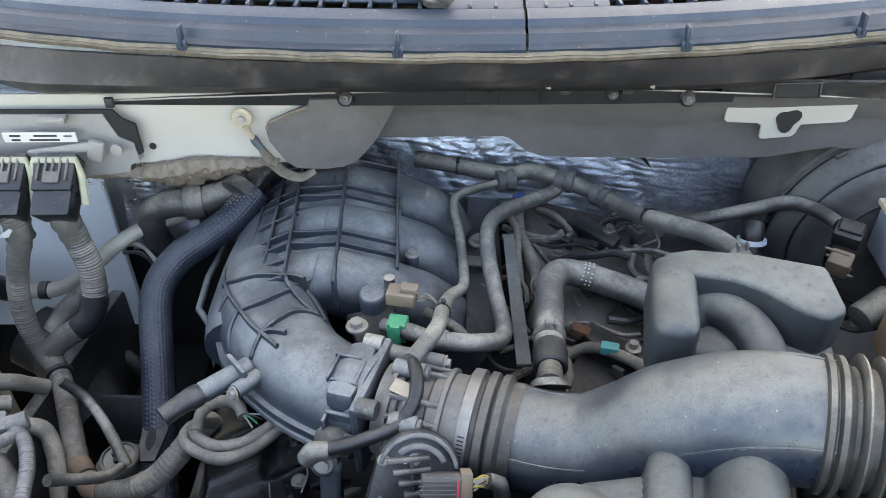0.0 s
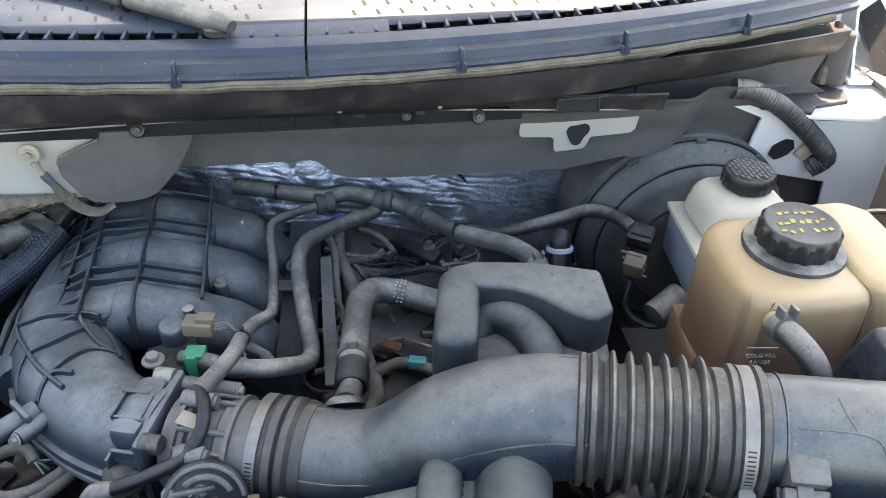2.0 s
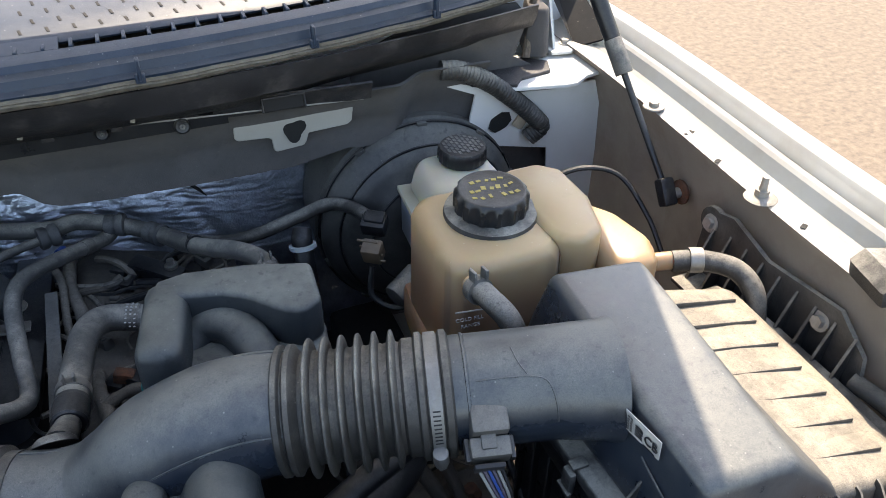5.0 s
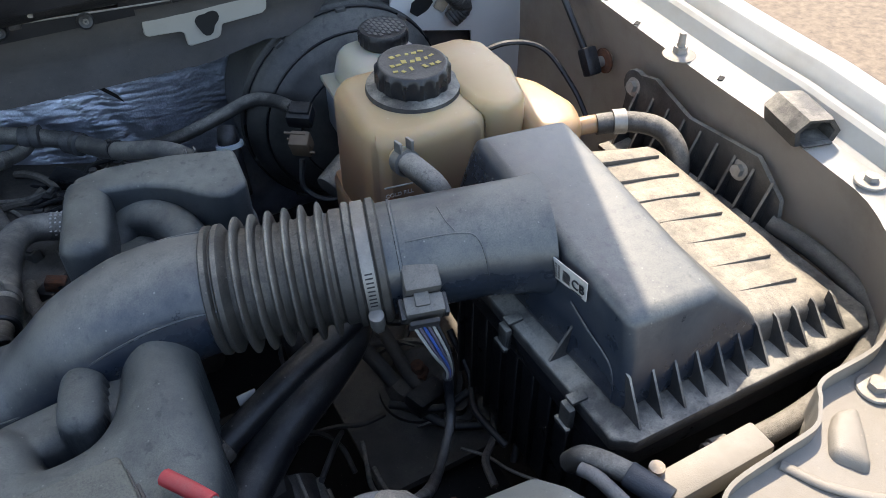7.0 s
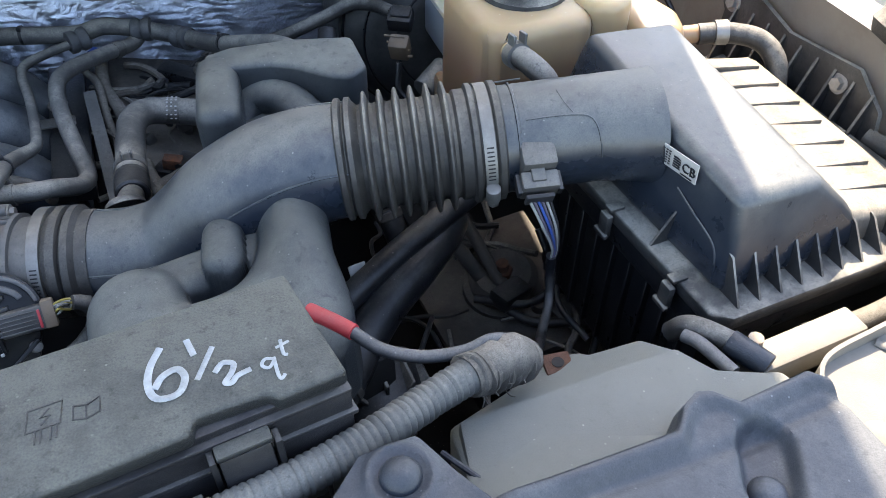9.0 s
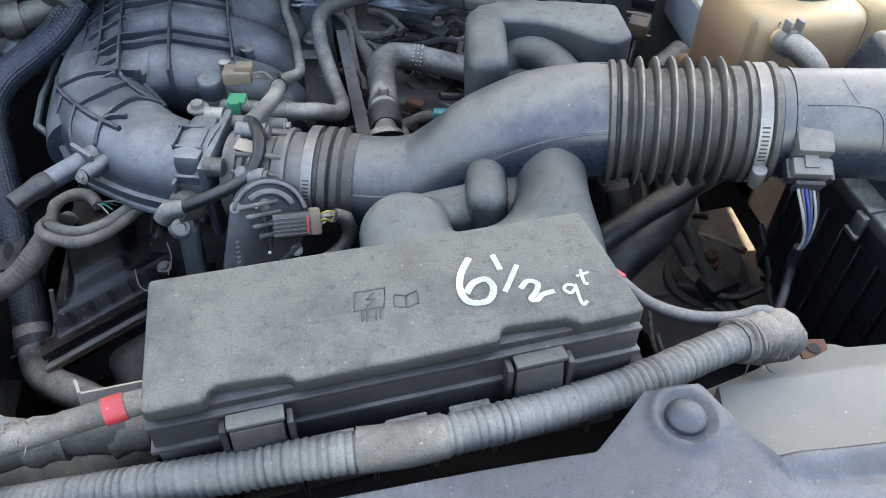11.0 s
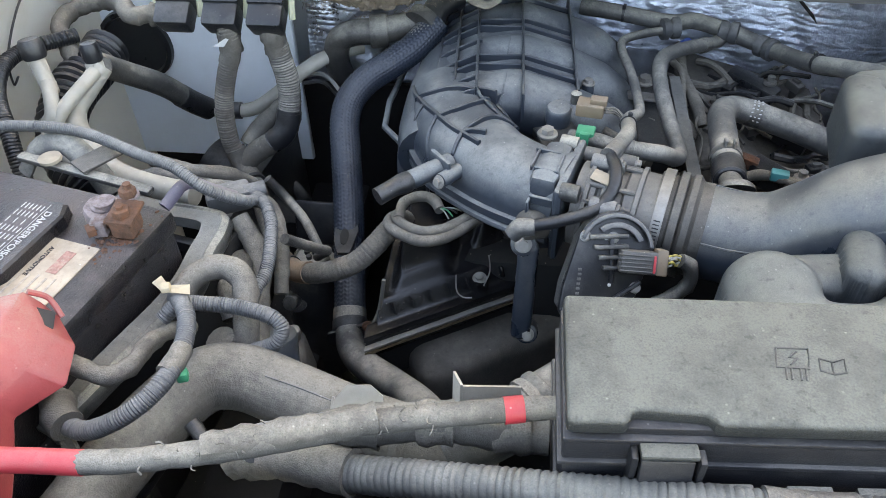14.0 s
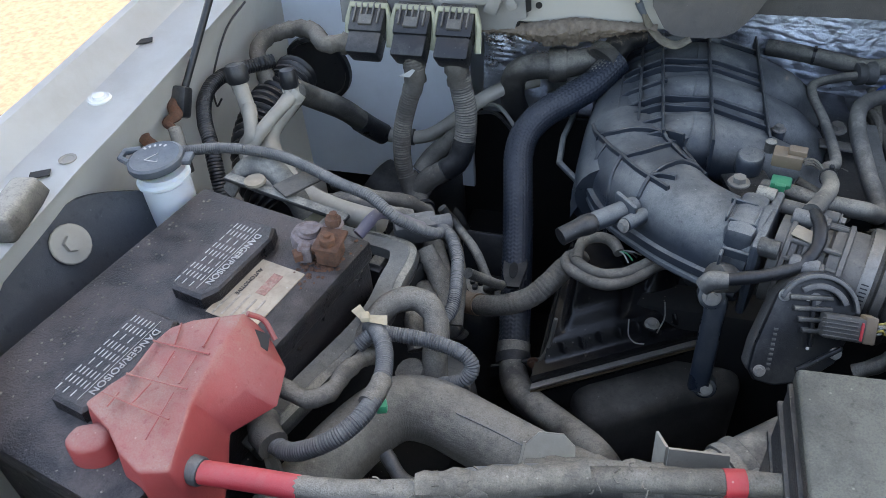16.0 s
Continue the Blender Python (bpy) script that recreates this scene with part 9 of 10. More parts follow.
# black bracket panel along the driver apron
ap = thing("apron_bracket", (0.80, 0.4, 1.05), "black ribbed plastic bracket panel bolted to the apron", "bracket")
part("panel", plate([(0.825, 0.54, 1.125), (0.817, 0.54, 1.03), (0.817, 0.28, 1.03), (0.825, 0.30, 1.10), (0.826, 0.34, 1.128), (0.826, 0.44, 1.118), (0.826, 0.50, 1.135)], 0.006), M_PLASTIC, ap)
for k in range(9):
    part("rib", plate([(0.819, 0.52 - 0.026 * k, 1.115), (0.819, 0.52 - 0.026 * k, 1.05), (0.787, 0.515 - 0.026 * k, 1.05)], 0.003), M_PLASTIC, ap)
part("shelf", rbox((0.05, 0.25, 0.006), (0.797, 0.40, 1.047), (0, 0, 0), 0.002), M_PLASTIC, ap)
for at in ((0.823, 0.356, 1.103), (0.822, 0.530, 1.112)):
    part("boss", rod(V(*at) + V(0.004, 0, 0), V(*at) - V(0.003, 0, 0), 0.020, bevel=0.001), M_PLASTIC, ap)
    bolt(ap, V(*at) - V(0.003, 0, 0), (-1, 0, 0.2), 0.0075, M_BOLT)
tagged(part("wheel_liner", prism([(0.80, 0.16), (0.86, 0.20), (0.86, 0.36), (0.803, 0.33)], 0.80, 1.02, 0.01), M_RUBBER), "black wheel liner below the rail", "liner", kind="structure")
ett = hose("edge_trim_tube", tube([(0.592, 0.135, 1.045), (0.642, 0.126, 1.05), (0.699, 0.127, 1.055), (0.76, 0.138, 1.06), (0.811, 0.165, 1.062), (0.826, 0.21, 1.066), (0.826, 0.26, 1.07), (0.815, 0.30, 1.075)], 0.0095, 12), M_DIRTHOSE, "dusty tan drain tube curving round the air box", "tube")
part("end_collar", spin([(0.0095, -0.008), (0.0112, -0.007), (0.0112, 0.007), (0.0095, 0.008)], (0.605, 0.1325, 1.0465), (1, -0.18, 0.1), 18), M_RUBBER, ett)

# ---- clutter below the duct ----
for k, (pts, r, m_) in enumerate((([(0.245, 0.36, 0.985), (0.33, 0.402, 0.998), (0.41, 0.437, 1.005), (0.47, 0.462, 1.01)], 0.0135, M_BLACK),
                                  ([(0.23, 0.30, 0.95), (0.30, 0.365, 0.965), (0.36, 0.405, 0.975), (0.41, 0.45, 0.97), (0.43, 0.50, 0.95)], 0.0235, M_BLACK),
                                  ([(0.47, 0.55, 0.89), (0.478, 0.51, 0.87), (0.485, 0.475, 0.845), (0.495, 0.45, 0.83)], 0.008, M_ENGINE),
                                  ([(0.43, 0.52, 0.90), (0.445, 0.485, 0.885), (0.46, 0.455, 0.86)], 0.009, M_ENGINE),
                                  ([(0.36, 0.50, 0.97), (0.365, 0.47, 0.93), (0.36, 0.45, 0.87)], 0.014, M_BLACK),
                                  ([(0.53, 0.45, 0.92), (0.535, 0.41, 0.88), (0.52, 0.37, 0.87), (0.53, 0.32, 0.86)], 0.004, M_BLACK),
                                  ([(0.47, 0.44, 0.83), (0.50, 0.40, 0.82), (0.54, 0.37, 0.83), (0.56, 0.33, 0.86), (0.54, 0.30, 0.9)], 0.006, M_BLACK),
                                  ([(0.45, 0.45, 0.83), (0.50, 0.41, 0.84), (0.54, 0.40, 0.86), (0.57, 0.36, 0.83), (0.55, 0.33, 0.80)], 0.005, M_BLACK),
                                  ([(0.33, 0.33, 0.93), (0.36, 0.38, 0.90), (0.38, 0.42, 0.86)], 0.003, M_BLACK))):
    udh = hose("under_duct_hose", tube(pts, r, 14), m_, "dark grimy hose or line below the intake duct")
    if r > 0.012:
        a_, b_ = V(*pts[0]), V(*pts[1])
        part("clamp", spin([(r, -0.005), (r + 0.0015, -0.004), (r + 0.0015, 0.004), (r, 0.005)], a_.lerp(b_, 0.12), b_ - a_, 20), M_ENGINE, udh)
sh = thing("suspension_mount", (0.48, 0.47, 0.80), "grimy steel mount with a bushing and nuts", "mount")
part("bushing", spin([(0.035, 0), (0.043, 0.012), (0.045, 0.028), (0.036, 0.038), (0.020, 0.034)], (0.505, 0.475, 0.80), (-0.15, -0.1, 1), 28), M_ENGINE, sh)
part("stud", rod((0.500, 0.472, 0.83), (0.496, 0.468, 0.858), 0.008, seg=8), M_RUSTY, sh)
part("nut_boss", spin([(0.022, 0), (0.02, 0.01), (0.010, 0.012), (0.010, 0.024)], (0.525, 0.42, 0.80), (0, -0.1, 1), 16), M_ENGINE, sh)
part("plate", plate([(0.40, 0.36, 0.79), (0.58, 0.36, 0.80), (0.60, 0.60, 0.79), (0.40, 0.60, 0.78)], 0.01), M_ENGINE, sh)
part("clip_block", rbox((0.05, 0.03, 0.022), (0.492, 0.435, 0.836), (0, 10, 20), 0.004), M_BLACK, sh)
part("dust_leaf", plate([(0.54, 0.36, 0.82), (0.585, 0.35, 0.83), (0.56, 0.41, 0.835), (0.53, 0.40, 0.825)], 0.003), M_DIRTHOSE, sh)
rnd = random.Random(91)
for k in range(16):
    x, y, z = rnd.uniform(0.36, 0.56), rnd.uniform(0.34, 0.56), rnd.uniform(0.80, 0.86)
    a = rnd.uniform(0, 6.28)
    pts = [V(x, y, z)]
    for q in range(4):
        a += rnd.uniform(-0.7, 0.7)
        pts.append(pts[-1] + V(math.cos(a) * 0.03, math.sin(a) * 0.03, rnd.uniform(-0.012, 0.012)))
    hose("grimy_wire", tube(pts, rnd.choice((0.002, 0.003, 0.0045)), 8, 5), rnd.choice((M_BLACK, M_RUBBER, M_ENGINE)), "thin grimy wire below the intake duct", "wire")
part("mount_cup", spin([(0.050, 0), (0.054, 0.006), (0.052, 0.020), (0.030, 0.024), (0.028, 0.010)], (0.505, 0.475, 0.795), (-0.15, -0.1, 1), 28), M_ENGINE, sh)
part("stud_nut", rod((0.498, 0.470, 0.838), (0.497, 0.469, 0.846), 0.013, seg=6), M_RUSTY, sh)
alt = thing("alternator", (0.29, 0.33, 0.85), "dark finned alternator casing", "alternator")
part("casing", rod((0.285, 0.30, 0.86), (0.285, 0.37, 0.88), 0.05, bevel=0.008), M_BLACK, alt)
for k in range(12):
    a = 2 * math.pi * k / 12
    part("fin", rbox((0.004, 0.05, 0.018), (0.285 + 0.048 * math.cos(a), 0.33, 0.87 + 0.048 * math.sin(a)), (0, -math.degrees(a) + 90, 0), 0.001, 1), M_PLASTIC, alt)
tagged(part("bar_sticker", rbox((0.018, 0.002, 0.012), (0.292, 0.398, 1.0), (-30, 0, 5), 0.0006, 1), M_LABEL), "pale barred sticker on a dark part", "label")
# filler masses, near-black so that the depth's shade is in their colour
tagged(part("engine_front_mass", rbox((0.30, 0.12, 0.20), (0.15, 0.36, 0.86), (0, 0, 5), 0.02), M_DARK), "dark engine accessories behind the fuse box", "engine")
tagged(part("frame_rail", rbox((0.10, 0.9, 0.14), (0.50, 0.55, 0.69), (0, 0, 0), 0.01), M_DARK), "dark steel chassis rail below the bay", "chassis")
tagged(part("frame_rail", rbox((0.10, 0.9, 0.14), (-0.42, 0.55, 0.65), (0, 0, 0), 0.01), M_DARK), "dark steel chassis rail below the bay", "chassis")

# ---- passenger side, low ----
lt = thing("splash_panel", (-0.70, 0.3, 1.0), "blue-black plastic splash panel with a dirty bolt", "panel")
bm = bmesh.new()
rings = []
edge = spline([(-0.708, 0.02, 1.130), (-0.708, 0.20, 1.140), (-0.706, 0.30, 1.146), (-0.698, 0.345, 1.140), (-0.676, 0.380, 1.125), (-0.640, 0.412, 1.105), (-0.615, 0.43, 1.09)], 6)
for p in edge:
    foot = V(min(-0.60, p.x + 0.085), p.y, 0.96)
    rings.append([p + V(-0.006, 0.004, -0.012), p + V(-0.002, 0, 0.001), p + V(0.004, 0, 0.001), p.lerp(foot, 0.12) + V(0.004, 0, 0.0), p.lerp(foot, 0.35) + V(0.004, 0, -0.004), p.lerp(foot, 0.65), foot])
loft(bm, rings, cap=False, close=False)
bmesh.ops.solidify(bm, geom=bm.faces[:], thickness=0.003)
part("panel", bm, M_SPLASH, lt)
bolt(lt, (-0.684, 0.301, 1.122), (0.8, -0.25, 0.5), 0.0085, M_CREAMPAINT, "bolt", 2.3)
hose("tray_hook", tube([(-0.60, 0.44, 1.09), (-0.585, 0.455, 1.112), (-0.555, 0.455, 1.118), (-0.53, 0.445, 1.10), (-0.515, 0.44, 1.07)], 0.012, 12, flat=0.45), M_HOSE, "flat grey strap hooked behind the battery", "strap")
hold = thing("battery_holddown", (-0.47, 0.41, 1.06), "grey dusty battery hold-down bar", "bar")
part("bar", rbox((0.15, 0.011, 0.006), (-0.525, 0.424, 1.106), (0, 3, -13), 0.002), M_PLASTIC, hold)
part("bracket", rbox((0.026, 0.046, 0.003), (-0.515, 0.440, 1.114), (0, 0, -35), 0.001), M_ENGINE, hold)
part("cream_dot", spin([(0.011, 0), (0.011, 0.003), (0.004, 0.004)], (-0.560, 0.432, 1.114), (0, 0, 1), 12), M_CREAM, hold)
rnd = random.Random(11)
for k, (pts, r, m_) in enumerate((([(-0.44, 0.40, 1.09), (-0.425, 0.425, 1.10), (-0.405, 0.435, 1.085), (-0.39, 0.445, 1.07)], 0.006, M_WIREV),
                                  ([(-0.385, 0.41, 1.02), (-0.368, 0.375, 1.04), (-0.37, 0.345, 1.045), (-0.36, 0.32, 1.03)], 0.010, M_RUBBER),
                                  ([(-0.385, 0.43, 1.055), (-0.362, 0.405, 1.03), (-0.355, 0.36, 1.0), (-0.35, 0.33, 0.98)], 0.011, M_LOOM),
                                  ([(-0.355, 0.28, 1.05), (-0.345, 0.29, 1.0), (-0.35, 0.31, 0.95), (-0.36, 0.35, 0.92)], 0.014, M_LOOM),
                                  ([(-0.42, 0.60, 0.97), (-0.40, 0.60, 0.94), (-0.37, 0.57, 0.93), (-0.345, 0.54, 0.90)], 0.006, M_RUBBER),
                                  ([(-0.56, 0.60, 0.99), (-0.50, 0.57, 1.0), (-0.46, 0.58, 0.99), (-0.44, 0.60, 0.96)], 0.009, M_LOOM),
                                  ([(-0.55, 0.53, 1.01), (-0.51, 0.52, 1.03), (-0.47, 0.52, 1.02), (-0.44, 0.54, 1.0)], 0.010, M_RUBBER),
                                  ([(-0.44, 0.86, 0.96), (-0.40, 0.83, 0.98), (-0.37, 0.80, 0.97), (-0.35, 0.78, 0.95)], 0.003, M_WIREW),
                                  ([(-0.44, 0.855, 0.95), (-0.40, 0.825, 0.97), (-0.36, 0.79, 0.955)], 0.003, M_BLACK),
                                  ([(-0.40, 0.48, 1.04), (-0.375, 0.49, 1.02), (-0.36, 0.46, 0.99), (-0.355, 0.42, 0.96)], 0.008, M_LOOM),
                                  ([(-0.345, 0.19, 1.06), (-0.325, 0.175, 1.05), (-0.30, 0.17, 1.06), (-0.28, 0.15, 1.09)], 0.006, M_BLACK),
                                  ([(-0.338, 0.42, 1.04), (-0.318, 0.46, 0.99), (-0.325, 0.50, 0.95), (-0.345, 0.52, 0.92)], 0.0055, M_RUBBER),
                                  ([(-0.275, 0.45, 0.87), (-0.262, 0.46, 0.90), (-0.255, 0.47, 0.94)], 0.0025, M_DIRTHOSE))):
    hose("side_loom", wrapped(pts, r, seed=40 + k, rough=0.05) if r > 0.004 else tube(pts, r, 8), m_, "dusty taped loom or wire beside the battery tray", "wiring loom")
ab2 = thing("abs_block", (-0.36, 0.37, 0.88), "blue-grey hydraulic block below the looms", "hydraulic block")
part("can", rod((-0.352, 0.35, 0.90), (-0.352, 0.37, 0.955), 0.026, bevel=0.004), M_DUCT, ab2)
part("body", rbox((0.075, 0.070, 0.080), (-0.372, 0.415, 0.842), (0, 0, 15), 0.014, 3, top=(0.8, 0.8)), M_ENGINE, ab2)
for dx, dy in ((-0.02, -0.015), (0.016, 0.014), (0.012, -0.02)):
    part("port", rod((-0.372 + dx, 0.415 + dy, 0.878), (-0.372 + dx, 0.415 + dy, 0.892), 0.0085, seg=12, bevel=0.001), M_STEEL, ab2)
pump_at = V(-0.374, 0.575, 0.0)
ps = thing("fluid_pump", (-0.374, 0.575, 0.72), "dusty black pump with a ribbed drum and round cap", "pump")
part("drum", spin([(0.030, 0.66), (0.040, 0.665), (0.041, 0.75), (0.039, 0.835), (0.034, 0.850), (0.018, 0.853)], pump_at, (0, 0, 1), 40, bump=lambda a, k: 0.0008 * math.cos(a * 16) if 0 < k < 4 else 0), M_PLASTIC, ps)
part("cap", spin([(0.020, 0.850), (0.0235, 0.853), (0.0235, 0.866), (0.0215, 0.870), (0.0185, 0.8715), (0.0175, 0.8685), (0.004, 0.869)], pump_at, (0, 0, 1), 36), M_HOSE, ps)
for k in range(3):
    part("cap_knob", rod(pump_at + V(0.006 * math.cos(2.1 * k + 0.5), 0.006 * math.sin(2.1 * k + 0.5), 0.868), pump_at + V(0.006 * math.cos(2.1 * k + 0.5), 0.006 * math.sin(2.1 * k + 0.5), 0.874), 0.004, bevel=0.001, seg=10), M_BLACK, ps)
part("port", rod((-0.392, 0.538, 0.822), (-0.394, 0.522, 0.832), 0.010, bevel=0.002), M_PLASTIC, ps)
part("port_ring", spin([(0.010, 0), (0.0155, 0.001), (0.0155, 0.004), (0.010, 0.005)], (-0.391, 0.541, 0.819), (-0.1, -0.85, 0.5), 20), M_HOSE, ps)
part("mount_flange", rbox((0.072, 0.006, 0.060), (-0.366, 0.618, 0.886), (-20, 0, 0), 0.004), M_BLACK, ps)
tagged(part("inner_wing", rbox((0.02, 0.55, 0.26), (-0.52, 0.62, 0.73), (0, 0, -8), 0.005), M_RUBBER), "dark inner wing panel low on the passenger side", "panel", kind="structure")
tagged(part("heater_duct", tube([(-0.62, 0.86, 0.79), (-0.57, 0.84, 0.77), (-0.52, 0.78, 0.76), (-0.47, 0.72, 0.75)], [0.05, 0.05, 0.05, 0.04], 20), M_BLACK), "black moulded duct under the air-conditioning lines", "duct")
# added near-black sheet that stands for the shade behind the looms
tagged(part("lower_bulkhead", rbox((0.62, 0.010, 0.44), (-0.57, 0.914, 0.70), (0, 0, 0), 0.002, 1), M_DARK), "near-black sheet added in place of the shade deep in the bay", "panel", kind="structure")
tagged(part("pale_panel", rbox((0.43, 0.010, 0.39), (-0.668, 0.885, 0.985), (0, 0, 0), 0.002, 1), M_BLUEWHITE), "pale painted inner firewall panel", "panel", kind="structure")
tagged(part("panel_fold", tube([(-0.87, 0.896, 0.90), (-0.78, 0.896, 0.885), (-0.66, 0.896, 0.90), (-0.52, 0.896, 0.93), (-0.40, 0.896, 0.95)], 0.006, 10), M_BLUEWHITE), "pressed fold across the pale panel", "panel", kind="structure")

# ---- front panel over the radiator ----
rs = thing("radiator_shield", (0.38, 0.12, 1.05), "grey dusty radiator air shield with a square clip hole", "shield")
bm = bmesh.new()
top = [(0.262, 0.062, 1.118), (0.279, 0.148, 1.088), (0.335, 0.164, 1.082), (0.352, 0.180, 1.080), (0.397, 0.174, 1.082), (0.403, 0.166, 1.086), (0.446, 0.163, 1.086), (0.461, 0.144, 1.090), (0.478, 0.110, 1.092), (0.520, 0.092, 1.094), (0.53, 0.04, 1.10), (0.42, 0.05, 1.115)]
lo = [(x, y - 0.004, 0.98) for x, y, z in top]
loft(bm, [[V(*p) for p in lo], [V(*p) for p in top]])
bmesh.ops.recalc_face_normals(bm, faces=bm.faces)
bmesh.ops.bevel(bm, geom=[e for e in bm.edges if e.calc_face_angle(0) > 0.3], offset=0.004, segments=2, affect="EDGES", profile=0.5)
part("panel", bm, M_AIRGUIDE, rs)
part("raised_panel", prism([(0.262, 0.060), (0.283, 0.142), (0.345, 0.140), (0.400, 0.139), (0.455, 0.136), (0.470, 0.108), (0.505, 0.090), (0.50, 0.05)], 1.085, 1.1035, 0.004, 2), M_AIRGUIDE, rs)
part("crease", rod((0.263, 0.124, 1.1035), (0.288, 0.078, 1.1035), 0.0022, seg=8), M_SHIELD, rs)
part("clip_nut", rbox((0.022, 0.018, 0.003), (0.377, 0.168, 1.0845), (4, 0, -10), 0.0008, 1), M_RUSTY, rs)
part("clip_hole", spin([(0.0048, 0), (0.0048, 0.0006), (0.001, 0.0008)], (0.377, 0.168, 1.0862), (0, 0.05, 1), 14), M_DARK, rs)


def cover_edge(x):
    return float(np.interp(x, [-0.45, -0.20, -0.09, -0.065, -0.045, 0.165, 0.185, 0.205, 0.240, 0.252, 0.264, 0.30, 0.393, 0.408, 0.422, 0.432, 0.444, 0.500, 0.508],
                           [0.060, 0.092, 0.100, 0.099, 0.085, 0.080, 0.096, 0.113, 0.113, 0.084, 0.060, 0.060, 0.064, 0.078, 0.084, 0.081, 0.067, 0.069, 0.060]))


fcv = thing("front_cover", (0.1, 0.0, 1.1), "blue-grey dusty plastic front cover with push pins", "cover")


def cover_z(x, y):
    e = cover_edge(x)
    z = 1.152 + 0.012 * smooth01((x + 0.05) / 0.2) - 0.03 * smooth01((x - 0.22) / 0.22) - 0.06 * max(0, -0.02 - y)
    z += 0.006 * smooth01((y - e + 0.020) / 0.012) * smooth01((x - 0.25) / 0.03)
    z -= 0.02 * smooth01((y - e + 0.005) / 0.005)
    z -= 0.0025 * math.exp(-((y - 0.040) / 0.004) ** 2) * smooth01((x - 0.26) / 0.02)
    z -= 0.012 * smooth01((0.004 - capsule(x, y, 0.427, 0.008, 0.443, 0.034, 0.016)) / 0.008)
    z += 0.0035 * math.exp(-((math.hypot(x - 0.222, y - 0.087) - 0.0185) / 0.0035) ** 2)
    return z


bm = bmesh.new()
NX, NY = 420, 110
vs = {}
for i in range(NX + 1):
    x = -0.45 + 0.958 * i / NX
    e = cover_edge(x)
    for j in range(NY + 1):
        y = -0.22 + (e + 0.22) * (j / NY) ** 0.8
        vs[i, j] = bm.verts.new((x, y, cover_z(x, y)))
    vs[i, NY + 1] = bm.verts.new((x, e + 0.001, 1.09))
for i in range(NX):
    for j in range(NY + 1):
        bm.faces.new((vs[i, j], vs[i + 1, j], vs[i + 1, j + 1], vs[i, j + 1]))
part("panel", bm, M_SHIELD, fcv, smooth=50)
for x, y in ((0.222, 0.087), (0.427, 0.009)):
    part("push_pin", spin([(0.0125, -0.002), (0.0122, 0.0012), (0.0105, 0.0045), (0.0070, 0.0075), (0.003, 0.0088)], (x, y, cover_z(x, y)), (0, 0, 1), 28), M_SHIELD, fcv)

sp = thing("radiator_support", (0.70, 0.05, 1.08), "cream painted radiator support with flange bolt", "support")
LIP = [(0.527, 0.050, 1.100), (0.531, 0.068, 1.102), (0.551, 0.083, 1.104), (0.600, 0.087, 1.106), (0.637, 0.090, 1.107), (0.656, 0.104, 1.108), (0.674, 0.117, 1.109), (0.738, 0.121, 1.110), (0.795, 0.150, 1.112)]
top = [(x, y, 1.096) for x, y, z in LIP] + [(0.86, 0.13, 1.10), (0.88, -0.25, 1.08), (0.50, -0.25, 1.08)]
bm = bmesh.new()
loft(bm, [[V(x, y, 0.95) for x, y, z in top], [V(*p) for p in top]])
part("panel", bm, M_CREAMPAINT, sp)
bm = bmesh.new()
loft(bm, [[p - s_ * 0.0016 - V(0, 0, 0.03), p + s_ * 0.0016 - V(0, 0, 0.03), p + s_ * 0.0016 + V(0, 0, 0.004), p - s_ * 0.0016 + V(0, 0, 0.004)]
          for p, s_, u_ in frames_on(spline(LIP, 6))])
part("lip", bm, M_CREAMPAINT, sp)
part("ramp", prism([(0.632, 0.070), (0.650, 0.088), (0.668, 0.099), (0.690, 0.094), (0.672, 0.070), (0.650, 0.045)], 1.090, 1.104, 0.006, 3, 0.8), M_CREAMPAINT, sp)
part("dimple", spin([(0.014, -0.004), (0.0135, 0.0015), (0.009, 0.004), (0.002, 0.005)], (0.543, 0.020, 1.094), (0, 0, 1), 24), M_CREAMPAINT, sp)
part("crease", tube([(0.60, 0.083, 1.097), (0.62, 0.05, 1.097), (0.66, 0.02, 1.096), (0.72, 0.0, 1.095)], 0.004, 10, flat=0.6), M_CREAMPAINT, sp)
part("box_section", rbox((0.105, 0.026, 0.028), (0.567, 0.113, 1.070), (0, 0, 1), 0.003), M_CREAMPAINT, sp)
bolt(sp, (0.714, 0.098, 1.0965), (0, 0, 1), 0.0075, M_BOLT, "bolt", 2.0)
dp = thing("drain_pipe", (0.50, 0.13, 1.085), "short black pipe with a blue-grey sleeve by the radiator support", "pipe")
part("pipe", tube([(0.482, 0.168, 1.070), (0.487, 0.160, 1.085), (0.495, 0.147, 1.090), (0.507, 0.126, 1.091)], 0.0085, 16), M_RUBBER, dp)
part("sleeve", rod((0.504, 0.131, 1.091), (0.517, 0.100, 1.089), 0.0100, bevel=0.0012), M_SHIELD, dp)
part("side_pipe", tube([(0.479, 0.152, 1.086), (0.484, 0.138, 1.089), (0.490, 0.106, 1.089)], 0.0055, 12), M_CONDUIT, dp)
tagged(part("brass_clip", rod((0.527, 0.126, 1.085), (0.527, 0.126, 1.089), 0.006, seg=10), M_LABELDIRTY), "small brass clip on the support", "clip")

# ---- writing ----
def stroke(pts, r=0.0018, curved=True):
    return tube([(x, y, 1.1978) for x, y in pts], r, 8, 5, flat=0.25, raw=not curved)


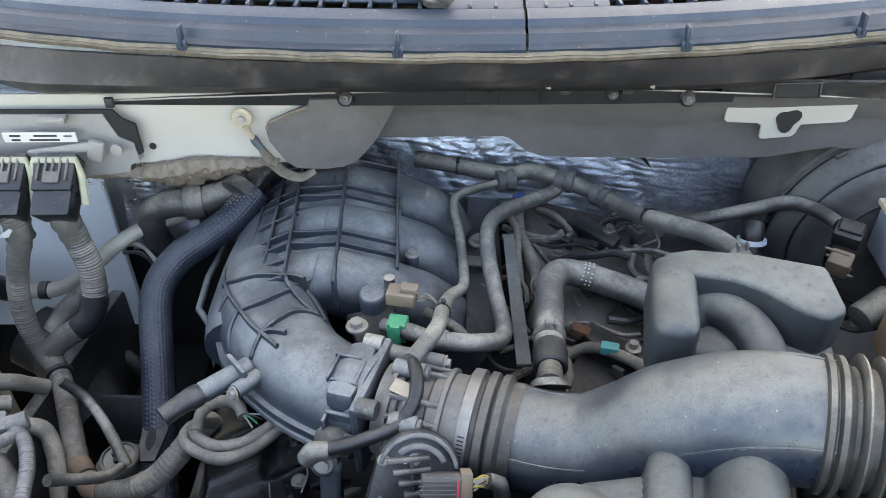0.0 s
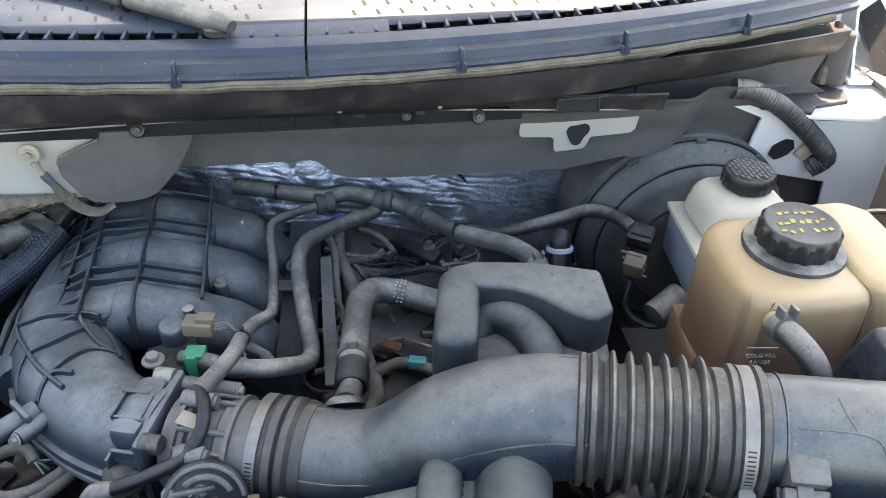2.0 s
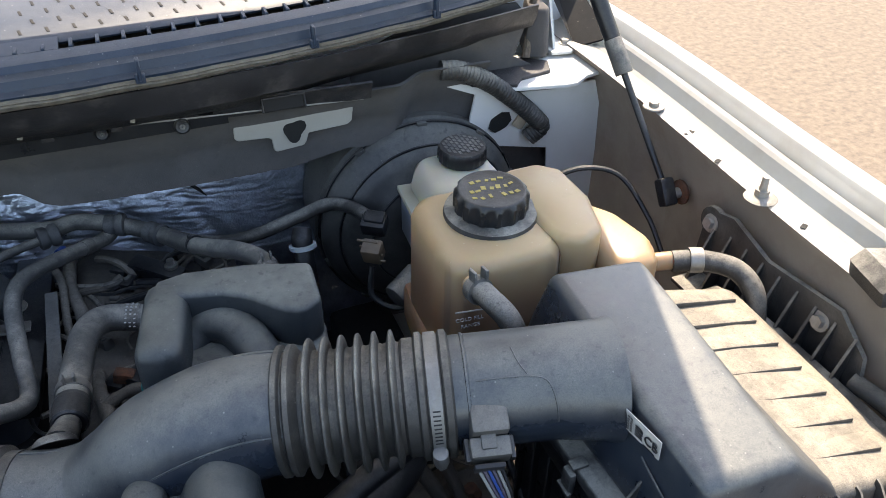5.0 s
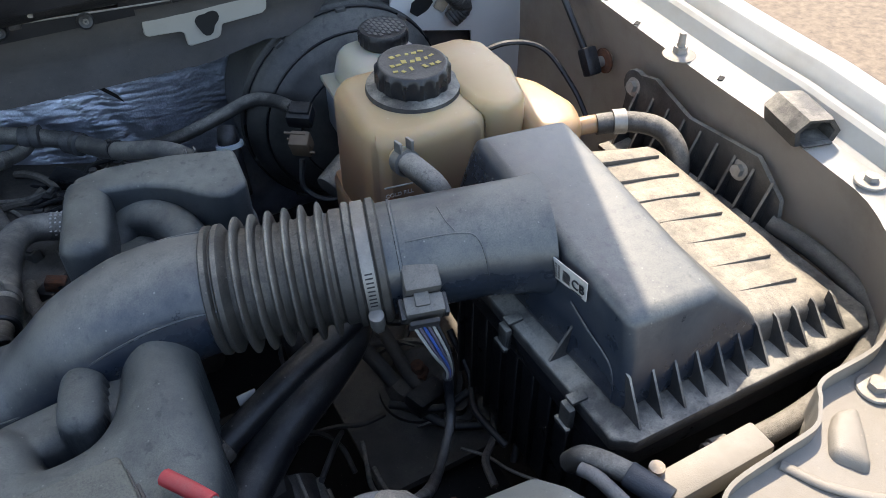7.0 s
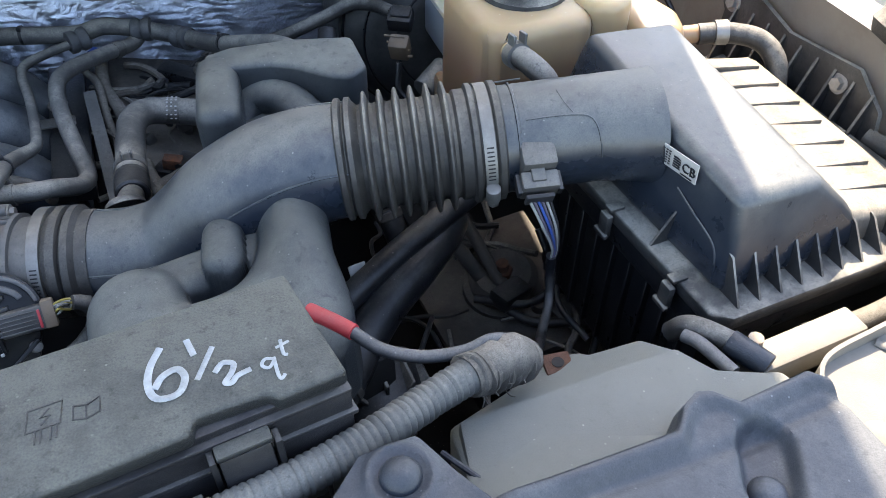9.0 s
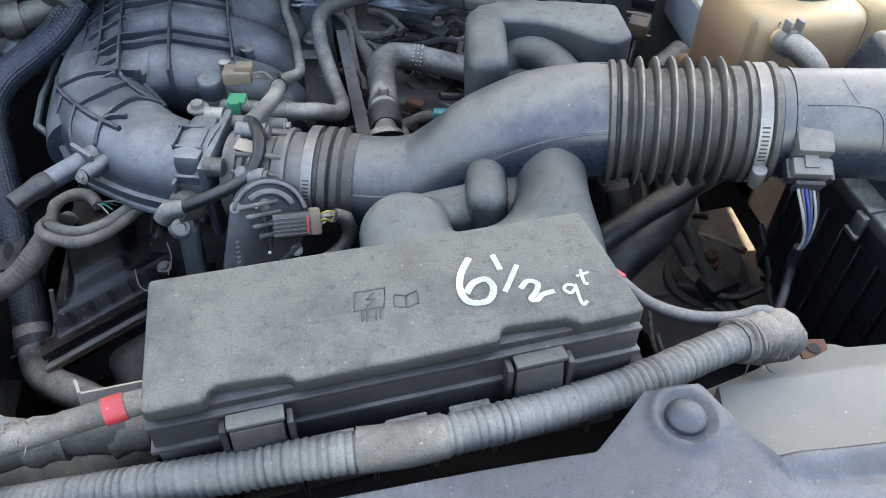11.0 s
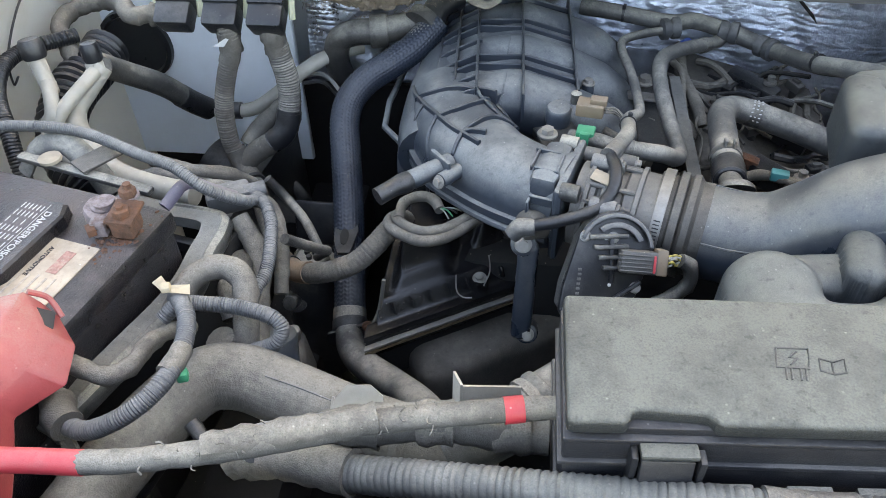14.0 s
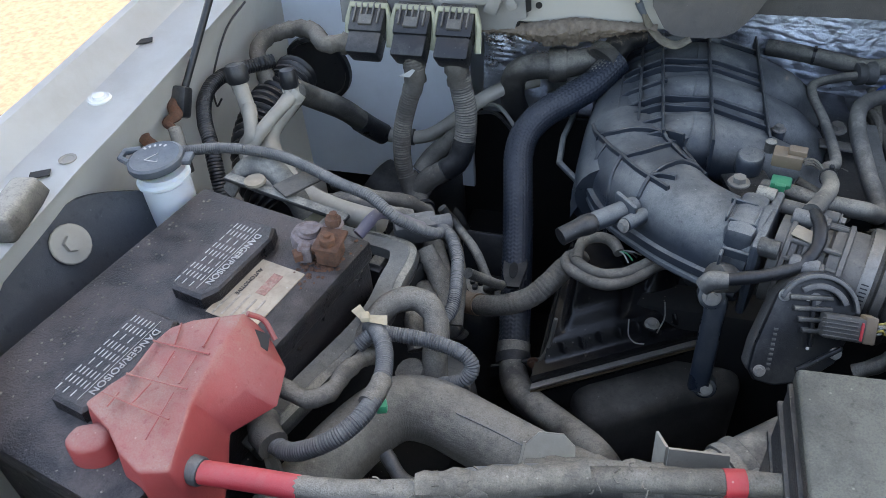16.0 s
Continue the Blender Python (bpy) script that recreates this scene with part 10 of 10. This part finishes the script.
wr = thing("marker_writing", (0.14, 0.175, 1.198), "white hand-painted writing on the fuse box lid", "writing")
for pts, r in (([(0.118, 0.201), (0.1105, 0.189), (0.1075, 0.176), (0.111, 0.166), (0.122, 0.165), (0.1275, 0.174), (0.1245, 0.182), (0.116, 0.180), (0.1105, 0.173)], 0.0022),
               ([(0.133, 0.201), (0.135, 0.188)], 0.0019), ([(0.146, 0.190), (0.1335, 0.170)], 0.0017),
               ([(0.1435, 0.171), (0.149, 0.176), (0.1545, 0.173), (0.152, 0.167), (0.1475, 0.162), (0.151, 0.1605), (0.155, 0.164), (0.163, 0.1655)], 0.0018),
               ([(0.1768, 0.1672), (0.172, 0.169), (0.1692, 0.1655), (0.1725, 0.1622), (0.1766, 0.166)], 0.0011),
               ([(0.1768, 0.1685), (0.1762, 0.156), (0.1772, 0.1522), (0.180, 0.1545)], 0.0011),
               ([(0.1835, 0.1795), (0.1828, 0.169), (0.185, 0.1672)], 0.0011), ([(0.1795, 0.1745), (0.188, 0.1765)], 0.0010)):
    part("stroke", stroke(pts, r, len(pts) > 2), M_PAINTW, wr)
em = thing("lid_emblem", (0.06, 0.175, 1.197), "raised fuse and manual symbols moulded in the lid", "emblem")
for pts in ([(0.045, 0.186), (0.063, 0.1865), (0.061, 0.172), (0.043, 0.1715), (0.045, 0.186)], [(0.048, 0.172), (0.047, 0.163)], [(0.051, 0.172), (0.050, 0.163)], [(0.056, 0.172), (0.055, 0.163)], [(0.059, 0.172), (0.058, 0.163)],
            [(0.056, 0.184), (0.051, 0.179), (0.056, 0.179), (0.051, 0.174)], [(0.068, 0.180), (0.075, 0.178), (0.082, 0.181), (0.081, 0.171), (0.074, 0.169), (0.067, 0.171), (0.068, 0.180)], [(0.0745, 0.178), (0.0738, 0.169)]):
    part("line", tube([(x, y, 1.1969) for x, y in pts], 0.0007, 6, raw=True), M_BLACK, em)


for v0 in (0.070, -0.057):
    text("DANGER/POISON", 0.0088, Matrix.Translation(on_bat(0.0185, v0, 0.0137)) @ pose(0, 0, 0, 0, 0, BY - 90), M_PRINTW, bat)
    part("print_rule", rbox((0.0006, 0.086, 0.0004), on_bat(0.0135, v0, 0.0137), (0, 0, BY), 0.0001, 1), M_PRINTW, bat)
    for k in range(6):
        for j in range(9):
            if (k * 3 + j * 5) % 6:
                part("small_print", rbox((0.0011, 0.0065, 0.0004), on_bat(0.010 - 0.0040 * k, v0 - 0.040 + 0.0095 * j, 0.0137), (0, 0, BY), 0.0001, 1), M_PRINTW, bat)
text("AUTOMOTIVE", 0.0055, Matrix.Translation(on_bat(0.038, 0.062, 0.0014)) @ pose(0, 0, 0, 0, 0, BY - 90), M_INK, bat)
part("sticker_emblem", rbox((0.010, 0.026, 0.0006), on_bat(0.057, 0.066, 0.0014), (0, 0, BY), 0.0002, 1), M_FADEDRED, bat)
for k in range(5):
    part("sticker_bar", rbox((0.002, 0.03 - 0.004 * (k % 2), 0.0005), on_bat(0.034 + 0.008 * k, 0.034, 0.0014), (0, 0, BY), 0.0001, 1), M_FADEDPR, bat)
